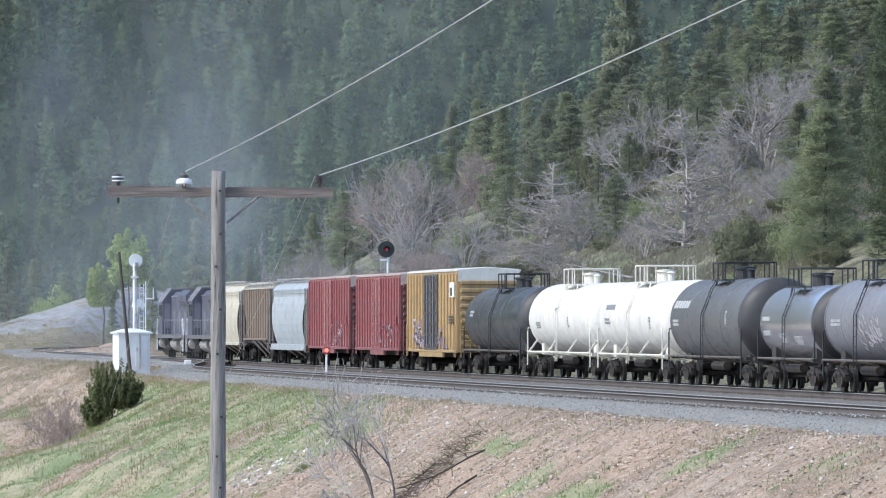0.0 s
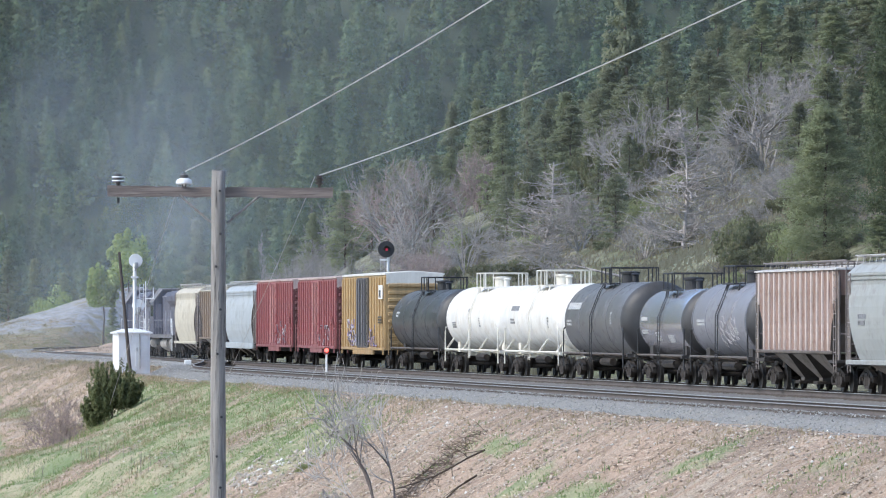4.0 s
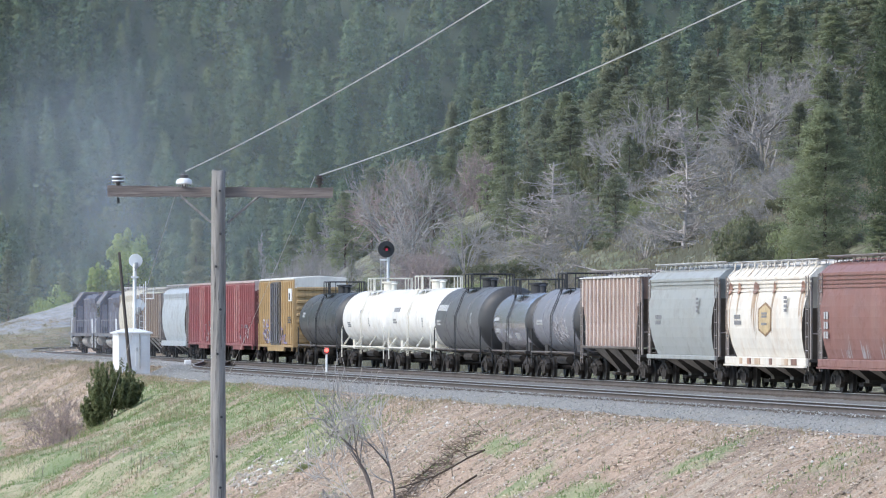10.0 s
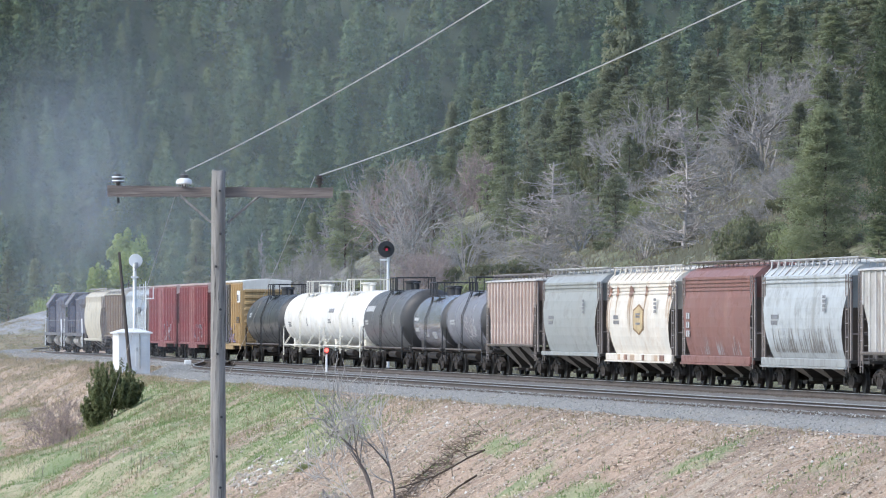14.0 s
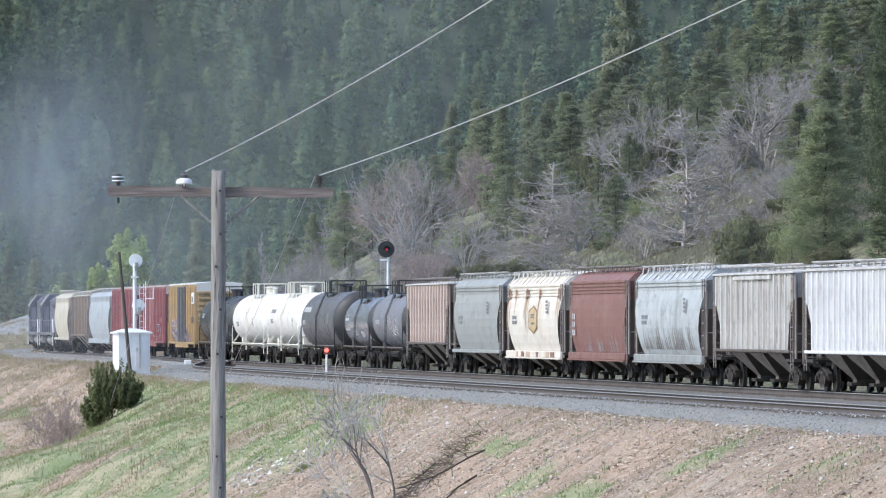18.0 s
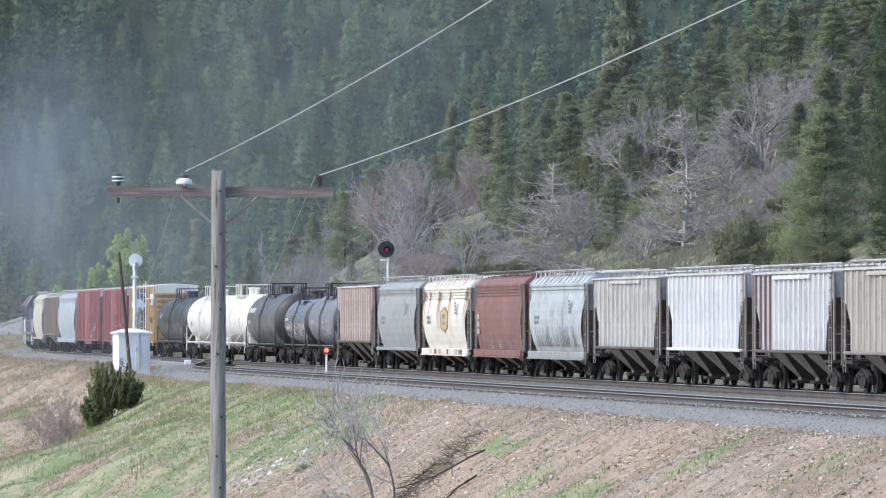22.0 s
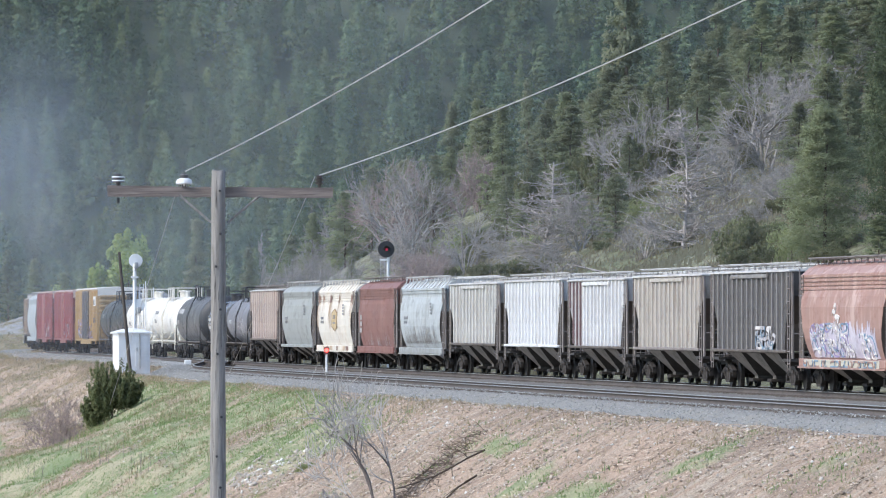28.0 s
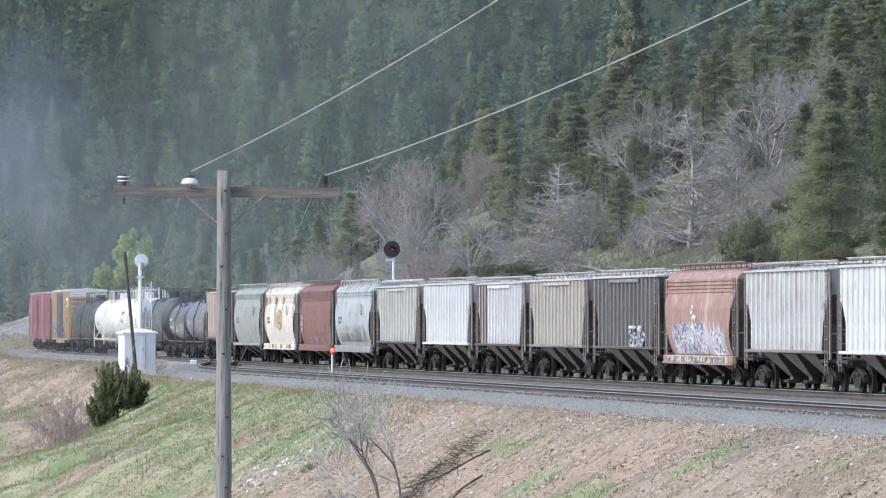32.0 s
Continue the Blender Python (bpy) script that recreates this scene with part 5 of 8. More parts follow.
add_hopper(18, pal(PALE_BLUE, PALE_BLUE, ROOF_GREY, pickets=True), ribbed=False, bulge=0.22, top=3.98, flange=True, stripes=1, label="pale blue-grey covered hopper wagon with sooty scuffs")
add_hopper(19, pal(PALE_RIB, sill=M_GRIMESHADE, between=between('shaded_dirty_pale_sheet', (0.42, 0.405, 0.38))), top=4.02, stripes=0, label="pale grey ribbed covered hopper wagon with dirty streaks")
add_hopper(20, pal(WHITE_RIB, between=between('shaded_dirty_white_sheet', (0.55, 0.55, 0.56), (0.28, 0.26, 0.25))), top=4.06, capbar=False, ribs=17, label="clean bluish-white ribbed covered hopper wagon")
add_hopper(21, pal(WHITE_RIB, between=between('shaded_dirtier_white_sheet', (0.44, 0.43, 0.435), (0.22, 0.20, 0.19)), sill=M_GRIMESHADE), top=4.0, ribs=16, end_mat=MAROON, label="white ribbed covered hopper wagon with one end painted maroon")
add_hopper(22, pal(BEIGE_RIB, sill=M_ENDS, between=between('shaded_dirty_beige_sheet', (0.36, 0.32, 0.28))), top=4.05, ribs=16, label="beige ribbed covered hopper wagon")
add_hopper(23, pal(DARK_RIB, mark=M_BARS, sill=M_GRIMESHADE, between=between('charcoal_sheet', (0.075, 0.068, 0.066), (0.05, 0.045, 0.042))), top=4.08, ribs=16, label="charcoal ribbed covered hopper wagon with a white graffiti tag")
add_hopper(24, pal(SALMON, SALMON, walk=M_ENDS, beads=True), ribbed=False, bulge=0.24, top=4.0, flange=True, label="faded salmon covered hopper wagon with graffiti along its lower side")
add_hopper(25, pal(GREENWHITE, sill=M_ENDS, between=between('shaded_dirty_chalk_sheet', (0.42, 0.42, 0.415))), top=4.1, ribs=17, capbar=False, label="chalky white ribbed covered hopper wagon")
add_hopper(26, pal(GREENWHITE), top=4.15, ribs=17, capbar=False, label="chalky white ribbed covered hopper wagon near the train's end")


def scrawl(car, x0, x1, z0, z1, y, mats, seed, n=16, r=0.055, name="graffiti", lv=None):
    """Abstract sprayed loops on a side: flat bent strokes a hair proud of the paint."""
    rng = random.Random(seed)
    for k, mat in enumerate(mats):
        bm = bmesh.new()
        for i in range(n):
            cx = x0 + (x1 - x0) * (i + rng.uniform(0.1, 0.9)) / n
            cz, ax, az = rng.uniform(z0, z1), rng.uniform(0.15, 0.6), rng.uniform(0.08, 0.32)
            a0, a1 = rng.uniform(0, 6), rng.uniform(2, 5.5)
            pts = []
            for j in range(12):
                q = a0 + a1 * j / 11
                pts.append((cx + ax * math.cos(q), max(z0, min(z1, cz + az * math.sin(q)))))
            prev = None
            for px, pz in pts:
                if lv:
                    y = -surface_y(lv, pz) - 0.022 - 0.003 * k
                cur = [bm.verts.new((px - r * 0.7, y, pz - r)), bm.verts.new((px + r * 0.7, y, pz + r)), bm.verts.new((px + r * 0.7, y + 0.02, pz + r)), bm.verts.new((px - r * 0.7, y + 0.02, pz - r))]
                if prev:
                    for j in range(4):
                        bm.faces.new((prev[j], prev[(j + 1) % 4], cur[(j + 1) % 4], cur[j]))
                prev = cur
        tagged(part(name, bm, mat, car, "sprayed graffiti"), "sprayed graffiti", kind="stuff")


def panel(car, name, x0, x1, z0, z1, y, mat, label="", t=0.02):
    bm = bmesh.new()
    box(bm, x0, x1, y - t, y + t, z0, z1)
    part(name, bm, mat, car, label)


G_WHITE = plain("sprayed_white", (0.50, 0.48, 0.50), 0.7, vary=0.5)
G_PALE = plain("sprayed_pale_cream", (0.66, 0.62, 0.60), 0.7, vary=0.3)
G_DARK = plain("sprayed_black", (0.15, 0.13, 0.17), 0.7, vary=0.5)
G_BLUE = plain("sprayed_blue", (0.22, 0.32, 0.42), 0.7, vary=0.4)
G_PURPLE = plain("sprayed_violet", (0.30, 0.25, 0.42), 0.7, vary=0.4)
G_GREYBLUE = paint("overpainted_grey", (0.40, 0.375, 0.39), amount=0.3, streak=0.2)
CARS = {i: car for i, car, _, _ in TRAIN}
LEN = {i: CELL[i][1] - CELL[i][0] - gap for i, _, _, gap in TRAIN}
scrawl(CARS[5], 0.8, 6.5, 1.2, 2.4, -1.56, [G_WHITE, G_DARK], 1, 9, 0.024)
scrawl(CARS[6], -1.0, 6.5, 1.2, 2.2, -1.56, [G_WHITE, G_DARK], 2, 9, 0.022)
scrawl(CARS[7], -6.5, -2.6, 1.2, 2.5, -1.56, [G_PURPLE, G_WHITE, G_DARK], 3, 8, 0.045)
scrawl(CARS[7], 2.6, 6.0, 1.2, 2.3, -1.56, [G_PURPLE, G_DARK], 4, 6, 0.04)
panel(CARS[7], "placard", LEN[7] / 2 - 2.1, LEN[7] / 2 - 0.5, 3.55, 4.25, -1.56, M_WHITE, "white and black placard")
panel(CARS[7], "placard_mark", LEN[7] / 2 - 1.7, LEN[7] / 2 - 1.2, 3.62, 4.0, -1.585, M_BLACK)
scrawl(CARS[24], -5.6, 1.6, 1.25, 2.35, -1.60, [G_PURPLE, G_BLUE, G_PALE, G_WHITE], 6, 15, 0.03, lv=LEVELS[24])
scrawl(CARS[24], -1.7, -0.5, 2.2, 3.0, -1.60, [G_PALE], 7, 5, 0.06, lv=LEVELS[24])
scrawl(CARS[24], 3.4, 5.6, 1.2, 2.0, -1.60, [G_BLUE, G_PALE], 8, 7, 0.03, lv=LEVELS[24])
panel(CARS[24], "sill_coat", -6.9, 6.9, 0.86, 1.13, -1.568, CREAM, "pale coat sprayed along the sill", 0.008)
scrawl(CARS[24], -6.8, 6.8, 0.90, 1.08, -1.60, [G_BLUE, SALMON], 18, 14, 0.03)
scrawl(CARS[23], 1.6, 5.2, 1.45, 2.2, -1.52, [G_BLUE, G_WHITE, G_PALE], 9, 9, 0.06)


def overpaint(car, lv, x0, x1, z0, z1, mat, label, seed):
    """A coat of other paint rolled over the lower side, its upper edge ragged; it follows the side's curve."""
    rng = random.Random(seed)
    bm = bmesh.new()
    rows = []
    for i in range(91):
        x = x0 + (x1 - x0) * i / 90
        t = z1 + rng.uniform(-0.32, 0.22)
        rows.append([bm.verts.new((x, -surface_y(lv, z0 + (t - z0) * k / 6) - 0.012, z0 + (t - z0) * k / 6)) for k in range(7)])
    for a, b in zip(rows, rows[1:]):
        for k in range(6):
            bm.faces.new((a[k], b[k], b[k + 1], a[k + 1]))
    part("overpaint", bm, mat, car, label)


overpaint(CARS[24], LEVELS[24], -5.9, 6.1, 1.20, 2.25, paint("lilac_overpaint", (0.50, 0.455, 0.535), (0.44, 0.33, 0.34), 0.25, 0.6, (0.62, 0.58, 0.62)), "lilac-grey coat rolled over the lower side", 3)


def tank_scrawl(car, x0, x1, r, zc, a0, a1, mat, seed, n):
    """Sprayed loops that follow the curve of a barrel."""
    rng = random.Random(seed)
    bm = bmesh.new()
    for i in range(n):
        cx, ca = rng.uniform(x0, x1), rng.uniform(a0, a1)
        ax, aa, q0, q1 = rng.uniform(0.15, 0.7), rng.uniform(0.05, 0.2), rng.uniform(0, 6), rng.uniform(2, 5.5)
        prev = None
        for j in range(12):
            q = q0 + q1 * j / 11
            x, w = cx + ax * math.cos(q), ca + aa * math.sin(q)
            cur = [bm.verts.new((x + k * 0.03, -(r + h) * math.cos(w + k * 0.009), zc + (r + h) * math.sin(w + k * 0.009))) for k, h in ((-1, 0.006), (1, 0.006), (1, 0.018), (-1, 0.018))]
            if prev:
                for k in range(4):
                    bm.faces.new((prev[k], prev[(k + 1) % 4], cur[(k + 1) % 4], cur[k]))
            prev = cur
    tagged(part("graffiti", bm, mat, car, "sprayed graffiti"), "sprayed graffiti", kind="stuff")


tank_scrawl(CARS[13], 0.2, 3.6, 1.42, 2.45, -0.6, -0.05, G_GREYBLUE, 5, 22)
tank_scrawl(CARS[13], 0.6, 3.4, 1.42, 2.45, -0.5, -0.1, G_WHITE, 15, 8)
# a worn shield on the cream wagon
def decal(car, lv, name, pts, mat, label="", lift=0.012):
    """A thin painted or stained patch that follows a side's curve: columns of (x, low, high)."""
    bm = bmesh.new()
    cols = []
    for x, z0, z1 in pts:
        cols.append([bm.verts.new((x, -surface_y(lv, z0 + (z1 - z0) * k / 6) - lift, z0 + (z1 - z0) * k / 6)) for k in range(7)])
    for a, b in zip(cols, cols[1:]):
        for k in range(6):
            bm.faces.new((a[k], b[k], b[k + 1], a[k + 1]))
    return part(name, bm, mat, car, label)


def runs(car, lv, x, z0, z1, w, mat, seed, n=5, label="rust running down the side", up=False, lift=0.010):
    """Stains that run down (or scuffs that stand up) along a side: ragged narrow tongues in one mesh."""
    rng = random.Random(seed)
    bm = bmesh.new()
    for i in range(n):
        cx = x + rng.uniform(-w, w)
        hw = rng.uniform(0.03, 0.10)
        lo, hi = (z0, z0 + (z1 - z0) * rng.uniform(0.25, 1)) if up else (z1 - (z1 - z0) * rng.uniform(0.25, 1), z1)
        prev = None
        for k in range(9):
            f = k / 8
            z = lo + (hi - lo) * f
            q = hw * ((1 - f) if up else f) ** 0.6 + 0.008
            sx = cx + 0.05 * math.sin(3 * f + i)
            y = -surface_y(lv, z) - lift
            cur = [bm.verts.new((sx - q, y, z)), bm.verts.new((sx + q, y, z))]
            if prev:
                bm.faces.new((prev[0], prev[1], cur[1], cur[0]))
            prev = cur
    tagged(part("stain", bm, mat, car, label), label, kind="stuff")


def hexagon(cx, cz, rx, rz):
    return [(cx + rx * q, cz - rz * (1 if abs(q) < 0.01 else 0.62 if abs(q) > 0.9 else 1 - 0.38 * abs(q)), cz + rz * (1 if abs(q) < 0.01 else 0.62 if abs(q) > 0.9 else 1 - 0.38 * abs(q))) for q in (-1, -0.5, 0, 0.5, 1)]


lv16 = LEVELS[16]
em = decal(CARS[16], lv16, "emblem", hexagon(0.2, 2.5, 1.35, 0.62), plain("faded_brown_outline", (0.27, 0.17, 0.09), 0.8, vary=0.5, scale=2), "faded brown shield outline", 0.014)
em = decal(CARS[16], lv16, "emblem_field", hexagon(0.2, 2.5, 1.15, 0.53), plain("faded_tan_emblem", (0.50, 0.38, 0.22), 0.8, vary=0.4, scale=2), "faded tan shield field", 0.020)
bars(CARS[16], STENCIL, -0.35, 2.75, -surface_y(lv16, 2.7) - 0.028, 1.1, 0.22, 2, 5, 71)
bars(CARS[16], STENCIL, -0.35, 2.38, -surface_y(lv16, 2.3) - 0.028, 1.1, 0.12, 1, 5, 72)
h16 = LEN[16] / 2
for k, (x, w, n) in enumerate(((-h16 + 0.9, 0.4, 5), (-h16 + 2.8, 0.3, 2), (-2.2, 0.55, 9), (1.6, 0.25, 3), (h16 - 1.2, 0.4, 6))):
    decal(CARS[16], lv16, "rust_patch", [(x - w, 3.44, 3.74), (x - w * 0.3, 3.40, 3.86), (x + w * 0.4, 3.46, 3.80), (x + w, 3.50, 3.70)], RUST, "rusty patch on the upper seam", 0.052)
    runs(CARS[16], lv16, x, 1.6, 3.5, w, RUSTPALE, 80 + k, n)
for k, x in enumerate((-5.0, -3.4, -1.8, 1.2, 4.2, 5.6)):
    panel(CARS[16], "rust_patch", x, x + 0.5 + 0.25 * (k % 3), 0.90, 1.12, -1.572, RUST if k % 2 else RUSTPALE, "rust patch on the sill", 0.014)
for k in range(4):
    runs(CARS[18], LEVELS[18], -4.5 + 3.0 * k, 1.35, 2.35, 1.6, SCUFF, 90 + k, 11, "sooty scuffs along the lower side", True)
for k in range(3):
    runs(CARS[17], LEVELS[17], -3.0 + 3.4 * k, 1.2, 2.0, 1.2, G_GREYBLUE, 95 + k, 7, "dull overspray low on the side", True)
bars(CARS[17], M_BARS, -LEN[17] / 2 + 1.3, 2.75, -surface_y(LEVELS[17], 2.5) - 0.03, 0.9, 1.0, 3, 2, 73)
for i, mat, n in ((14, RUST, 5), (19, SCUFF, 4)):
    for k in range(5):
        bm = bmesh.new()
        rng_k = random.Random(i * 10 + k)
        x0 = -LEN[i] / 2 + 1.4 + k * (LEN[i] - 2.8) / 5
        for q in range(n):
            x = x0 + rng_k.uniform(0, (LEN[i] - 2.8) / 5)
            z1 = rng_k.uniform(2.6, 3.9)
            z0 = z1 - rng_k.uniform(0.4, 1.6)
            w = rng_k.uniform(0.02, 0.06)
            bm.faces.new([bm.verts.new(c) for c in ((x, -1.428, max(1.45, z0)), (x + w * 0.4, -1.428, max(1.45, z0)), (x + w, -1.428, z1), (x - w, -1.428, z1))])
        tagged(part("stain", bm, mat, CARS[i], "rust stain between the ribs"), "rust stain between the ribs", kind="stuff")

# ---------------------------------------------------------------- plants
def clump_quads(centres, sizes, rng, out=None, loose=0.55, along=None, slim=1.0):
    """Small bent leaf sprays at given places: two triangles each, facing out of the crown more or less."""
    n = len(centres)
    nrm = rng.normal(size=(n, 3)) * (1.0 if out is None else loose)
    if out is not None:
        nrm = nrm + out
    nrm /= np.linalg.norm(nrm, axis=1)[:, None] + 1e-9
    u = np.cross(nrm, rng.normal(size=(n, 3)))
    u /= np.linalg.norm(u, axis=1)[:, None] + 1e-9
    if along is not None:
        u = along + rng.normal(size=(n, 3)) * 0.45
        u -= nrm * np.sum(u * nrm, 1)[:, None]
        u /= np.linalg.norm(u, axis=1)[:, None] + 1e-9
    v = np.cross(nrm, u) * slim
    s = sizes[:, None]
    a = centres - u * s * 0.5 - v * s * 0.35
    b = centres + u * s * 0.5 - v * s * 0.25 + nrm * s * 0.12
    c = centres + u * s * 0.45 + v * s * 0.35
    d = centres - u * s * 0.4 + v * s * 0.3 + nrm * s * 0.15
    verts = np.stack([a, b, c, d], 1).reshape(-1, 3)
    return verts, np.arange(4 * n).reshape(n, 4)


def outward(c, up=0.75):
    """Directions out of a crown that stands on the z axis."""
    o = c * np.array([1.0, 1.0, 0.0])
    o /= np.linalg.norm(o, axis=1)[:, None] + 1e-6
    o[:, 2] = up
    return o / np.linalg.norm(o, axis=1)[:, None]


def conifer_points(rng, branches, per, bare=0.10, power=0.8, rise=-0.05, ragged=0.5, top=0.0, tiers=0):
    """Places of the sprays of a crown of height 1 and radius 1: tufts along its boughs, with gaps between them."""
    out = []
    for _ in range(branches):
        h = bare + (0.985 - bare) * rng.beta(1.0, 1.25)
        if tiers:
            h = min(0.98, (math.floor(h * tiers) + 0.5 + rng.normal(0, 0.12)) / tiers)
        az = rng.uniform(0, 2 * math.pi)
        ln = ((1 - h) ** power) * (1 - ragged * rng.uniform() ** 1.5) * 1.12 + 0.05 + top * h
        ln *= min(1.0, 0.45 + (h - bare) / 0.16)
        t = rng.uniform(0.12, 1, per) ** 0.75
        side = rng.normal(0, 0.13, per) * (0.3 + t) * ln
        x = ln * t * math.cos(az) - side * math.sin(az)
        y = ln * t * math.sin(az) + side * math.cos(az)
        z = h + rise * t * ln + rng.normal(0, 0.014, per)
        out.append(np.stack([x, y, z], -1))
    return np.concatenate(out)


def bough_points(rng, boughs, tufts, per, bare, power, ragged, curl, spread, thick):
    """Places and ways of needle tufts of a pine of height 1 and radius 1: each bough bears tufts towards its end."""
    pts, ways = [], []
    for k in range(boughs):
        h = bare + (0.99 - bare) * (k + rng.uniform(0, 1)) / boughs
        az = k * 2.4 + rng.normal(0, 0.5)
        ln = ((1 - h) ** power) * (1 - ragged * rng.uniform() ** 1.3) + 0.04
        ln *= min(1.0, 0.5 + (h - bare) / 0.22)
        drop = rng.normal(-0.02, 0.02)
        t = 0.18 + 0.82 * rng.uniform(0, 1, tufts) ** 0.7
        off = rng.normal(0, spread, tufts) * ln * (0.4 + 0.6 * t)
        cx = ln * t * math.cos(az) - off * math.sin(az)
        cy = ln * t * math.sin(az) + off * math.cos(az)
        cz = h + drop * t + curl * ln * t ** 2 + rng.normal(0, thick, tufts)
        c = np.stack([cx, cy, cz], -1)
        q = rng.normal(size=(tufts, per, 3)) * np.array([0.055, 0.055, 0.009])
        pts.append((c[:, None] + q).reshape(-1, 3))
        w = np.array([math.cos(az) * 0.7, math.sin(az) * 0.7, 0.75])
        ways.append((w + q / 0.03 * 0.35).reshape(-1, 3))
    return np.concatenate(pts), np.concatenate(ways)


def conifer_mesh(name, seed, branches, per, size, mat, height=10.0, radius=2.0, **kw):
    rng = np.random.default_rng(seed)
    c = conifer_points(rng, branches, per, **kw) * np.array([radius, radius, height])
    v, f = clump_quads(c, rng.uniform(0.6, 1.4, len(c)) * size, rng, outward(c, 1.2), 0.5, outward(c, 0.15), 0.5)
    return fast_mesh(name, v, f, mat)


def pine_mesh(name, seed, mat, boughs=80, tufts=9, per=9, size=0.2, bare=0.06, power=0.75, ragged=0.5, curl=0.05, spread=0.2, thick=0.012, slim=0.32):
    """A pine's crown, 10 high and 2 in radius: slim needle sprays in tufts on separate boughs."""
    rng = np.random.default_rng(seed)
    c, w = bough_points(rng, boughs, tufts, per, bare, power, ragged, curl, spread, thick)
    c = c * np.array([2.0, 2.0, 10.0])
    w /= np.linalg.norm(w, axis=1)[:, None]
    v, f = clump_quads(c, rng.uniform(0.6, 1.4, len(c)) * size, rng, outward(c, 0.9), 0.7, w, slim)
    return fast_mesh(name, v, f, mat)


def trunk_mesh(name, height, r, mat, seed=0):
    rng = random.Random(seed)
    bm = bmesh.new()
    tube(bm, [(rng.uniform(-0.05, 0.05) * i, rng.uniform(-0.05, 0.05) * i, -0.4 + (height + 0.4) * i / 6) for i in range(7)], r, 8, r * 0.15)
    me = bpy.data.meshes.new(name)
    bm.to_mesh(me), bm.free()
    me.materials.append(mat)
    return me


class Sticks:
    """Collects many thin tapered three-sided sticks into one mesh."""

    def __init__(self):
        self.v, self.f, self.n = [], [], 0

    def add(self, pts, r0, r1):
        pts = np.asarray(pts, float)
        k = len(pts)
        d = np.gradient(pts, axis=0)
        d /= np.linalg.norm(d, axis=1)[:, None] + 1e-9
        ref = np.where(np.abs(d[:, 2:3]) < 0.9, np.array([[0, 0, 1.0]]), np.array([[1.0, 0, 0]]))
        u = np.cross(d, ref)
        u /= np.linalg.norm(u, axis=1)[:, None]
        w = np.cross(d, u)
        r = np.linspace(r0, r1, k)[:, None]
        ring = [pts + r * (math.cos(q) * u + math.sin(q) * w) for q in (0, 2.094, 4.189)]
        self.v.append(np.stack(ring, 1).reshape(-1, 3))
        i = np.arange(k * 3).reshape(k, 3) + self.n
        for j in range(3):
            self.f.append(np.stack([i[:-1, j], i[:-1, (j + 1) % 3], i[1:, (j + 1) % 3], i[1:, j]], -1))
        self.n += k * 3

    def mesh(self, name, mat):
        return fast_mesh(name, np.concatenate(self.v), np.concatenate(self.f), mat)


def bend_line(rng, start, way, length, k=5, wander=0.18, lift=0.0):
    pts = [np.array(start, float)]
    d = np.array(way, float) / np.linalg.norm(way)
    for _ in range(k - 1):
        d = d + rng.normal(0, wander, 3) + np.array([0, 0, lift])
        d /= np.linalg.norm(d)
        pts.append(pts[-1] + d * length / (k - 1))
    return np.array(pts), d


def snag_mesh(name, seed, mat, height=8.0, radius=2.6, boughs=150, twigs=10):
    """A dead conifer: weathered trunk, long thin boughs that sweep up at their tips, with twigs."""
    rng = np.random.default_rng(seed)
    st = Sticks()
    tr, _ = bend_line(rng, (0, 0, -0.3), (0, 0, 1), height + 0.3, 9, 0.045)
    st.add(tr, 0.12, 0.02)
    for i in range(boughs):
        h = rng.beta(1.1, 1.3) * 0.9 + 0.06
        k = h * 8
        p = tr[int(k)] + (tr[min(8, int(k) + 1)] - tr[int(k)]) * (k - int(k))
        az = rng.uniform(0, 2 * math.pi)
        ln = radius * ((1 - h) ** 0.75) * rng.uniform(0.35, 1.15) + 0.25
        b, d = bend_line(rng, p, (math.cos(az), math.sin(az), rng.normal(0.12, 0.18)), ln, 7, 0.12, rng.uniform(0.0, 0.14))
        st.add(b, rng.uniform(0.03, 0.062), 0.014)
        for _ in range(twigs):
            q = int(rng.integers(1, 7))
            tw, _ = bend_line(rng, b[q], d * 0.8 + rng.normal(0, 0.6, 3), ln * rng.uniform(0.12, 0.42), 4, 0.25)
            st.add(tw, 0.017, 0.008)
    return st.mesh(name, mat)


def bare_mesh(name, seed, mat, height=5.0, radius=3.0, stems=4, depth=4, thick=0.10, split=3, twigs=3):
    """A leafless tree or shrub: stems that fork again and again."""
    rng = np.random.default_rng(seed)
    st = Sticks()

    def grow(p, d, ln, r, left):
        b, e = bend_line(rng, p, d, ln, 5, 0.16, 0.03)
        st.add(b if left else b[::2], max(r, 0.011), max(r * 0.62, 0.007))
        if left == 0:
            return
        for k in range(split + (1 if rng.uniform() < 0.4 else 0)):
            at = b[-1] if k < 2 else b[int(rng.integers(2, 5))]
            n = e + rng.normal(0, 0.55, 3)
            n[2] = n[2] * 0.8 + 0.12
            n[:2] *= 1.25
            grow(at, n, ln * rng.uniform(0.55, 0.85), r * 0.58, left - 1)
    for _ in range(stems):
        az = rng.uniform(0, 2 * math.pi)
        grow((rng.normal(0, 0.15), rng.normal(0, 0.15), -0.2), (math.cos(az) * 0.55, math.sin(az) * 0.55, 1.0), height * 0.36, thick, depth)
    v = np.concatenate(st.v)
    top, wide = np.percentile(v[:, 2], 99.5), np.percentile(np.hypot(v[:, 0], v[:, 1]), 97)
    st.v = [v * np.array([radius / wide, radius / wide, height / top])]
    return st.mesh(name, mat)


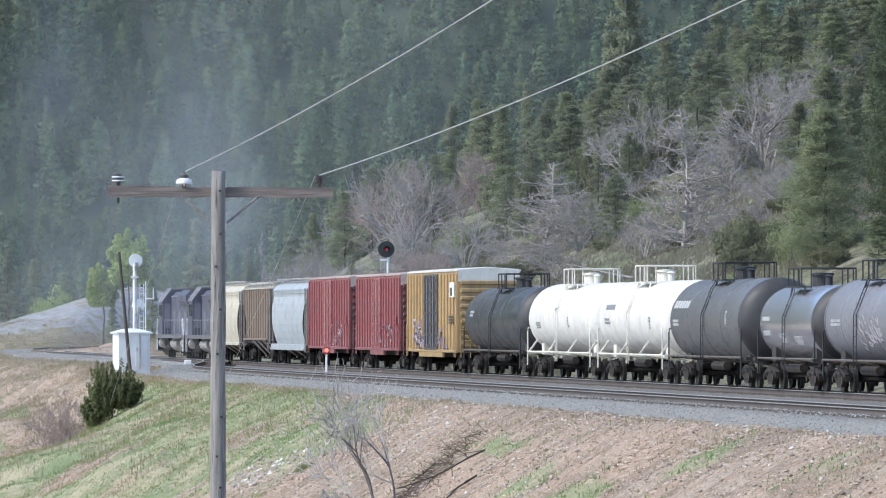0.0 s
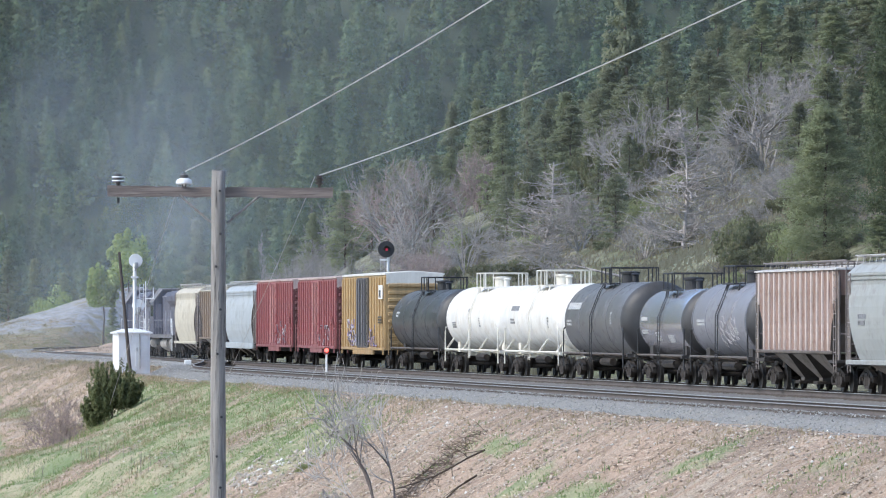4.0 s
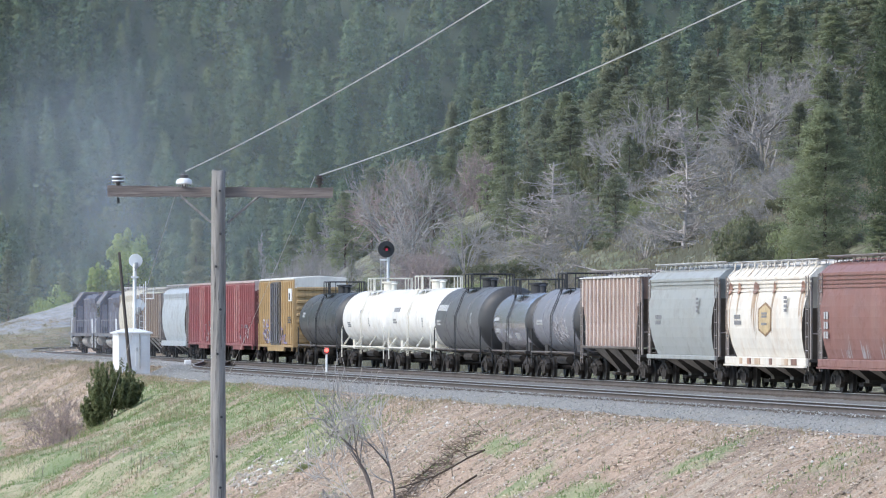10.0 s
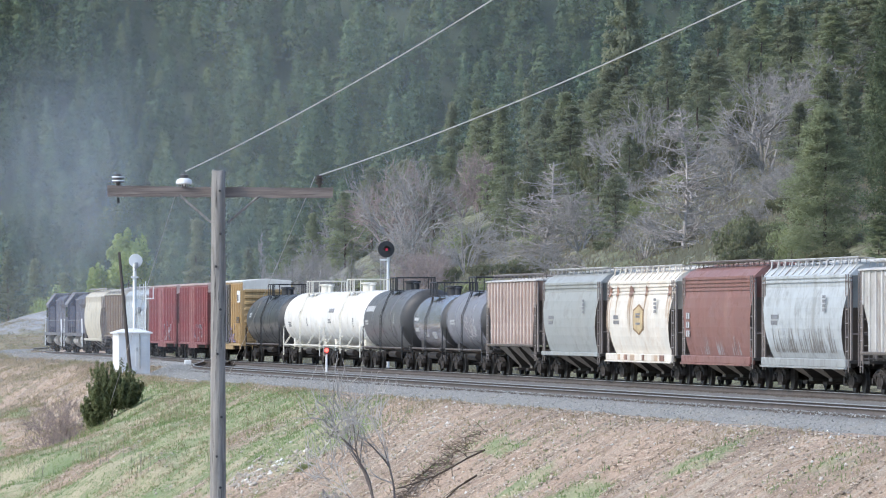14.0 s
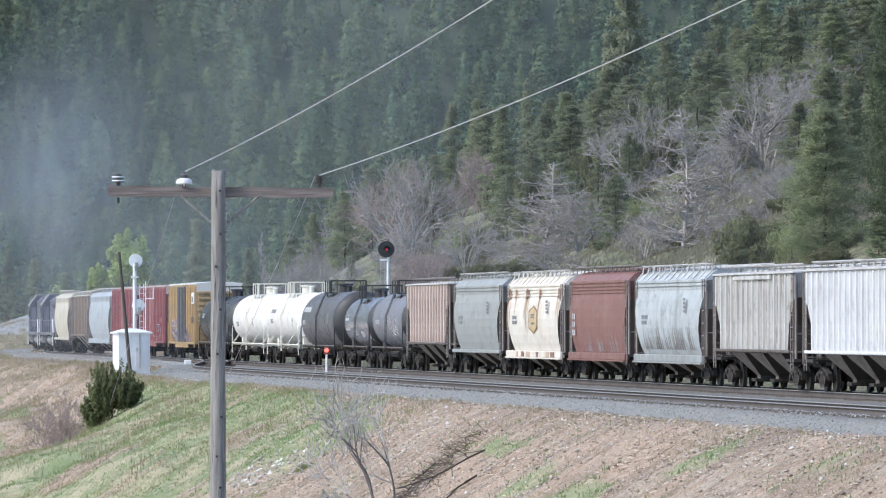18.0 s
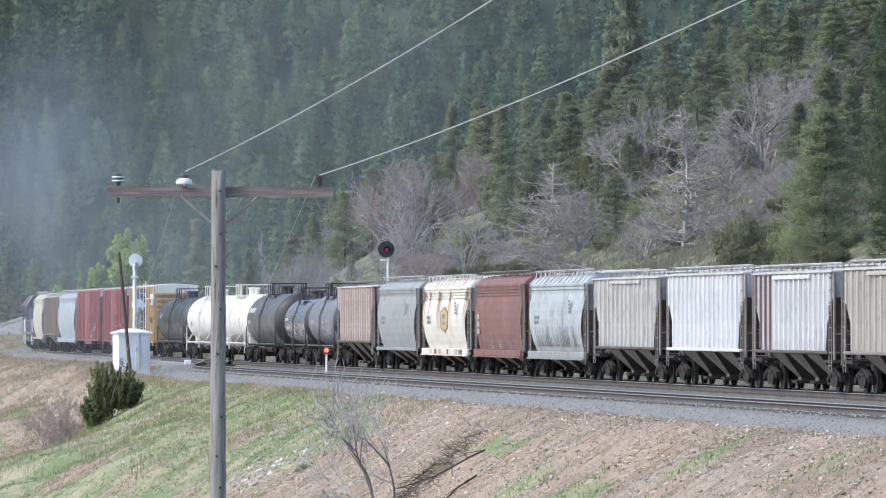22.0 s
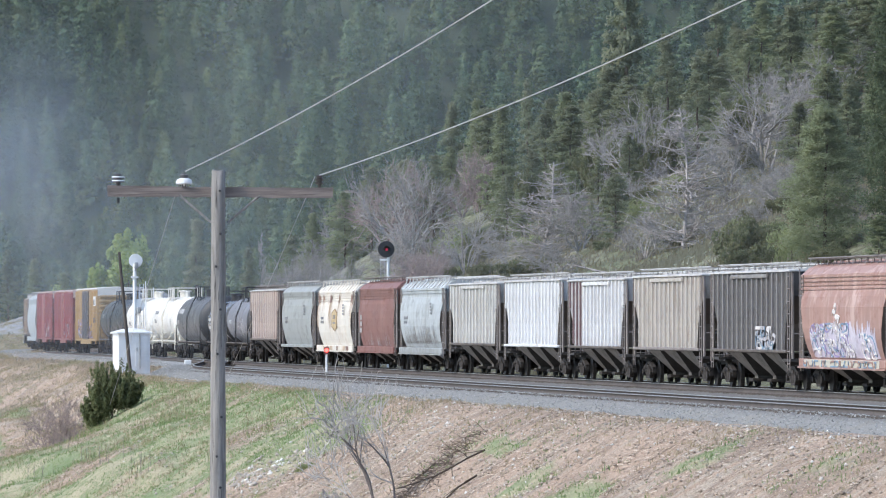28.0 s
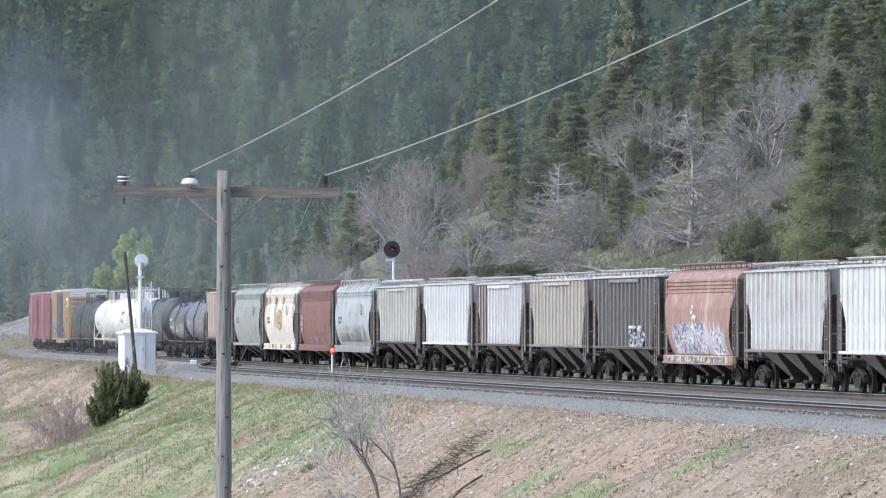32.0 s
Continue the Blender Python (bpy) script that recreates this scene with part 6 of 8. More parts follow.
def bush_mesh(name, seed, mat, n, size, blobs=9, height=1.0, radius=1.0, spiky=False):
    """A leafy crown of uneven lobes, height 1 and radius 1 before scaling."""
    rng = np.random.default_rng(seed)
    cs = []
    for i in range(blobs):
        az, rr = rng.uniform(0, 2 * math.pi), 0.78 * math.sqrt(rng.uniform(0, 1))
        z = rng.uniform(0.12, 0.88) * (1 - 0.45 * rr)
        q = rng.normal(size=(n // blobs, 3))
        q /= np.linalg.norm(q, axis=1)[:, None]
        q *= rng.uniform(0.3, 1, (len(q), 1)) ** 0.4
        cs.append(np.array([rr * math.cos(az), rr * math.sin(az), z]) + q * np.array([0.25, 0.25, 0.17] if not spiky else [0.17, 0.17, 0.15]) * rng.uniform(0.5, 1.5))
    c = np.concatenate(cs)
    c[:, 2] = np.maximum(c[:, 2], 0.02)
    c *= np.array([radius, radius, height])
    o = (c / np.array([radius, radius, height]) - np.array([0, 0, 0.4]))
    o /= np.linalg.norm(o, axis=1)[:, None] + 1e-6
    v, f = clump_quads(c, rng.uniform(0.7, 1.3, len(c)) * size, rng, o, 0.6, o * np.array([0.6, 0.6, 0.2]) + np.array([0, 0, 0.8]) if spiky else None, 0.4 if spiky else 1.0)
    return fast_mesh(name, v, f, mat)


M_PINE = leafy("pine_needles", (0.19, 0.22, 0.142), (0.31, 0.34, 0.215), (0.285, 0.265, 0.18), 0.5)
M_PINE_DARK = leafy("dark_pine_needles", (0.08, 0.108, 0.065), (0.15, 0.18, 0.105), None, 0.4)
M_PINE_LIGHT = leafy("light_pine_needles", (0.22, 0.255, 0.145), (0.36, 0.395, 0.235), None, 0.55)
M_FAR = leafy("far_pine_needles", (0.08, 0.13, 0.075), (0.26, 0.335, 0.195), (0.235, 0.26, 0.125), 0.05)
M_JUNIPER = leafy("juniper_needles", (0.15, 0.165, 0.09), (0.25, 0.25, 0.15), (0.23, 0.19, 0.12))
M_BUSHDARK = leafy("dark_juniper_needles", (0.14, 0.165, 0.085), (0.29, 0.31, 0.17))
M_SPRING = leafy("fresh_spring_leaves", (0.29, 0.38, 0.14), (0.46, 0.52, 0.23))
M_PALELEAF = leafy("grey_green_leaves", (0.25, 0.285, 0.13), (0.40, 0.42, 0.23))
M_REDTWIG = plain("reddish_bare_twigs", (0.38, 0.295, 0.28), 0.9, vary=0.45)
M_GREYTWIG = plain("grey_bare_twigs", (0.39, 0.36, 0.345), 0.9, vary=0.5)
M_BRUSH = plain("grey_brown_brush", (0.28, 0.245, 0.215), 0.9, vary=0.5)
M_SNAG = plain("bleached_dead_wood", (0.46, 0.415, 0.395), 0.9, vary=0.45)
M_BARK = plain("pine_bark", (0.12, 0.095, 0.075), 0.95, vary=0.4)
M_STRAW = leafy("dry_grass_blades", (0.34, 0.28, 0.17), (0.50, 0.43, 0.29))
M_GRASS = leafy("green_grass_blades", (0.17, 0.26, 0.10), (0.31, 0.38, 0.18))

FORMS = {
    "big": [pine_mesh("crown", 8, M_PINE_DARK, 190, 22, 11, 0.115, 0.02, 0.85, 0.40, 0.035, 0.24, 0.010, 0.30)],
    "light": [pine_mesh("crown", 9, M_PINE_LIGHT, 120, 24, 12, 0.125, 0.0, 0.72, 0.45, 0.05, 0.30, 0.020, 0.28)],
    "pine": [pine_mesh("crown", 10 + k, M_PINE, 64, 11, 12, 0.19, 0.05, 0.62 + 0.06 * k, 0.6, 0.06, 0.15, 0.007) for k in range(3)],
    "con": [pine_mesh("crown", 20 + k, M_PINE_LIGHT if k % 3 == 2 else M_PINE, 48 + 4 * k, 10, 12, 0.19, 0.03 + 0.03 * (k % 3), 0.72 + 0.06 * k, 0.58, 0.04 + 0.01 * (k % 4), 0.15, 0.007) for k in range(6)],
    "tier": [conifer_mesh("crown", 28, 120, 60, 0.26, M_PINE, 10, 2.0, bare=0.12, power=0.6, rise=0.015, ragged=0.5, tiers=13)],
    "jun": [bush_mesh("crown", 30 + k, M_JUNIPER, 4200, 0.06, 30) for k in range(3)],
    "lbush": [bush_mesh("crown", 40 + k, M_PALELEAF, 1900, 0.06, 24) for k in range(2)],
    "decid": [bush_mesh("crown", 50 + k, M_SPRING, 1800, 0.065, 26) for k in range(2)],
    "snag": [snag_mesh("dead_tree", 60 + k, M_SNAG, 8.0, 3.1, 120, 12) for k in range(2)],
    "bare": [bare_mesh("bare_tree", 70 + k, M_GREYTWIG, 5, 3, 7, 4) for k in range(3)],
    "rbare": [bare_mesh("bare_tree", 80 + k, M_REDTWIG, 5, 3, 8, 4) for k in range(2)],
}
TRUNK = trunk_mesh("trunk", 9.0, 0.17, M_BARK)
WORDS = {
    "big": ("tall dark green pine with drooping boughs beside the line", "pine_tree"), "light": ("young pine with soft light green needles", "pine_tree"),
    "pine": ("tall dark green pine with a layered crown", "pine_tree"), "con": ("green conifer on the wooded hillside", "conifer"), "tier": ("old pine with flat brownish-green tiers of boughs", "pine_tree"),
    "jun": ("low olive-green juniper bush on the slope", "juniper_bush"), "lbush": ("pale grey-green leafing bush", "leafy_bush"),
    "decid": ("small tree in bright yellow-green spring leaf", "young_tree"), "snag": ("dead bleached grey conifer with bare boughs", "dead_tree"),
    "bare": ("leafless grey deciduous tree with tangled branches", "bare_tree"), "rbare": ("leafless reddish-grey tree with dense twigs", "bare_tree"),
}
_rng = random.Random(5)
CONIFERS = ("big", "light", "pine", "con", "tier")


def plant(kind, x, y, h, r, z=None):
    z = float(ground_z(*to_track(np.array([x]), np.array([y])))[0]) if z is None else z
    lab, nm = WORDS[kind]
    me = FORMS[kind][_rng.randrange(len(FORMS[kind]))]
    m = pose(x, y, z - 0.05, 0, 0, _rng.uniform(0, 360))
    if kind in ("snag", "bare", "rbare"):
        h0, r0 = (8.0, 2.6) if kind == "snag" else (5.0, 3.0)
        ob = new(nm, me)
        ob.matrix_basis = m @ Matrix.Diagonal((r / r0, r / r0, h / h0, 1))
        tagged(ob, lab, "dead tree" if kind == "snag" else "bare tree")
        return
    h0, r0 = (10.0, 2.0) if kind in CONIFERS else (1.0, 1.0)
    ob = new(nm)
    ob.matrix_basis = m
    tagged(ob, lab, "tree" if kind in CONIFERS or kind == "decid" else "bush")
    linked("crown", me, ob, "", Matrix.Diagonal((r / r0, r / r0, h / h0, 1)))
    linked("trunk", TRUNK, ob, "", Matrix.Diagonal((h / 10, h / 10, h / 10 * (1.0 if kind in CONIFERS else 0.5), 1)))


PLANTED = {
    'big': ((23.6, 388.2, 18.0, 3.1),),
    'light': ((20.3, 401.2, 7.9, 3.2),),
    'tier': ((18.0, 740.0, 23.0, 3.3),),
    'con': ((-20.6, 610.0, 6.2, 1.5), (-19.3, 622.0, 5.4, 1.4), (19.1, 566.2, 8.3, 1.59), (0.9, 740.0, 14.6, 1.94), (5.0, 635.2, 10.7, 2.02), (11.9, 740.0, 11.8, 1.94), (8.3, 740.0, 13.6, 1.66), (23.2, 574.0, 8.4, 1.72), (26.4, 572.8, 8.4, 1.82), (18.1, 611.0, 9.6, 1.83), (26.9, 740.0, 16.0, 2.07), (13.1, 656.2, 6.6, 1.84), (9.0, 666.5, 7.0, 1.99), (3.4, 740.0, 14.0, 1.94), (24.0, 447.8, 6.0, 1.51), (9.1, 529.2, 4.7, 1.38), (-0.7, 656.5, 4.4, 1.47), (-46.6, 862.0, 9.2, 1.7), (-49.6, 862.0, 10.4, 1.8), (-43.4, 866.0, 7.6, 1.5)),
    'jun': ((11.7, 512.5, 4.8, 1.63), (16.6, 420.8, 3.2, 2.04), (-23.4, 720.0, 12.6, 2.56), (-18.5, 720.0, 8.9, 1.88), (5.6, 515.2, 1.5, 2.12), (22.1, 383.2, 2.6, 1.29), (20.2, 393.2, 1.5, 1.32), (-42.6, 872.0, 5.9, 1.9), (-27.7, 720.0, 7.1, 1.35), (-31.7, 725.0, 4.6, 1.15)),
    'lbush': ((18.7, 405.2, 2.5, 1.36), (0.7, 599.2, 3.7, 2.24)),
    'snag': ((15.5, 487.5, 9.2, 3.7), (6.8, 520.8, 6.9, 3.6), (-17.3, 720.0, 10.2, 0.81)),
    'bare': ((-3.2, 645.0, 8.6, 4.4), (14.9, 575.0, 7.1, 3.87), (22.0, 520.5, 7.0, 3.7), (9.3, 516.8, 4.6, 2.12), (19.6, 518.2, 4.6, 2.52), (-9.3, 740.0, 10.4, 3.04), (4.4, 531.0, 2.4, 1.79), (26.4, 537.5, 6.4, 3.01), (13.4, 606.2, 5.4, 2.72), (-12.4, 740.0, 9.2, 2.21)),
    'rbare': ((-4.6, 655.0, 8.9, 4.65), (-1.4, 647.5, 7.3, 2.66), (3.1, 670.2, 5.8, 2.25)),
    'decid': ((-44.1, 858.0, 5.8, 2.6), (-38.6, 866.0, 4.9, 2.1)),
}
for kind, spots in PLANTED.items():
    for x, y, h, r in spots:
        if kind == "jun" and h > 1.7 * r:
            plant("con", x, y, h, r * 1.35)
        else:
            plant(kind, x, y, h, r * (1.7 if kind == "con" else 1.1))


def fill_hill():
    """More trees and brush over the near hill, thicker towards its crest."""
    rng = np.random.default_rng(77)
    def spot(lo, hi):
        while True:
            y = rng.uniform(lo, hi)
            u = rng.uniform(-0.026, 0.078)
            a, e = to_track(u * y, y)
            if e - np.interp(a, TA[TS > -330], TE[TS > -330]) > 16 and not (abs(u - 0.029) < 0.008 and y < 490):
                return u, y
    for _ in range(240):                      # conifers: along the crest and on the near shoulder
        u, y = spot(430, 790)
        if (y < 610 and u < 0.047) or (u < 0.006 and y < 690 and rng.uniform() < 0.8):
            continue
        h = rng.uniform(4.0, 9.0) * (1.0 if y > 560 else 0.75)
        plant("con" if rng.uniform() < 0.8 else "pine", u * y, y, h, h * rng.uniform(0.36, 0.56))
    for _ in range(110):                      # young conifers and olive brush on the open slope
        u, y = spot(500, 640)
        if abs(u - 0.0318) < 0.006 or abs(u - 0.013) < 0.006:
            y = rng.uniform(560, 640)
        h = rng.uniform(2.2, 5.2)
        if u < 0.008:
            h = rng.uniform(1.3, 2.4)
        plant("con" if rng.uniform() < (0.6 if u > 0.008 else 0.25) else "jun", u * y, y, h, h * rng.uniform(0.30, 0.5))
    for _ in range(120):                      # leafless trees between them
        u, y = spot(430, 760)
        k = rng.uniform(0.55, 1.25)
        if -0.012 < u < 0.02 and y < 660 and rng.uniform() < 0.6:
            continue
        plant("rbare" if u < 0.004 and rng.uniform() < 0.5 else "bare", u * y, y, 3.2 * k, 2.2 * k * rng.uniform(0.8, 1.2))
    for x, y, h, r in ((-9.5, 588, 5.4, 3.2), (-2.0, 570, 6.2, 3.6), (1.8, 560, 5.2, 2.6), (-12.0, 640, 6.0, 3.2)):
        plant("bare", x, y, h, r)             # spreading leafless trees on the open slope
    for x, y, ln, w in ((-10.6, 560, 4.2, 20), (-8.0, 552, 3.4, 160), (-7.0, 566, 5.0, 12), (-4.2, 548, 3.8, 172), (-11.5, 580, 4.0, 30), (6.0, 500, 4.4, 15), (12.0, 470, 4.0, 165)):
        st = Sticks()
        g = np.random.default_rng(int(y))
        z = float(ground_z(*to_track(np.array([x]), np.array([y])))[0])
        b, d = bend_line(g, (x, y, z + 0.25), (math.cos(radians(w)), 0.15 * math.sin(radians(w)), 0.10), ln, 6, 0.04)
        st.add(b, 0.13, 0.05)
        for k in range(7):
            t, _e = bend_line(g, b[1 + k % 5], d + g.normal(0, 0.7, 3) + np.array([0, 0, 0.4]), g.uniform(0.5, 1.3), 4, 0.2)
            st.add(t, 0.03, 0.01)
        ob = new("fallen_log", st.mesh("fallen_log", M_SNAG))
        tagged(ob, "bleached fallen log with broken boughs on the hillside", "log")
    for _ in range(170):                      # low junipers and brush
        u, y = spot(405, 700)
        k = rng.uniform(0.5, 1.3)
        plant("jun" if rng.uniform() < 0.7 else "lbush", u * y, y, 1.3 * k, 1.35 * k)
    # dead brush, weeds and rank grass over the whole slope
    base = []
    for k in range(4):
        st, r2 = Sticks(), np.random.default_rng(700 + k)
        for _ in range(46):
            az = r2.uniform(0, 2 * math.pi)
            b, _e = bend_line(r2, (r2.normal(0, 0.2), r2.normal(0, 0.2), -0.05), (math.cos(az), math.sin(az), r2.uniform(0.3, 1.6)), r2.uniform(0.4, 1.2), 4, 0.25)
            st.add(b, 0.018, 0.007)
        base.append((np.concatenate(st.v), np.concatenate(st.f)))
    V, Fq, n = [], [], 0
    G = []
    for _ in range(400):
        u, y = spot(400, 640)
        x = u * y
        z = float(ground_z(*to_track(np.array([x]), np.array([y])))[0])
        v, f = base[int(rng.integers(4))]
        w = rng.uniform(0, 6.28)
        k = rng.uniform(0.6, 1.7)
        V.append(np.stack([x + k * (v[:, 0] * math.cos(w) - v[:, 1] * math.sin(w)), y + k * (v[:, 0] * math.sin(w) + v[:, 1] * math.cos(w)), z + k * v[:, 2]], -1))
        Fq.append(f + n)
        n += len(v)
    ob = new("dead_brush", fast_mesh("dead_brush", np.concatenate(V), np.concatenate(Fq), M_BRUSH))
    tagged(ob, "grey dead brush scattered over the hillside", "brush", kind="stuff")
    y = rng.uniform(400, 620, 30000)
    x = rng.uniform(-0.02, 0.076, 30000) * y
    a, e = to_track(x, y)
    m = e - np.interp(a, TA[TS > -330], TE[TS > -330]) > 9.5
    x, y, a, e = x[m], y[m], a[m], e[m]
    z = ground_z(a, e)
    h = rng.uniform(0.15, 0.5, len(x)) * (1 + 0.6 * vnoise(x / 4, y / 6, 61))
    w = rng.uniform(0.05, 0.13, len(x))
    ln = rng.normal(0, 0.12, len(x))
    v = np.stack([np.stack([x - w, y, z - 0.05], -1), np.stack([x + w, y + 0.03, z - 0.05], -1), np.stack([x + ln, y - 0.05, z + h], -1)], 1).reshape(-1, 3)
    ob = new("hill_grass", fast_mesh("hill_grass", v, np.arange(len(v)).reshape(-1, 3), M_STRAW))
    tagged(ob, "rank dry grass between the brush on the hillside", "grass", kind="stuff")


fill_hill()


def far_forest():
    """The wooded mountain behind: pines by the thousand, one mesh."""
    rng = np.random.default_rng(9)
    base = []
    for k in range(8):
        r2 = np.random.default_rng(900 + k)
        c, w = bough_points(r2, 84, 4, 3, 0.02, 0.74 + 0.05 * k, 0.42, 0.02, 0.16, 0.005)
        c = c * np.array([4.7, 4.7, 12.8])
        w /= np.linalg.norm(w, axis=1)[:, None]
        v, f = clump_quads(c, r2.uniform(0.6, 1.4, len(c)) * 0.78, r2, outward(c, 0.6), 0.30, w, 0.62)
        base.append(v.reshape(-1, 4, 3)[:, :3].reshape(-1, 3))
    gx, gy = np.meshgrid(np.arange(-140, 146, 6.2), np.arange(1552, 1775, 6.5))
    gx = gx + 3.1 * (np.arange(len(gx)) % 2)[:, None]
    x = gx.ravel() + rng.uniform(-3.0, 3.0, gx.size)
    y = gy.ravel() + rng.uniform(-5.0, 5.0, gx.size)
    z = ground_z(*to_track(x, y))
    stand = 0.5 + 0.5 * vnoise(x / 22, y / 30, 41)
    V, tone = [], []
    for i in range(len(x)):
        tone.append(min(1.0, max(0.0, rng.uniform(0, 0.95) + 0.3 * (stand[i] - 0.5))))
        b = base[int(rng.integers(8))]
        w = rng.uniform(0, 2 * math.pi)
        c, s = math.cos(w), math.sin(w)
        sh = rng.uniform(0.65, 1.3)
        sr = sh * rng.uniform(0.75, 1.1)
        V.append(np.stack([x[i] + (b[:, 0] * c - b[:, 1] * s) * sr, y[i] + (b[:, 0] * s + b[:, 1] * c) * sr, z[i] - 0.6 + b[:, 2] * sh], -1))
    V = np.concatenate(V)
    me = fast_mesh("forest", V, np.arange(len(V)).reshape(-1, 3), M_FAR)
    at = me.attributes.new("tone", "FLOAT", "POINT")
    at.data.foreach_set("value", np.repeat(np.array(tone, np.float32), len(V) // len(tone)))
    ob = new("forest", me)
    tagged(ob, "dense blue-green pine forest covering the mountain side", "forest", kind="stuff")


far_forest()


M_LITTER = pebbles("flattened_straw", (0.27, 0.195, 0.14), (0.58, 0.445, 0.335), (0.68, 0.57, 0.46))
M_SCRUB = leafy("brown_scrub", (0.36, 0.285, 0.215), (0.60, 0.50, 0.385), (0.33, 0.32, 0.17))


def grass_and_stones():
    rng = np.random.default_rng(31)

    def blades(n, keep, h, mat, name, lab):
        a = rng.uniform(-190, 215, n)
        d = 10.7 - 5.0 * step01(a, -30, -62) + 15 * rng.uniform(0, 1, n) ** 1.3
        m = keep(a, d)
        a, d = a[m], d[m]
        z = ground_z(a, -d)
        k = 5
        az = rng.uniform(0, 2 * math.pi, (len(a), k))
        lush = 0.7 + 0.6 * np.clip(0.5 + vnoise(a / 9, d / 2, 62) * 0.4 + vnoise(a / 20, d / 3, 63) * 0.5, 0, 1.3)
        hh = h * rng.uniform(0.4, 1.3, (len(a), k)) * lush[:, None]
        lean = rng.uniform(0.3, 1.1, (len(a), k)) * hh
        w = 0.010 + 0.012 * rng.uniform(size=(len(a), k))
        ox, oy = rng.normal(0, 0.16, (len(a), k)), rng.normal(0, 0.16, (len(a), k))
        bx, by = a[:, None] + ox, -d[:, None] + oy
        zz = np.repeat(z[:, None], k, 1) - 0.03
        p0 = np.stack([bx - w * np.sin(az), by + w * np.cos(az), zz], -1)
        p1 = np.stack([bx + w * np.sin(az), by - w * np.cos(az), zz], -1)
        p2 = np.stack([bx + lean * np.cos(az), by + lean * np.sin(az), zz + hh], -1)
        v = np.stack([p0, p1, p2], 2).reshape(-1, 3)
        ob = new(name, fast_mesh(name, v, np.arange(len(v)).reshape(-1, 3), mat))
        ob.matrix_basis = ROOT
        tagged(ob, lab, "grass", kind="stuff")
    blades(75000, lambda a, d: grass_cover(a, -d) + rng.uniform(-0.35, 0.35, len(a)) > 0.45, 0.11, M_GRASS, "green_grass", "short fresh green grass tufts on the bank")
    blades(75000, lambda a, d: (grass_cover(a, -d) < 0.9) & (rng.uniform(size=len(a)) < 0.2 + 0.6 * (a < 70)), 0.12, M_STRAW, "dry_grass", "dry straw-coloured grass tufts on the bank")
    blades(16000, lambda a, d: (a < 120) & (vnoise(a / 7, d / 2.2, 57) + 0.4 * vnoise(a / 2, d / 0.9, 58) > 0.25), 0.24, M_STRAW, "straw_tussocks", "pale dry tussocks standing on the green bank")
    # stones on the bank
    base = np.array([(1, 0, 0), (-1, 0, 0), (0, 1, 0), (0, -1, 0), (0, 0, 1), (0, 0, -1)], float)
    tri = np.array([(0, 2, 4), (2, 1, 4), (1, 3, 4), (3, 0, 4), (2, 0, 5), (1, 2, 5), (3, 1, 5), (0, 3, 5)])
    n = 5000
    a = rng.uniform(85, 215, n)
    d = 10.5 + 12.7 * rng.uniform(0, 1, n) ** 1.2
    size = 0.02 + 0.07 * rng.uniform(0, 1, n) ** 3
    # two runs of white rubble down the slope, and some along the edge of the bed
    for a0, d0, a1, d1, wa, wd, k, big in ((102, 17.3, 105.5, 14.4, 2.6, 0.40, 330, 0.15), (100.5, 17.6, 103, 16.2, 2.0, 0.34, 210, 0.19), (131, 14.3, 127, 12.2, 2.2, 0.24, 300, 0.08), (122, 13.2, 150, 12.0, 6, 0.35, 260, 0.06),
                                           (5, 10.6, 75, 10.8, 3.0, 0.22, 420, 0.07), (70, 17.6, 76, 16.8, 3.0, 0.3, 40, 0.10), (45, 15.8, 60, 18.4, 6.0, 0.8, 40, 0.10)):
        t = rng.uniform(0, 1, k)
        a = np.concatenate([a, a0 + (a1 - a0) * t + rng.normal(0, wa, k)])
        d = np.concatenate([d, d0 + (d1 - d0) * t + rng.normal(0, wd, k)])
        size = np.concatenate([size, 0.02 + big * 0.85 * rng.uniform(0, 1, k) ** 3.0])
    n = len(a)
    z = ground_z(a, -d)
    q = base[None] * size[:, None, None] * rng.uniform(0.35, 1.5, (n, 6, 1)) * np.array([1.2, 1, 0.75]) + np.stack([a, -d, z + size * 0.15], -1)[:, None]
    ob = new("bank_stones", fast_mesh("bank_stones", q.reshape(-1, 3), (tri[None] + 6 * np.arange(n)[:, None, None]).reshape(-1, 3), M_ROCK))
    ob.matrix_basis = ROOT
    tagged(ob, "pale broken stones strewn down the bank", "stones", kind="stuff")
    # clods and pebbles that roughen the bare soil
    n = 42000
    a = rng.uniform(40, 215, n)
    d = 10.6 + 10.6 * rng.uniform(0, 1, n) ** 1.1
    a, d = a + 3.0 * vnoise(a / 3, d / 1.5, 68), d
    keep = (grass_cover(a, -d) < 0.55) & (vnoise(a / 4 + d * 0.3, d / 3, 69) + rng.uniform(-0.7, 0.7, n) > -0.35)
    a, d = a[keep], d[keep]
    n = len(a)
    size = 0.016 + 0.055 * rng.uniform(0, 1, n) ** 2.5
    z = ground_z(a, -d)
    q = base[None] * size[:, None, None] * rng.uniform(0.4, 1.5, (n, 6, 1)) * np.array([1.6, 1, 0.6]) + np.stack([a, -d, z + size * 0.2], -1)[:, None]
    ob = new("soil_clods", fast_mesh("soil_clods", q.reshape(-1, 3), (tri[None] + 6 * np.arange(n)[:, None, None]).reshape(-1, 3), M_CLOD))
    ob.matrix_basis = ROOT
    tagged(ob, "loose tan clods and pebbles on the bare bank", "stones", kind="stuff")
    # last year's straw, washed flat down the slope
    n = 90000
    a = rng.uniform(25, 216, n)
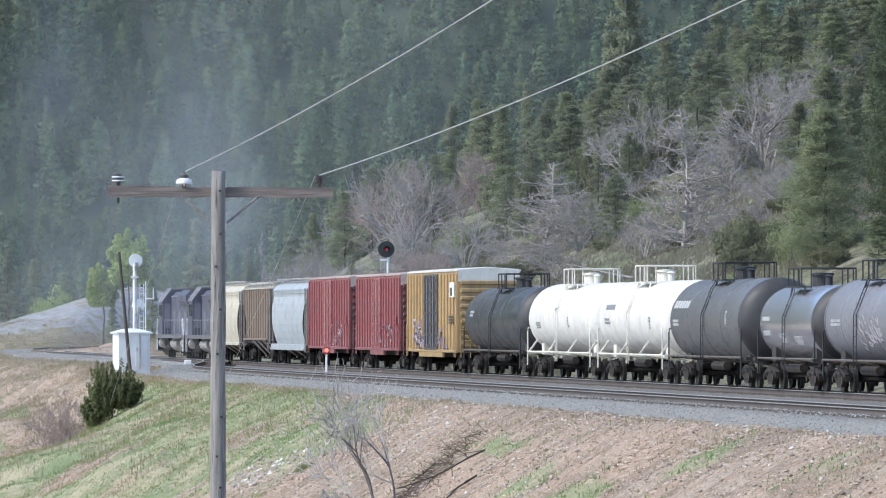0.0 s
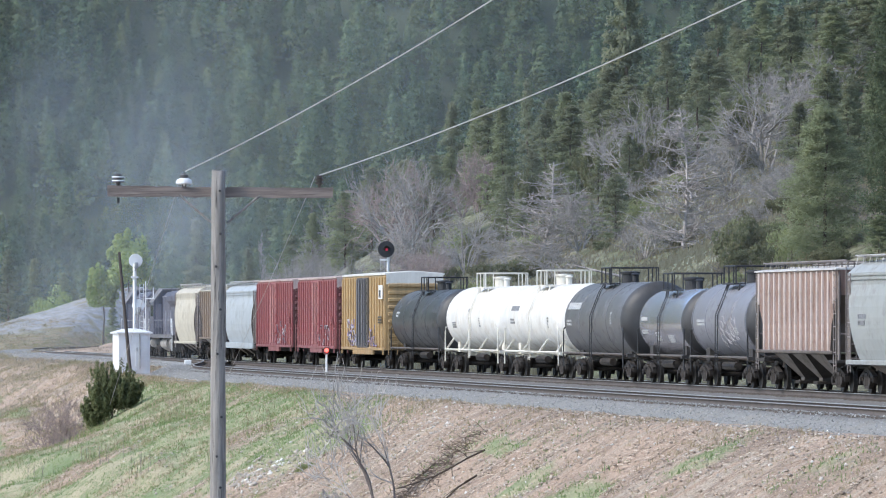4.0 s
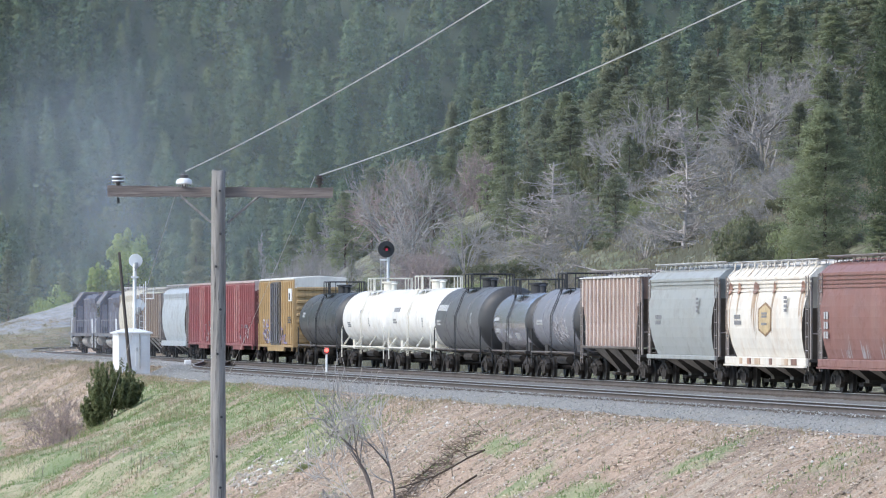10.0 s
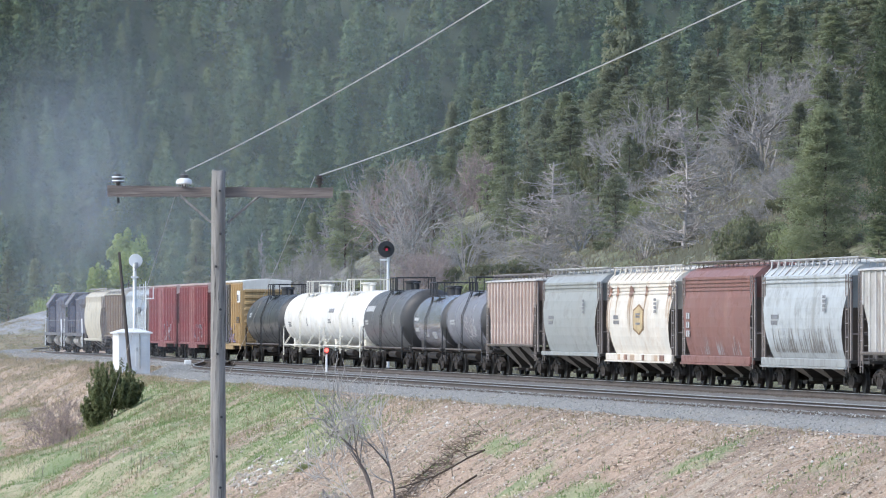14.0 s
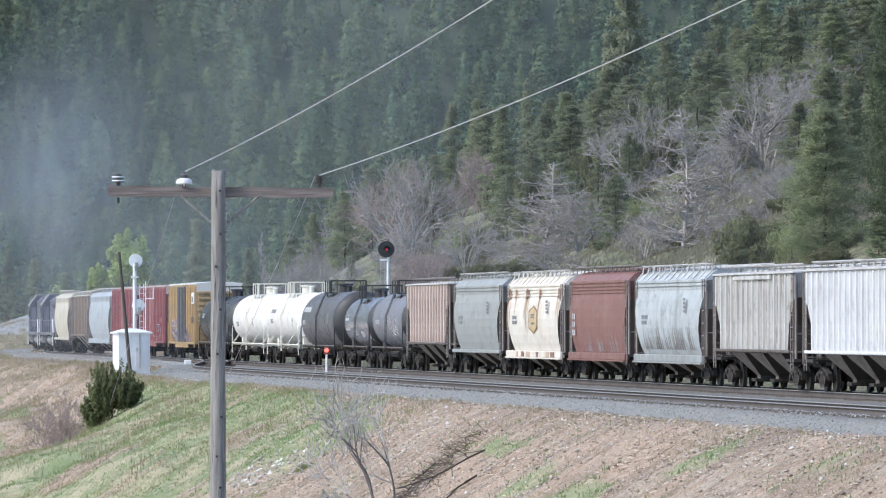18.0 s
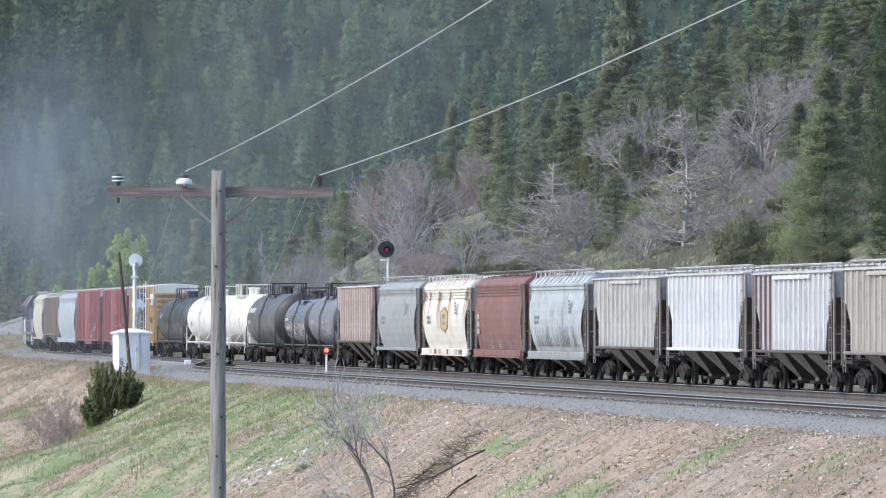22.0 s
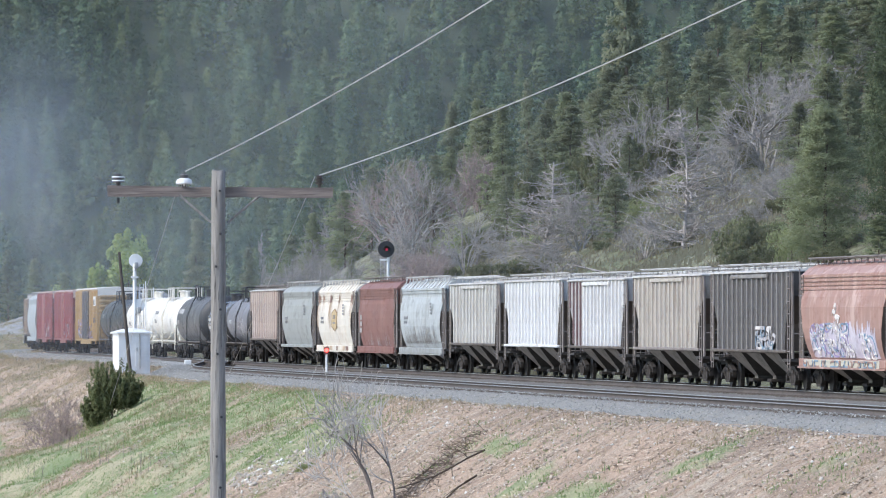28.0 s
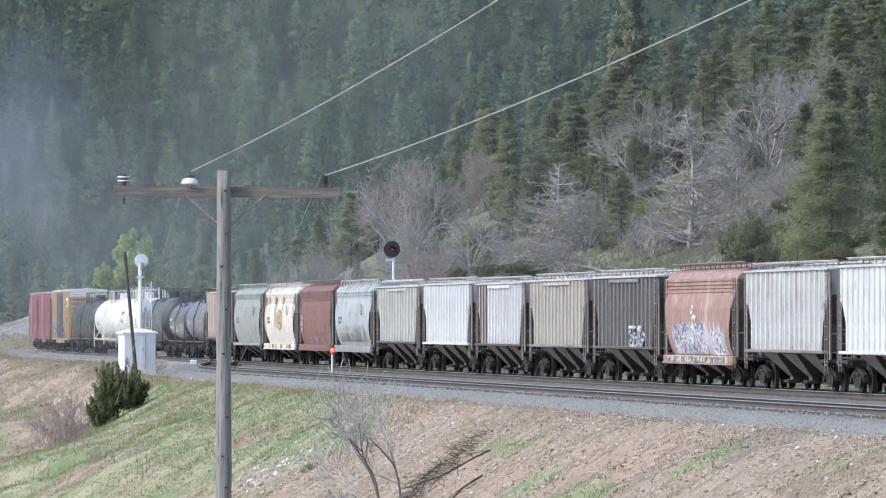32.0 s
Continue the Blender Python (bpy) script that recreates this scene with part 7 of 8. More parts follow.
    d = 10.6 + 12.2 * rng.uniform(0, 1, n) ** 1.15
    keep = (grass_cover(a, -d) + rng.uniform(-0.3, 0.3, n) < 0.75) & (vnoise(a / 2.2 + d * 0.5, d / 2.6, 74) + rng.uniform(-0.8, 0.8, n) > -0.35)
    a, d = a[keep], d[keep]
    n = len(a)
    turn = rng.normal(-0.1, 0.45, n)
    ln = rng.uniform(0.06, 0.30, n) * 0.5
    ua, ud = np.sin(turn) * ln, np.cos(turn) * ln
    w = rng.uniform(0.006, 0.014, n)
    wa, wd = np.cos(turn) * w, -np.sin(turn) * w
    up = rng.uniform(0.008, 0.05, n)
    ends = []
    for k, (sa, sw) in enumerate(((-1, -1), (-1, 1), (1, 1), (1, -1))):
        pa, pd = a + sa * ua + sw * wa, d + sa * ud + sw * wd
        ends.append(np.stack([pa, -pd, ground_z(pa, -pd) + up + (0.03 if sa > 0 else 0.0)], -1))
    v = np.stack(ends, 1).reshape(-1, 3)
    ob = new("straw_litter", fast_mesh("straw_litter", v, np.arange(len(v)).reshape(-1, 4), M_LITTER))
    ob.matrix_basis = ROOT
    tagged(ob, "dead straw and grass stems washed flat down the bank", "straw", kind="stuff")
    # rough clumps along the edge of the bed and on the slopes past the draw
    n = 2600
    a = rng.uniform(-235, -35, n)
    te = np.interp(a, TA[TS > -330], TE[TS > -330])
    d = -te + 4.6 + 6.2 * step01(a, -62, -30) + 9.5 * rng.uniform(0, 1, n) ** 1.5
    keep = vnoise(a / 8, d / 2, 66) + rng.uniform(-0.6, 0.6, n) > -0.1
    a, d = a[keep], d[keep]
    kx, ky = rng.uniform(-50, -14, 3800), rng.uniform(600, 812, 3800)
    ka, ke = to_track(kx, ky)
    kz = ground_z(ka, ke)
    ok = (kz > -0.5) & (kz + 1.2 * vnoise(kx / 3, ky / 12, 67) < 2.6)
    a, d = np.concatenate([a, ka[ok]]), np.concatenate([d, -ke[ok]])
    z = ground_z(a, -d)
    k = 14
    c = np.stack([np.repeat(a, k), np.repeat(-d, k), np.repeat(z, k)], -1) + rng.normal(0, 1, (len(a) * k, 3)) * np.array([0.28, 0.28, 0.07]) + np.array([0, 0, 0.1])
    v, f = clump_quads(c, rng.uniform(0.10, 0.28, len(c)), rng, None, 1.0, np.tile(np.array([[0, 0, 1.0]]), (len(c), 1)), 0.3)
    ob = new("scrub", fast_mesh("scrub", v, f, M_SCRUB))
    ob.matrix_basis = ROOT
    tagged(ob, "low brown and straw-coloured scrub on the far slope", "scrub", kind="stuff")
    # dry weed stalks
    st = Sticks()
    for ca, cd, k in ((59, 18.4, 9), (72, 18.6, 14), (30, 18.4, 9), (45, 18.2, 8), (18, 17.5, 8), (40, 20, 8)):
        for _ in range(k):
            aa, dd = rng.normal(ca, 2.0), rng.normal(cd, 0.45)
            zz = float(ground_z(np.array([aa]), np.array([-dd]))[0])
            b, _ = bend_line(rng, (aa, -dd, zz - 0.05), (rng.normal(0, 0.1), rng.normal(0, 0.1), 1), rng.uniform(0.4, 1.1), 4, 0.06)
            st.add(b, 0.013, 0.006)
    ob = new("weed_stalks", st.mesh("weed_stalks", M_BRUSH))
    ob.matrix_basis = ROOT
    tagged(ob, "dry brown weed stalks left from last year", "weeds", kind="stuff")


grass_and_stones()


def juniper_mesh(name, seed, mat, spikes, per, size, height, radius):
    """A juniper clump: many up-swept pointed sprays from one root, uneven in length."""
    rng = np.random.default_rng(seed)
    pts, ways = [], []
    for _ in range(spikes):
        az = rng.uniform(0, 2 * math.pi)
        lean = rng.uniform(0, 1) ** 0.6
        end = np.array([math.cos(az) * lean * radius, math.sin(az) * lean * radius, height * (1.02 - 0.55 * lean ** 2) * rng.uniform(0.62, 1.08)])
        t = 0.15 + 0.85 * rng.uniform(0, 1, per) ** 0.75
        bow = np.stack([t ** 0.75, t ** 0.75, t], -1) * end
        pts.append(bow + rng.normal(0, 1, (per, 3)) * (0.15 * (1.12 - t))[:, None] * np.array([1, 1, 1.1]))
        ways.append(np.tile(end / np.linalg.norm(end) + np.array([0, 0, 0.35]), (per, 1)) + rng.normal(0, 0.3, (per, 3)))
    c, w = np.concatenate(pts), np.concatenate(ways)
    w /= np.linalg.norm(w, axis=1)[:, None]
    v, f = clump_quads(c, rng.uniform(0.6, 1.4, len(c)) * size, rng, outward(c, 0.5), 0.8, w, 0.38)
    return fast_mesh(name, v, f, mat)


M_PALETWIG = plain("pale_bare_twigs", (0.50, 0.475, 0.45), 0.9, vary=0.6, scale=0.7)
M_DARKLIMB = plain("dark_grey_bark", (0.20, 0.175, 0.165), 0.9, vary=0.4)


def near_shrubs():
    def gz1(x, y):
        return float(ground_z(*to_track(np.array([x]), np.array([y])))[0])
    # the juniper by the hut: lobes of needles on short stems
    b = new("juniper_bush")
    x, y = -16.9, 385.0
    b.matrix_basis = pose(x, y, gz1(x, y) - 0.1)
    tagged(b, "dense dark green juniper bush on the crest of the bank", "bush")
    for k, (n, h, r, dx, dz) in enumerate(((70, 3.1, 1.0, -0.45, 0.0), (60, 2.5, 1.15, 0.45, 0.55), (34, 1.9, 0.85, -0.95, -0.35), (30, 1.5, 0.75, 1.05, 0.8))):
        linked("crown", juniper_mesh("crown", 91 + 10 * k, M_BUSHDARK, n, 80, 0.17, h, r), b, "", pose(dx, 0.1 * k, dz))
    linked("trunk", trunk_mesh("trunk", 1.0, 0.07, M_BARK), b)
    # two young trees in fresh leaf beyond the bend
    for x, y, top, h, r, seed in ((-28.3, 680.0, 11.7, 6.0, 2.3, 191), (-31.0, 690.0, 8.6, 4.8, 1.9, 192)):
        ob = new("young_tree")
        g = gz1(x, y)
        ob.matrix_basis = pose(x, y, g - 0.05)
        tagged(ob, "small tree in bright yellow-green spring leaf", "tree")
        linked("crown", bush_mesh("crown", seed, M_SPRING, 2600, 0.34, 40, h, r), ob, "", pose(0, 0, top - h - g))
        linked("trunk", trunk_mesh("trunk", top - g - h * 0.4, 0.13, M_BARK), ob)
    # bare shrubs on the bank
    x, y = -2.25, 252.0
    ob = new("bare_shrub")
    ob.matrix_basis = pose(x, y, gz1(x, y) - 0.1) @ Matrix.Diagonal((1.3, 1.3, 1.75, 1))
    tagged(ob, "bare shrub with dark forked limbs and pale curling twigs", "shrub")
    limbs, twigs, rng = Sticks(), Sticks(), np.random.default_rng(417)

    def sprout(p, d, ln, r, left):
        b, e = bend_line(rng, p, d, ln, 6, 0.10, 0.015)
        (limbs if r > 0.016 else twigs).add(b, r, r * 0.7)
        if left == 0:
            return
        for k in range(3 if left > 1 else 2):
            at = b[-1] if k < 2 else b[int(rng.integers(2, 5))]
            n = e + rng.normal(0, 0.42, 3)
            n[2] = abs(n[2]) * 0.75 + 0.28
            if left > 1:
                sprout(at, n, ln * rng.uniform(0.6, 0.85), r * 0.62, left - 1)
            else:
                tw, _ = bend_line(rng, at, n * np.array([1.3, 1.3, 0.7]), rng.uniform(0.5, 1.15), 9, 0.30, 0.10)
                twigs.add(tw, 0.0115, 0.007)
    for p, d, ln, r in (((0, 0, 0), (-0.22, 0, 1), 1.0, 0.05), ((0.42, 0.2, 0), (0.12, 0.1, 1), 1.15, 0.038), ((-0.1, 0.1, 0.1), (-0.9, 0.1, 0.75), 0.8, 0.024)):
        sprout(p, d, ln, r, 4)
    tagged(linked("forked_trunk", limbs.mesh("forked_trunk", M_DARKLIMB), ob), "dark grey bark")
    tagged(linked("twig", twigs.mesh("twig", M_PALETWIG), ob), "pale curling twigs", kind="stuff")
    for x, y, h, r, seed, mat, lab, st in ((-3.75, 258.0, 1.15, 0.6, 95, M_PALETWIG, "small bare pale shrub on the bank", 4),
                                       (-20.1, 404.0, 4.0, 1.7, 96, M_REDTWIG, "leafless purplish shrub in the draw", 8),
                                       (-21.4, 412.0, 3.4, 1.6, 97, M_REDTWIG, "leafless purplish shrub in the draw", 8)):
        ob = new("bare_shrub", bare_mesh("bare_shrub", seed, mat, h, r, st, 4, 0.055 if st > 3 else 0.10))
        ob.matrix_basis = pose(x, y, gz1(x, y) - 0.05, 0, 0, 40)
        tagged(ob, lab, "shrub")
    for x, y, h, r, seed in ((-3.55, 255, 0.9, 0.75, 98), (-5.2, 285, 0.5, 0.45, 99), (-2.9, 256, 0.6, 0.5, 100)):
        ob = new("leafing_shrub")
        ob.matrix_basis = pose(x, y, gz1(x, y) - 0.05)
        tagged(ob, "low yellow-green leafing shrub on the bank", "shrub")
        linked("crown", bush_mesh("crown", seed, M_PALELEAF, 900, 0.055, 26, h, r), ob)
    # a tongue of dark brushwood lying down the bank
    rng = np.random.default_rng(55)
    st = Sticks()
    for _ in range(420):
        t = rng.uniform(0, 1)
        a, d = 141.5 + 5.5 * t + rng.normal(0, 1.0 + 0.8 * t), 12.9 + 3.6 * t + rng.normal(0, 0.12 + 0.22 * t)
        z = float(ground_z(np.array([a]), np.array([-d]))[0])
        b, _ = bend_line(rng, (a, -d, z + rng.uniform(0.0, 0.09)), (rng.normal(0, 0.9), rng.normal(-0.7, 0.5), rng.normal(-0.1, 0.3)), rng.uniform(0.2, 0.7), 4, 0.2)
        st.add(b, rng.uniform(0.006, 0.018), 0.005)
    ob = new("brushwood", st.mesh("brushwood", plain("brown_deadwood", (0.19, 0.145, 0.115), 0.95, vary=0.5)))
    ob.matrix_basis = ROOT
    tagged(ob, "dark brown dead brushwood strewn down the bank", "brushwood", kind="stuff")
    # fallen branches
    for a, d, ln, w in ((148, 13.6, 3.4, 70), (155, 14.8, 4.0, 74), (143, 14.6, 2.6, 60)):
        rng = np.random.default_rng(int(a))
        st = Sticks()
        z = float(ground_z(np.array([a]), np.array([-d]))[0])
        v = (math.cos(radians(w)), -math.sin(radians(w)), -0.6)
        p, _ = bend_line(rng, (a, -d, z + 0.12), v, ln, 6, 0.06)
        st.add(p, 0.04, 0.02)
        for k in range(5):
            t, _ = bend_line(rng, p[k], np.array(v) + rng.normal(0, 0.5, 3), 0.7, 4, 0.1)
            st.add(t, 0.02, 0.008)
        ob = new("fallen_branch", st.mesh("fallen_branch", M_BARK))
        ob.matrix_basis = ROOT
        tagged(ob, "dark fallen branch lying down the bank", "branch")


near_shrubs()


# ---------------------------------------------------------------- pole, signals, hut
def utility_pole():
    px, py = -3.03, 102.0
    gz = float(ground_z(*to_track(np.array([px]), np.array([py])))[0])
    top = 4.47
    p = new("utility_pole")
    p.matrix_basis = pose(px, py, gz - 0.3)
    tagged(p, "weathered grey wooden utility pole with one crossarm", "utility pole")
    h = top - gz + 0.3
    rng = np.random.default_rng(2)
    bm = bmesh.new()
    rings = []
    for i in range(40):
        z = h * i / 39
        r = 0.135 - 0.043 * i / 39
        lean = 0.02 * (1 - i / 39)
        rings.append([bm.verts.new(((r + 0.004 * rng.normal()) * math.cos(q) - lean, (r + 0.004 * rng.normal()) * math.sin(q), z + (0.012 * rng.normal() if i == 39 else 0))) for q in [2 * math.pi * j / 20 for j in range(20)]])
    for a, b in zip(rings, rings[1:]):
        for j in range(20):
            bm.faces.new((a[j], a[(j + 1) % 20], b[(j + 1) % 20], b[j]))
    bm.faces.new(rings[-1])
    part("shaft", bm, M_POLE, p, smooth=True)
    for z, s in ((4.2, 0.02), (3.62, 0.03), (3.18, -0.03), (2.6, 0.03), (2.0, -0.01), (1.15, 0.045), (0.62, -0.02), (0.2, 0.03)):
        bm = bmesh.new()
        tube(bm, [(s, -0.13, z - gz + 0.3), (s, -0.07, z - gz + 0.3)], 0.018, 8)
        part("bolt", bm, M_BLACK, p)
    za = 4.195 - gz + 0.3
    bm = bmesh.new()
    n = 24
    vs = []
    for i in range(n):
        x = -1.505 + 3.045 * i / (n - 1)
        dz = -0.022 * i / (n - 1) + 0.004 * rng.normal()
        cut = 0.022 if i < 5 else 0.0
        vs.append([bm.verts.new((x, y, za + dz + zz)) for y, zz in ((0.10, -0.066 + 0.004 * rng.normal()), (0.22, -0.066), (0.22, 0.072), (0.10, 0.072 + cut * 0.5))])
    for a, b in zip(vs, vs[1:]):
        for j in range(4):
            bm.faces.new((a[j], a[(j + 1) % 4], b[(j + 1) % 4], b[j]))
    bm.faces.new(vs[0][::-1]), bm.faces.new(vs[-1])
    bmesh.ops.recalc_face_normals(bm, faces=bm.faces)
    part("crossarm", bm, wood("reddish_weathered_wood", (0.185, 0.155, 0.14), (0.05, 1.0, 1.0)), p)
    for x0, x1 in ((-0.53, -0.10), (0.56, 0.12)):
        bm = bmesh.new()
        tube(bm, [(x0, 0.09, za - 0.05), (x1, 0.05, za - 0.42)], 0.018, 6)
        part("brace", bm, M_POLE, p)
    # insulators on their pins
    def ins(x, rows, mat, nm, z):
        bm = bmesh.new()
        lathe(bm, rows, 20, "z")
        bmesh.ops.translate(bm, verts=bm.verts, vec=(x, 0.16, z))
        return part(nm, bm, mat, p, smooth=False)
    zt = za + 0.072
    a = ins(-1.36, [(0.0, 0.03), (0.05, 0.035), (0.05, 0.085), (0.085, 0.075), (0.085, 0.045), (0.10, 0.045), (0.10, 0.08), (0.13, 0.07), (0.13, 0.045), (0.15, 0.045), (0.15, 0.06), (0.175, 0.03)], M_DARKPORC, "insulator", zt)
    for z in (0.065, 0.115):
        ins(-1.36, [(z, 0.05), (z + 0.003, 0.089), (z + 0.018, 0.086), (z + 0.02, 0.05)], M_PORC, "insulator_skirt", zt).parent = a
    bm = bmesh.new()
    tube(bm, [(-1.36, 0.16, za - 0.16), (-1.36, 0.16, za - 0.08)], 0.02, 6)
    part("pin", bm, M_BLACK, p)
    a = ins(-0.47, [(0.0, 0.04), (0.035, 0.045), (0.035, 0.105), (0.055, 0.115), (0.10, 0.10), (0.125, 0.045), (0.17, 0.05)], M_PORC, "insulator", zt - 0.01)
    ins(-0.47, [(0.12, 0.05), (0.14, 0.06), (0.165, 0.055), (0.185, 0.02)], M_DARKPORC, "insulator_cap", zt - 0.01).parent = a
    bm = bmesh.new()
    box(bm, -0.5, -0.44, 0.12, 0.2, zt - 0.06, zt + 0.03)
    part("pin", bm, M_BLACK, p)
    ins(1.36, [(-0.02, 0.02), (0.05, 0.022), (0.05, 0.05), (0.07, 0.06), (0.08, 0.035), (0.10, 0.05), (0.12, 0.06), (0.13, 0.035), (0.16, 0.045), (0.175, 0.02)], M_DARKPORC, "insulator", zt - 0.02)
    # wires: up over the camera's right to the next pole, and down to their anchors
    def wire(p0, p1, sag, r, nm, lab):
        bm = bmesh.new()
        p0, p1 = Vector(p0), Vector(p1)
        tube(bm, [p0.lerp(p1, i / 24) - Vector((0, 0, sag * 4 * (i / 24) * (1 - i / 24))) for i in range(25)], r, 6)
        ob = part(nm, bm, M_WIRE, None)
        ob.parent = None
        tagged(ob, lab, "wire")
    y0 = py + 0.16
    wire((px - 0.45, y0, 4.47), (3.25, 60, 6.92), 0.20, 0.0072, "overhead_wire", "pale overhead wire tied to a white insulator")
    wire((px + 1.36, y0, 4.415), (5.1, 60, 6.35), 0.19, 0.0072, "overhead_wire", "pale overhead wire tied to a dark insulator")
    wire((px - 0.5, y0, 4.44), (-5.95, 135, 0.95), 0.02, 0.0035, "down_wire", "thin slack wire running down from the crossarm")
    wire((px + 1.30, y0, 4.40), (-4.0, 135, 1.1), 0.02, 0.0035, "down_wire", "thin slack wire running down from the crossarm")


utility_pole()


def disc(bm, r, y0, y1, cx=0, cz=0, sides=24):
    lathe(bm, [(y0, r * 0.96), (y0 + 0.02, r), (y1, r), (y1 + 0.01, r * 0.5)], sides, "y")
    bmesh.ops.translate(bm, verts=bm.verts, vec=(cx, 0, cz))


def signals():
    # the tall signal behind the train, its red aspect lit
    x, y = -3.28, 436.0
    g = float(ground_z(*to_track(np.array([x]), np.array([y])))[0])
    s = new("railway_signal")
    s.matrix_basis = pose(x, y, g, 0, 0, 4)
    tagged(s, "railway signal with a round black target and a dim red light", "signal")
    hz = 6.58 - g
    bm = bmesh.new()
    tube(bm, [(0.12, 0.12, -0.2), (0.12, 0.12, hz + 0.2)], 0.085, 10)
    part("mast", bm, M_WHITE, s)
    bm = bmesh.new()
    for q in (-0.30, -0.06):
        tube(bm, [(q, 0.16, 0.0), (q, 0.16, hz - 0.6)], 0.02, 5)
    for i in range(18):
        tube(bm, [(-0.30, 0.16, 0.3 + i * 0.36), (-0.06, 0.16, 0.3 + i * 0.36)], 0.016, 5)
    part("ladder", bm, M_GALV, s)
    bm = bmesh.new()
    disc(bm, 0.48, -0.06, 0.02, 0, hz)
    t = part("target", bm, M_BLACK, s)
    bm = bmesh.new()
    disc(bm, 0.085, -0.14, -0.05, 0.03, hz - 0.02)
    part("lens", bm, M_REDDIM, t, "dim red lens")
    bm = bmesh.new()
    lathe(bm, [(-0.36, 0.19), (-0.08, 0.2), (-0.08, 0.17), (-0.36, 0.16)], 16, "y")
    bmesh.ops.translate(bm, verts=bm.verts, vec=(0.03, 0, hz))
    for f in [f for f in bm.faces if f.calc_center_median().z < hz + 0.02]:
        bm.faces.remove(f)
    part("hood", bm, M_BLACK, t)
    bm = bmesh.new()
    box(bm, -0.35, 0.2, 0.05, 0.22, hz - 0.66, hz - 0.55)
    part("bracket", bm, M_WHITE, s)
    # the dwarf signal between the tracks
    x, y = -6.05, 393.0
    s = new("dwarf_signal")
    s.matrix_basis = pose(x, y, -0.25)
    tagged(s, "low white signal post with a glowing red lamp", "signal")
    bm = bmesh.new()
    tube(bm, [(0, 0, -0.1), (0, 0, 0.98)], 0.06, 8)
    part("post", bm, M_WHITE, s)
    bm = bmesh.new()
    box(bm, -0.14, 0.14, -0.06, 0.16, 0.94, 1.34, 0.03)
    hd = part("head", bm, paint("red_oxide_housing", (0.14, 0.04, 0.035)), s)
    bm = bmesh.new()
    disc(bm, 0.105, -0.11, -0.055, 0, 1.17)
    part("lamp", bm, M_REDLAMP, hd, "glowing red lamp")
    bm = bmesh.new()
    box(bm, -0.2, 0.2, -0.2, 0.2, -0.1, 0.04)
    part("base", bm, M_CONCRETE, s)
    # the signal by the hut, seen from behind
    x, y = -17.95, 440.0
    s = new("railway_signal")
    s.matrix_basis = pose(x, y, -0.6, 0, 0, 8)
    tagged(s, "white signal mast with two round targets beside the hut", "signal")
    bm = bmesh.new()
    tube(bm, [(0, 0, 0), (0, 0, 1.9)], 0.17, 12, 0.15)
    tube(bm, [(0, 0, 1.9), (0, 0, 6.35)], 0.11, 12)
    box(bm, -0.2, 0.2, -0.2, 0.2, 5.55, 5.65)
    part("mast", bm, M_WHITE, s)
    for z, dx, r in ((6.55, 0.06, 0.40), (3.95, 0.22, 0.37)):
        bm = bmesh.new()
        disc(bm, r, -0.05, 0.03, dx, z)
        t = part("target", bm, M_WHITE, s, "white disc")
        bm = bmesh.new()
        box(bm, dx - 0.12, dx + 0.12, -0.34, -0.05, z - 0.46, z - 0.1, 0.05)
        part("lamp_housing", bm, M_GALV, t)
        bm = bmesh.new()
        tube(bm, [(0, -0.05, z - 0.6), (dx, -0.2, z - 0.4)], 0.04, 6)
        part("bracket", bm, M_GALV, t)
    bm = bmesh.new()
    for q in (0.30, 0.52):
        tube(bm, [(q, 0, 0.5), (q, 0, 5.2)], 0.02, 5)
    for i in range(14):
        tube(bm, [(0.30, 0, 0.7 + i * 0.33), (0.52, 0, 0.7 + i * 0.33)], 0.016, 5)
    part("ladder", bm, M_WHITE, s)
    # aerial frame on the hut side
    f = new("aerial")
    f.matrix_basis = pose(-17.35, 441.0, -0.6)
    tagged(f, "white pole aerial with a crossbar beside the signal", "aerial")
    bm = bmesh.new()
    tube(bm, [(0, 0, 0), (0, 0, 5.35)], 0.035, 6)
    part("pole", bm, M_WHITE, f)
    bm = bmesh.new()
    tube(bm, [(-0.05, 0, 4.35), (0.5, 0, 4.35)], 0.04, 6)
    tube(bm, [(0.45, 0, 4.35), (0.45, 0, 5.0)], 0.04, 6)
    part("crossbar", bm, M_WHITE, f)
    # the leaning pole
    p = new("leaning_pole")
    p.matrix_basis = pose(-17.75, 429.5, -0.7, 0, -5.3, 0)
    tagged(p, "old dark wooden pole leaning beside the signal hut", "pole")
    bm = bmesh.new()
    tube(bm, [(0, 0, 0), (0, 0, 7.1)], 0.11, 10, 0.08)
    part("shaft", bm, M_TIE, p)
    # the equipment hut
    h = new("equipment_hut")
    h.matrix_basis = pose(-18.0, 436.5, -0.30, 0, 0, 14)
    tagged(h, "small white metal railway equipment hut with a flared roof", "hut")
    bm = bmesh.new()
    box(bm, -0.93, 0.93, -0.85, 0.85, -0.3, 2.03, 0.02)
    bd = part("body", bm, M_WHITE, h)
    bm = bmesh.new()
    stack(bm, [(2.01, 1.05, 0.97), (2.09, 1.05, 0.97), (2.27, 0.5, 0.45), (2.31, 0.2, 0.2)])
    part("roof", bm, M_WHITE, h)
    bm = bmesh.new()
    box(bm, 0.05, 0.8, -0.885, -0.85, 0.1, 1.88, 0.01)
    d = part("door", bm, M_WHITE, bd)
    bm = bmesh.new()
    box(bm, 0.12, 0.18, -0.92, -0.885, 1.0, 1.2)
    part("handle", bm, M_GALV, d)
    bm = bmesh.new()
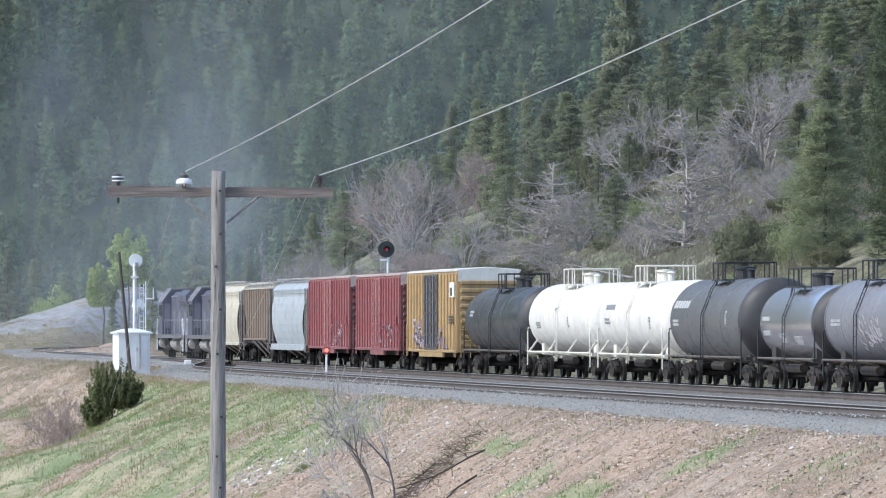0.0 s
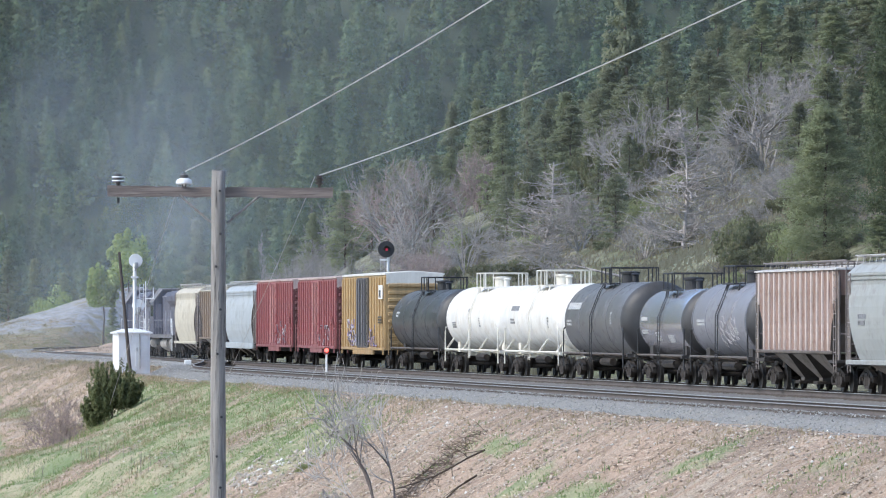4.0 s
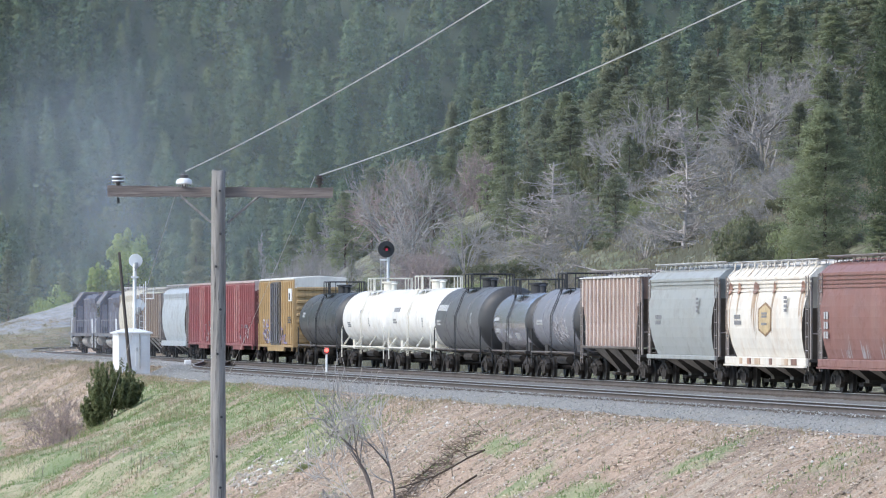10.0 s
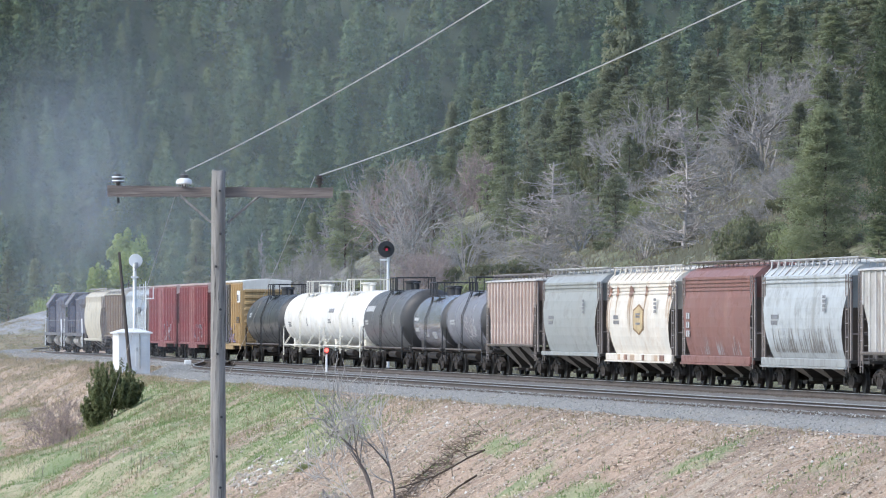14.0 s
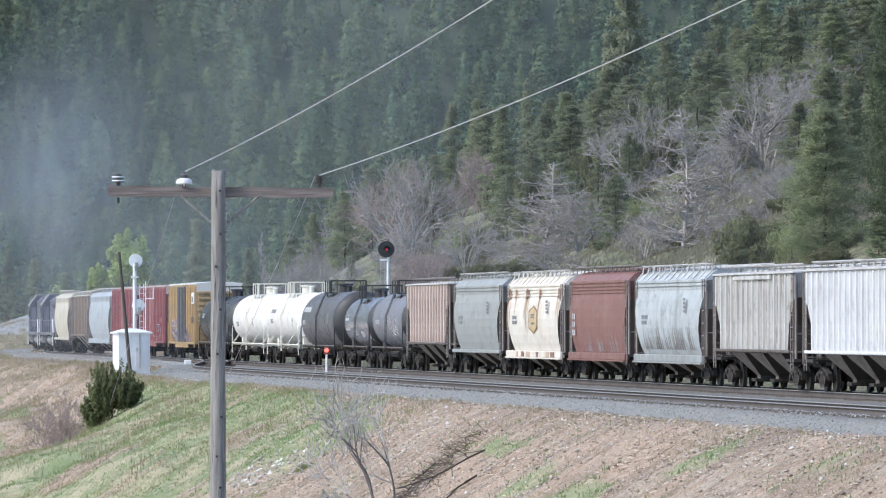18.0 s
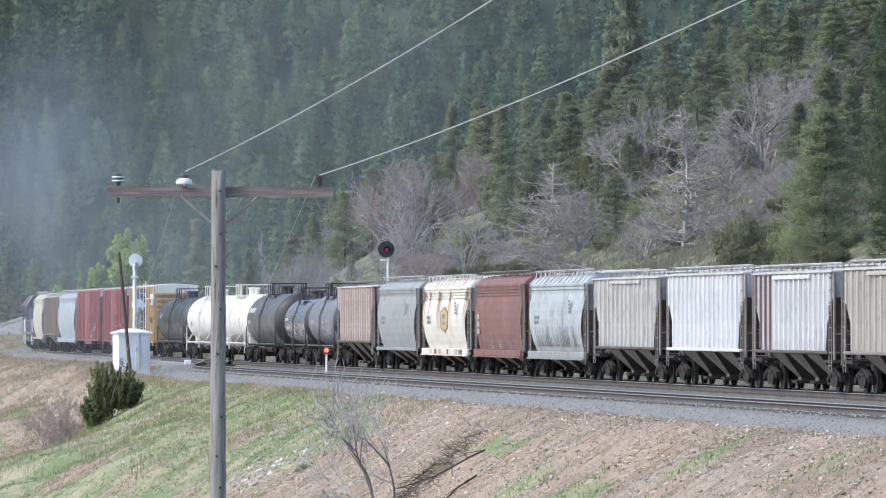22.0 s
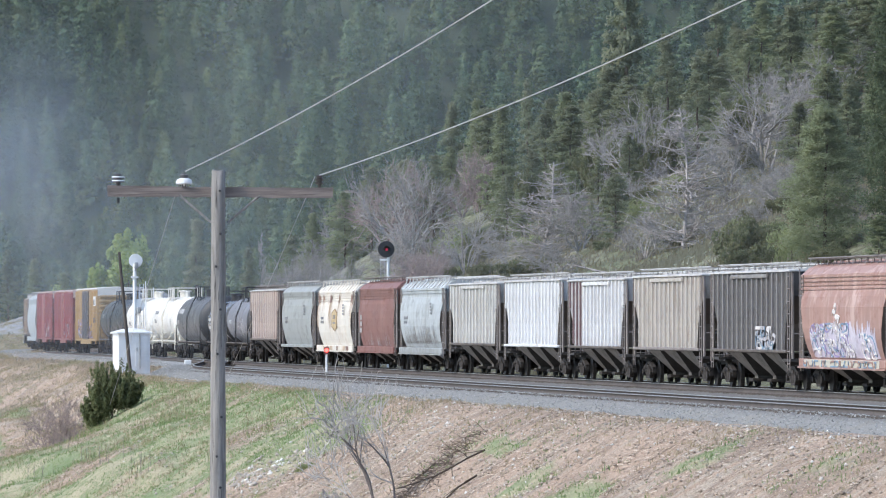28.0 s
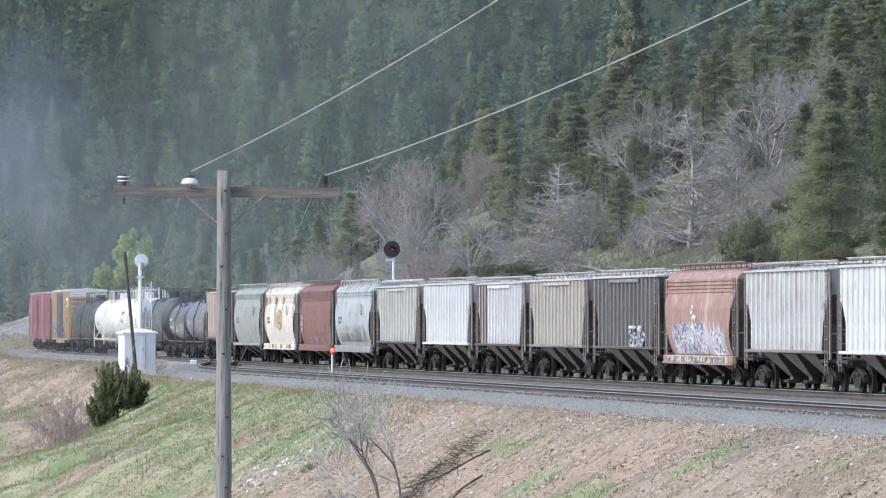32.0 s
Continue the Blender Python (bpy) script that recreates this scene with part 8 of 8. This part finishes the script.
    tube(bm, [(0.3, -0.93, 0), (0.3, -0.93, 2.0)], 0.035, 6)
    part("conduit", bm, M_GALV, h)
    # the switch machine
    w = new("switch_machine")
    w.matrix_basis = pose(-15.7, 456.0, -0.42, 0, 0, 6)
    tagged(w, "grey point machine with a white box lying by the switch", "switch machine")
    bm = bmesh.new()
    box(bm, -0.7, 0.35, -0.28, 0.28, 0.0, 0.28, 0.04)
    part("body", bm, M_GALV, w)
    bm = bmesh.new()
    box(bm, 0.1, 0.5, -0.3, 0.1, 0.22, 0.52, 0.04)
    part("motor_box", bm, M_WHITE, w)
    bm = bmesh.new()
    box(bm, -0.9, 1.6, -0.15, 0.15, -0.15, 0.02)
    part("timber", bm, M_TIE, w)


signals()


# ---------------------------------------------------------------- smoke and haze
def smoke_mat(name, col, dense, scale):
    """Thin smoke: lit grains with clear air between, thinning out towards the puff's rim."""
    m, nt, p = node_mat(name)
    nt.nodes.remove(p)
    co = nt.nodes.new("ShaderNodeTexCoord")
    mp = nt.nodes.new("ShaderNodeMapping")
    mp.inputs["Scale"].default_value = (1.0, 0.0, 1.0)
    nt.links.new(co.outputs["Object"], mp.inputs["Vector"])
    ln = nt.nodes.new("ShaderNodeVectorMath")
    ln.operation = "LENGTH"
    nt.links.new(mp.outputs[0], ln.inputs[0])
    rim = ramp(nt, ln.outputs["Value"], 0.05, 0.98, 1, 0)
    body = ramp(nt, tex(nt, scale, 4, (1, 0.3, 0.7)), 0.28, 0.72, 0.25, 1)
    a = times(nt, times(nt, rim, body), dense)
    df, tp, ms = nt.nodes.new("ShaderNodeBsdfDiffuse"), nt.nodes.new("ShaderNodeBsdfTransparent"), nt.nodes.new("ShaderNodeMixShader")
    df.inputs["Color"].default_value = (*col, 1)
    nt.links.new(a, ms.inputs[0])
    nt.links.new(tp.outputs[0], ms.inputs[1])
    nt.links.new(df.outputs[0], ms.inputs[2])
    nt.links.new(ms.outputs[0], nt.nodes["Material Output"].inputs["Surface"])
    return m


def puff_mesh(name, mat, seed):
    """A lens-shaped billow of radius 1, its outline uneven."""
    bm = bmesh.new()
    bmesh.ops.create_icosphere(bm, subdivisions=3, radius=1.0)
    for v in bm.verts:
        n = noise.noise(v.co * 1.6 + Vector((seed * 3.1, 0, 0)))
        v.co *= 1.0 + 0.08 * n
        v.co.y *= 0.25
    bmesh.ops.delete(bm, geom=[f for f in bm.faces if f.calc_center_median().y > 0.0], context="FACES")
    me = bpy.data.meshes.new(name)
    bm.to_mesh(me), bm.free()
    me.materials.append(mat)
    me.polygons.foreach_set("use_smooth", [True] * len(me.polygons))
    return me


M_HAZE = smoke_mat("aerial_haze", (0.57, 0.65, 0.73), 0.072, 2.2)
M_SMOKE = smoke_mat("diesel_smoke", (0.40, 0.46, 0.54), 0.20, 1.6)
M_SOOT = smoke_mat("dark_diesel_smoke", (0.46, 0.475, 0.50), 0.22, 1.8)
PUFFS = []


def add_puff(kind, mat, seed, w, h, rows, lab):
    ob = new(kind, puff_mesh(kind, mat, seed))
    ob.scale = (w, w, h)
    tagged(ob, lab, "smoke", "smoke of the locomotives")
    PUFFS.append((ob, rows))


# thin sheets added to lay aerial haze over the valley and the hill
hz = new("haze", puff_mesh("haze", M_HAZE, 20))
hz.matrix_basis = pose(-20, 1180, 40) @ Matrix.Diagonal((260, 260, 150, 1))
tagged(hz, "thin sheet added as blue aerial haze over the valley", "haze", kind="stuff")
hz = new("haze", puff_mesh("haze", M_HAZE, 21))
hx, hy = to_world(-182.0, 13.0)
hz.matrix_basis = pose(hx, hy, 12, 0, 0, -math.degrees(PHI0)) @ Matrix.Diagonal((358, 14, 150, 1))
tagged(hz, "thin sheet added as blue aerial haze before the wooded hill", "haze", kind="stuff")
# exhaust smoke here, and also a sheet that lifts the dark tones behind
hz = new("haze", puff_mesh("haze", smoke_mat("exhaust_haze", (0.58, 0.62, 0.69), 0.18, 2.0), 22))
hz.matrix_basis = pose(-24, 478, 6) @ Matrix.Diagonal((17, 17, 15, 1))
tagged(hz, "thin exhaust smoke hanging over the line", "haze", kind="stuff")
LAB = "drifting blue-grey diesel smoke above the locomotives"
add_puff("smoke_puff", M_SMOKE, 1, 11, 17, ((0, -24, 705, 21), (8, -30, 708, 24), (16, -33, 712, 22), (24, -37, 715, 20), (32, -40, 718, 20)), LAB)
add_puff("smoke_puff", M_SMOKE, 2, 9, 13, ((0, -20, 690, 12), (8, -29, 694, 14), (16, -35, 697, 17), (24, -38, 700, 20), (32, -41, 702, 22)), LAB)
add_puff("smoke_puff", M_SMOKE, 3, 8, 15, ((0, -37, 725, 28), (8, -39, 727, 24), (16, -41, 730, 17), (24, -43, 732, 14), (32, -45, 734, 13)), LAB)

EXHAUST = []
for k, (i, up, lag, w, h, mat) in enumerate(((1, 9.5, 6, 3.6, 5.5, M_SOOT),)):
    ob = new("smoke_puff", puff_mesh("smoke_puff", mat, 30 + k))
    ob.scale = (w, w, h)
    tagged(ob, "dark exhaust smoke rising from a locomotive", "smoke", "smoke of the locomotives")
    EXHAUST.append((ob, i, up, lag))


# ---------------------------------------------------------------- what moves
def motions():
    for i, car, inset, gap in TRAIN:
        a, b = CELL[i]
        length = b - a - gap
        mid = a + length / 2
        walk(car, [(t, car_pose(mid, length - inset, t)) for t in [2.0 * k for k in range(17)]])
    for ob, rows in PUFFS:
        walk(ob, [(t, pose(x, y, z)) for t, x, y, z in rows])
    # the dark smoke over the stacks goes with the locomotives until they are round the bend
    for ob, i, up, lag in EXHAUST:
        rows = []
        for k in range(17):
            t = 2.0 * k
            x, y, _ = track_at(0.5 * sum(CELL[i]) - shift(min(t, 20.0)) + lag)
            rows.append((t, pose(float(x) - 0.05 * t, float(y) + 2, up + 0.05 * t)))
        walk(ob, rows)


motions()
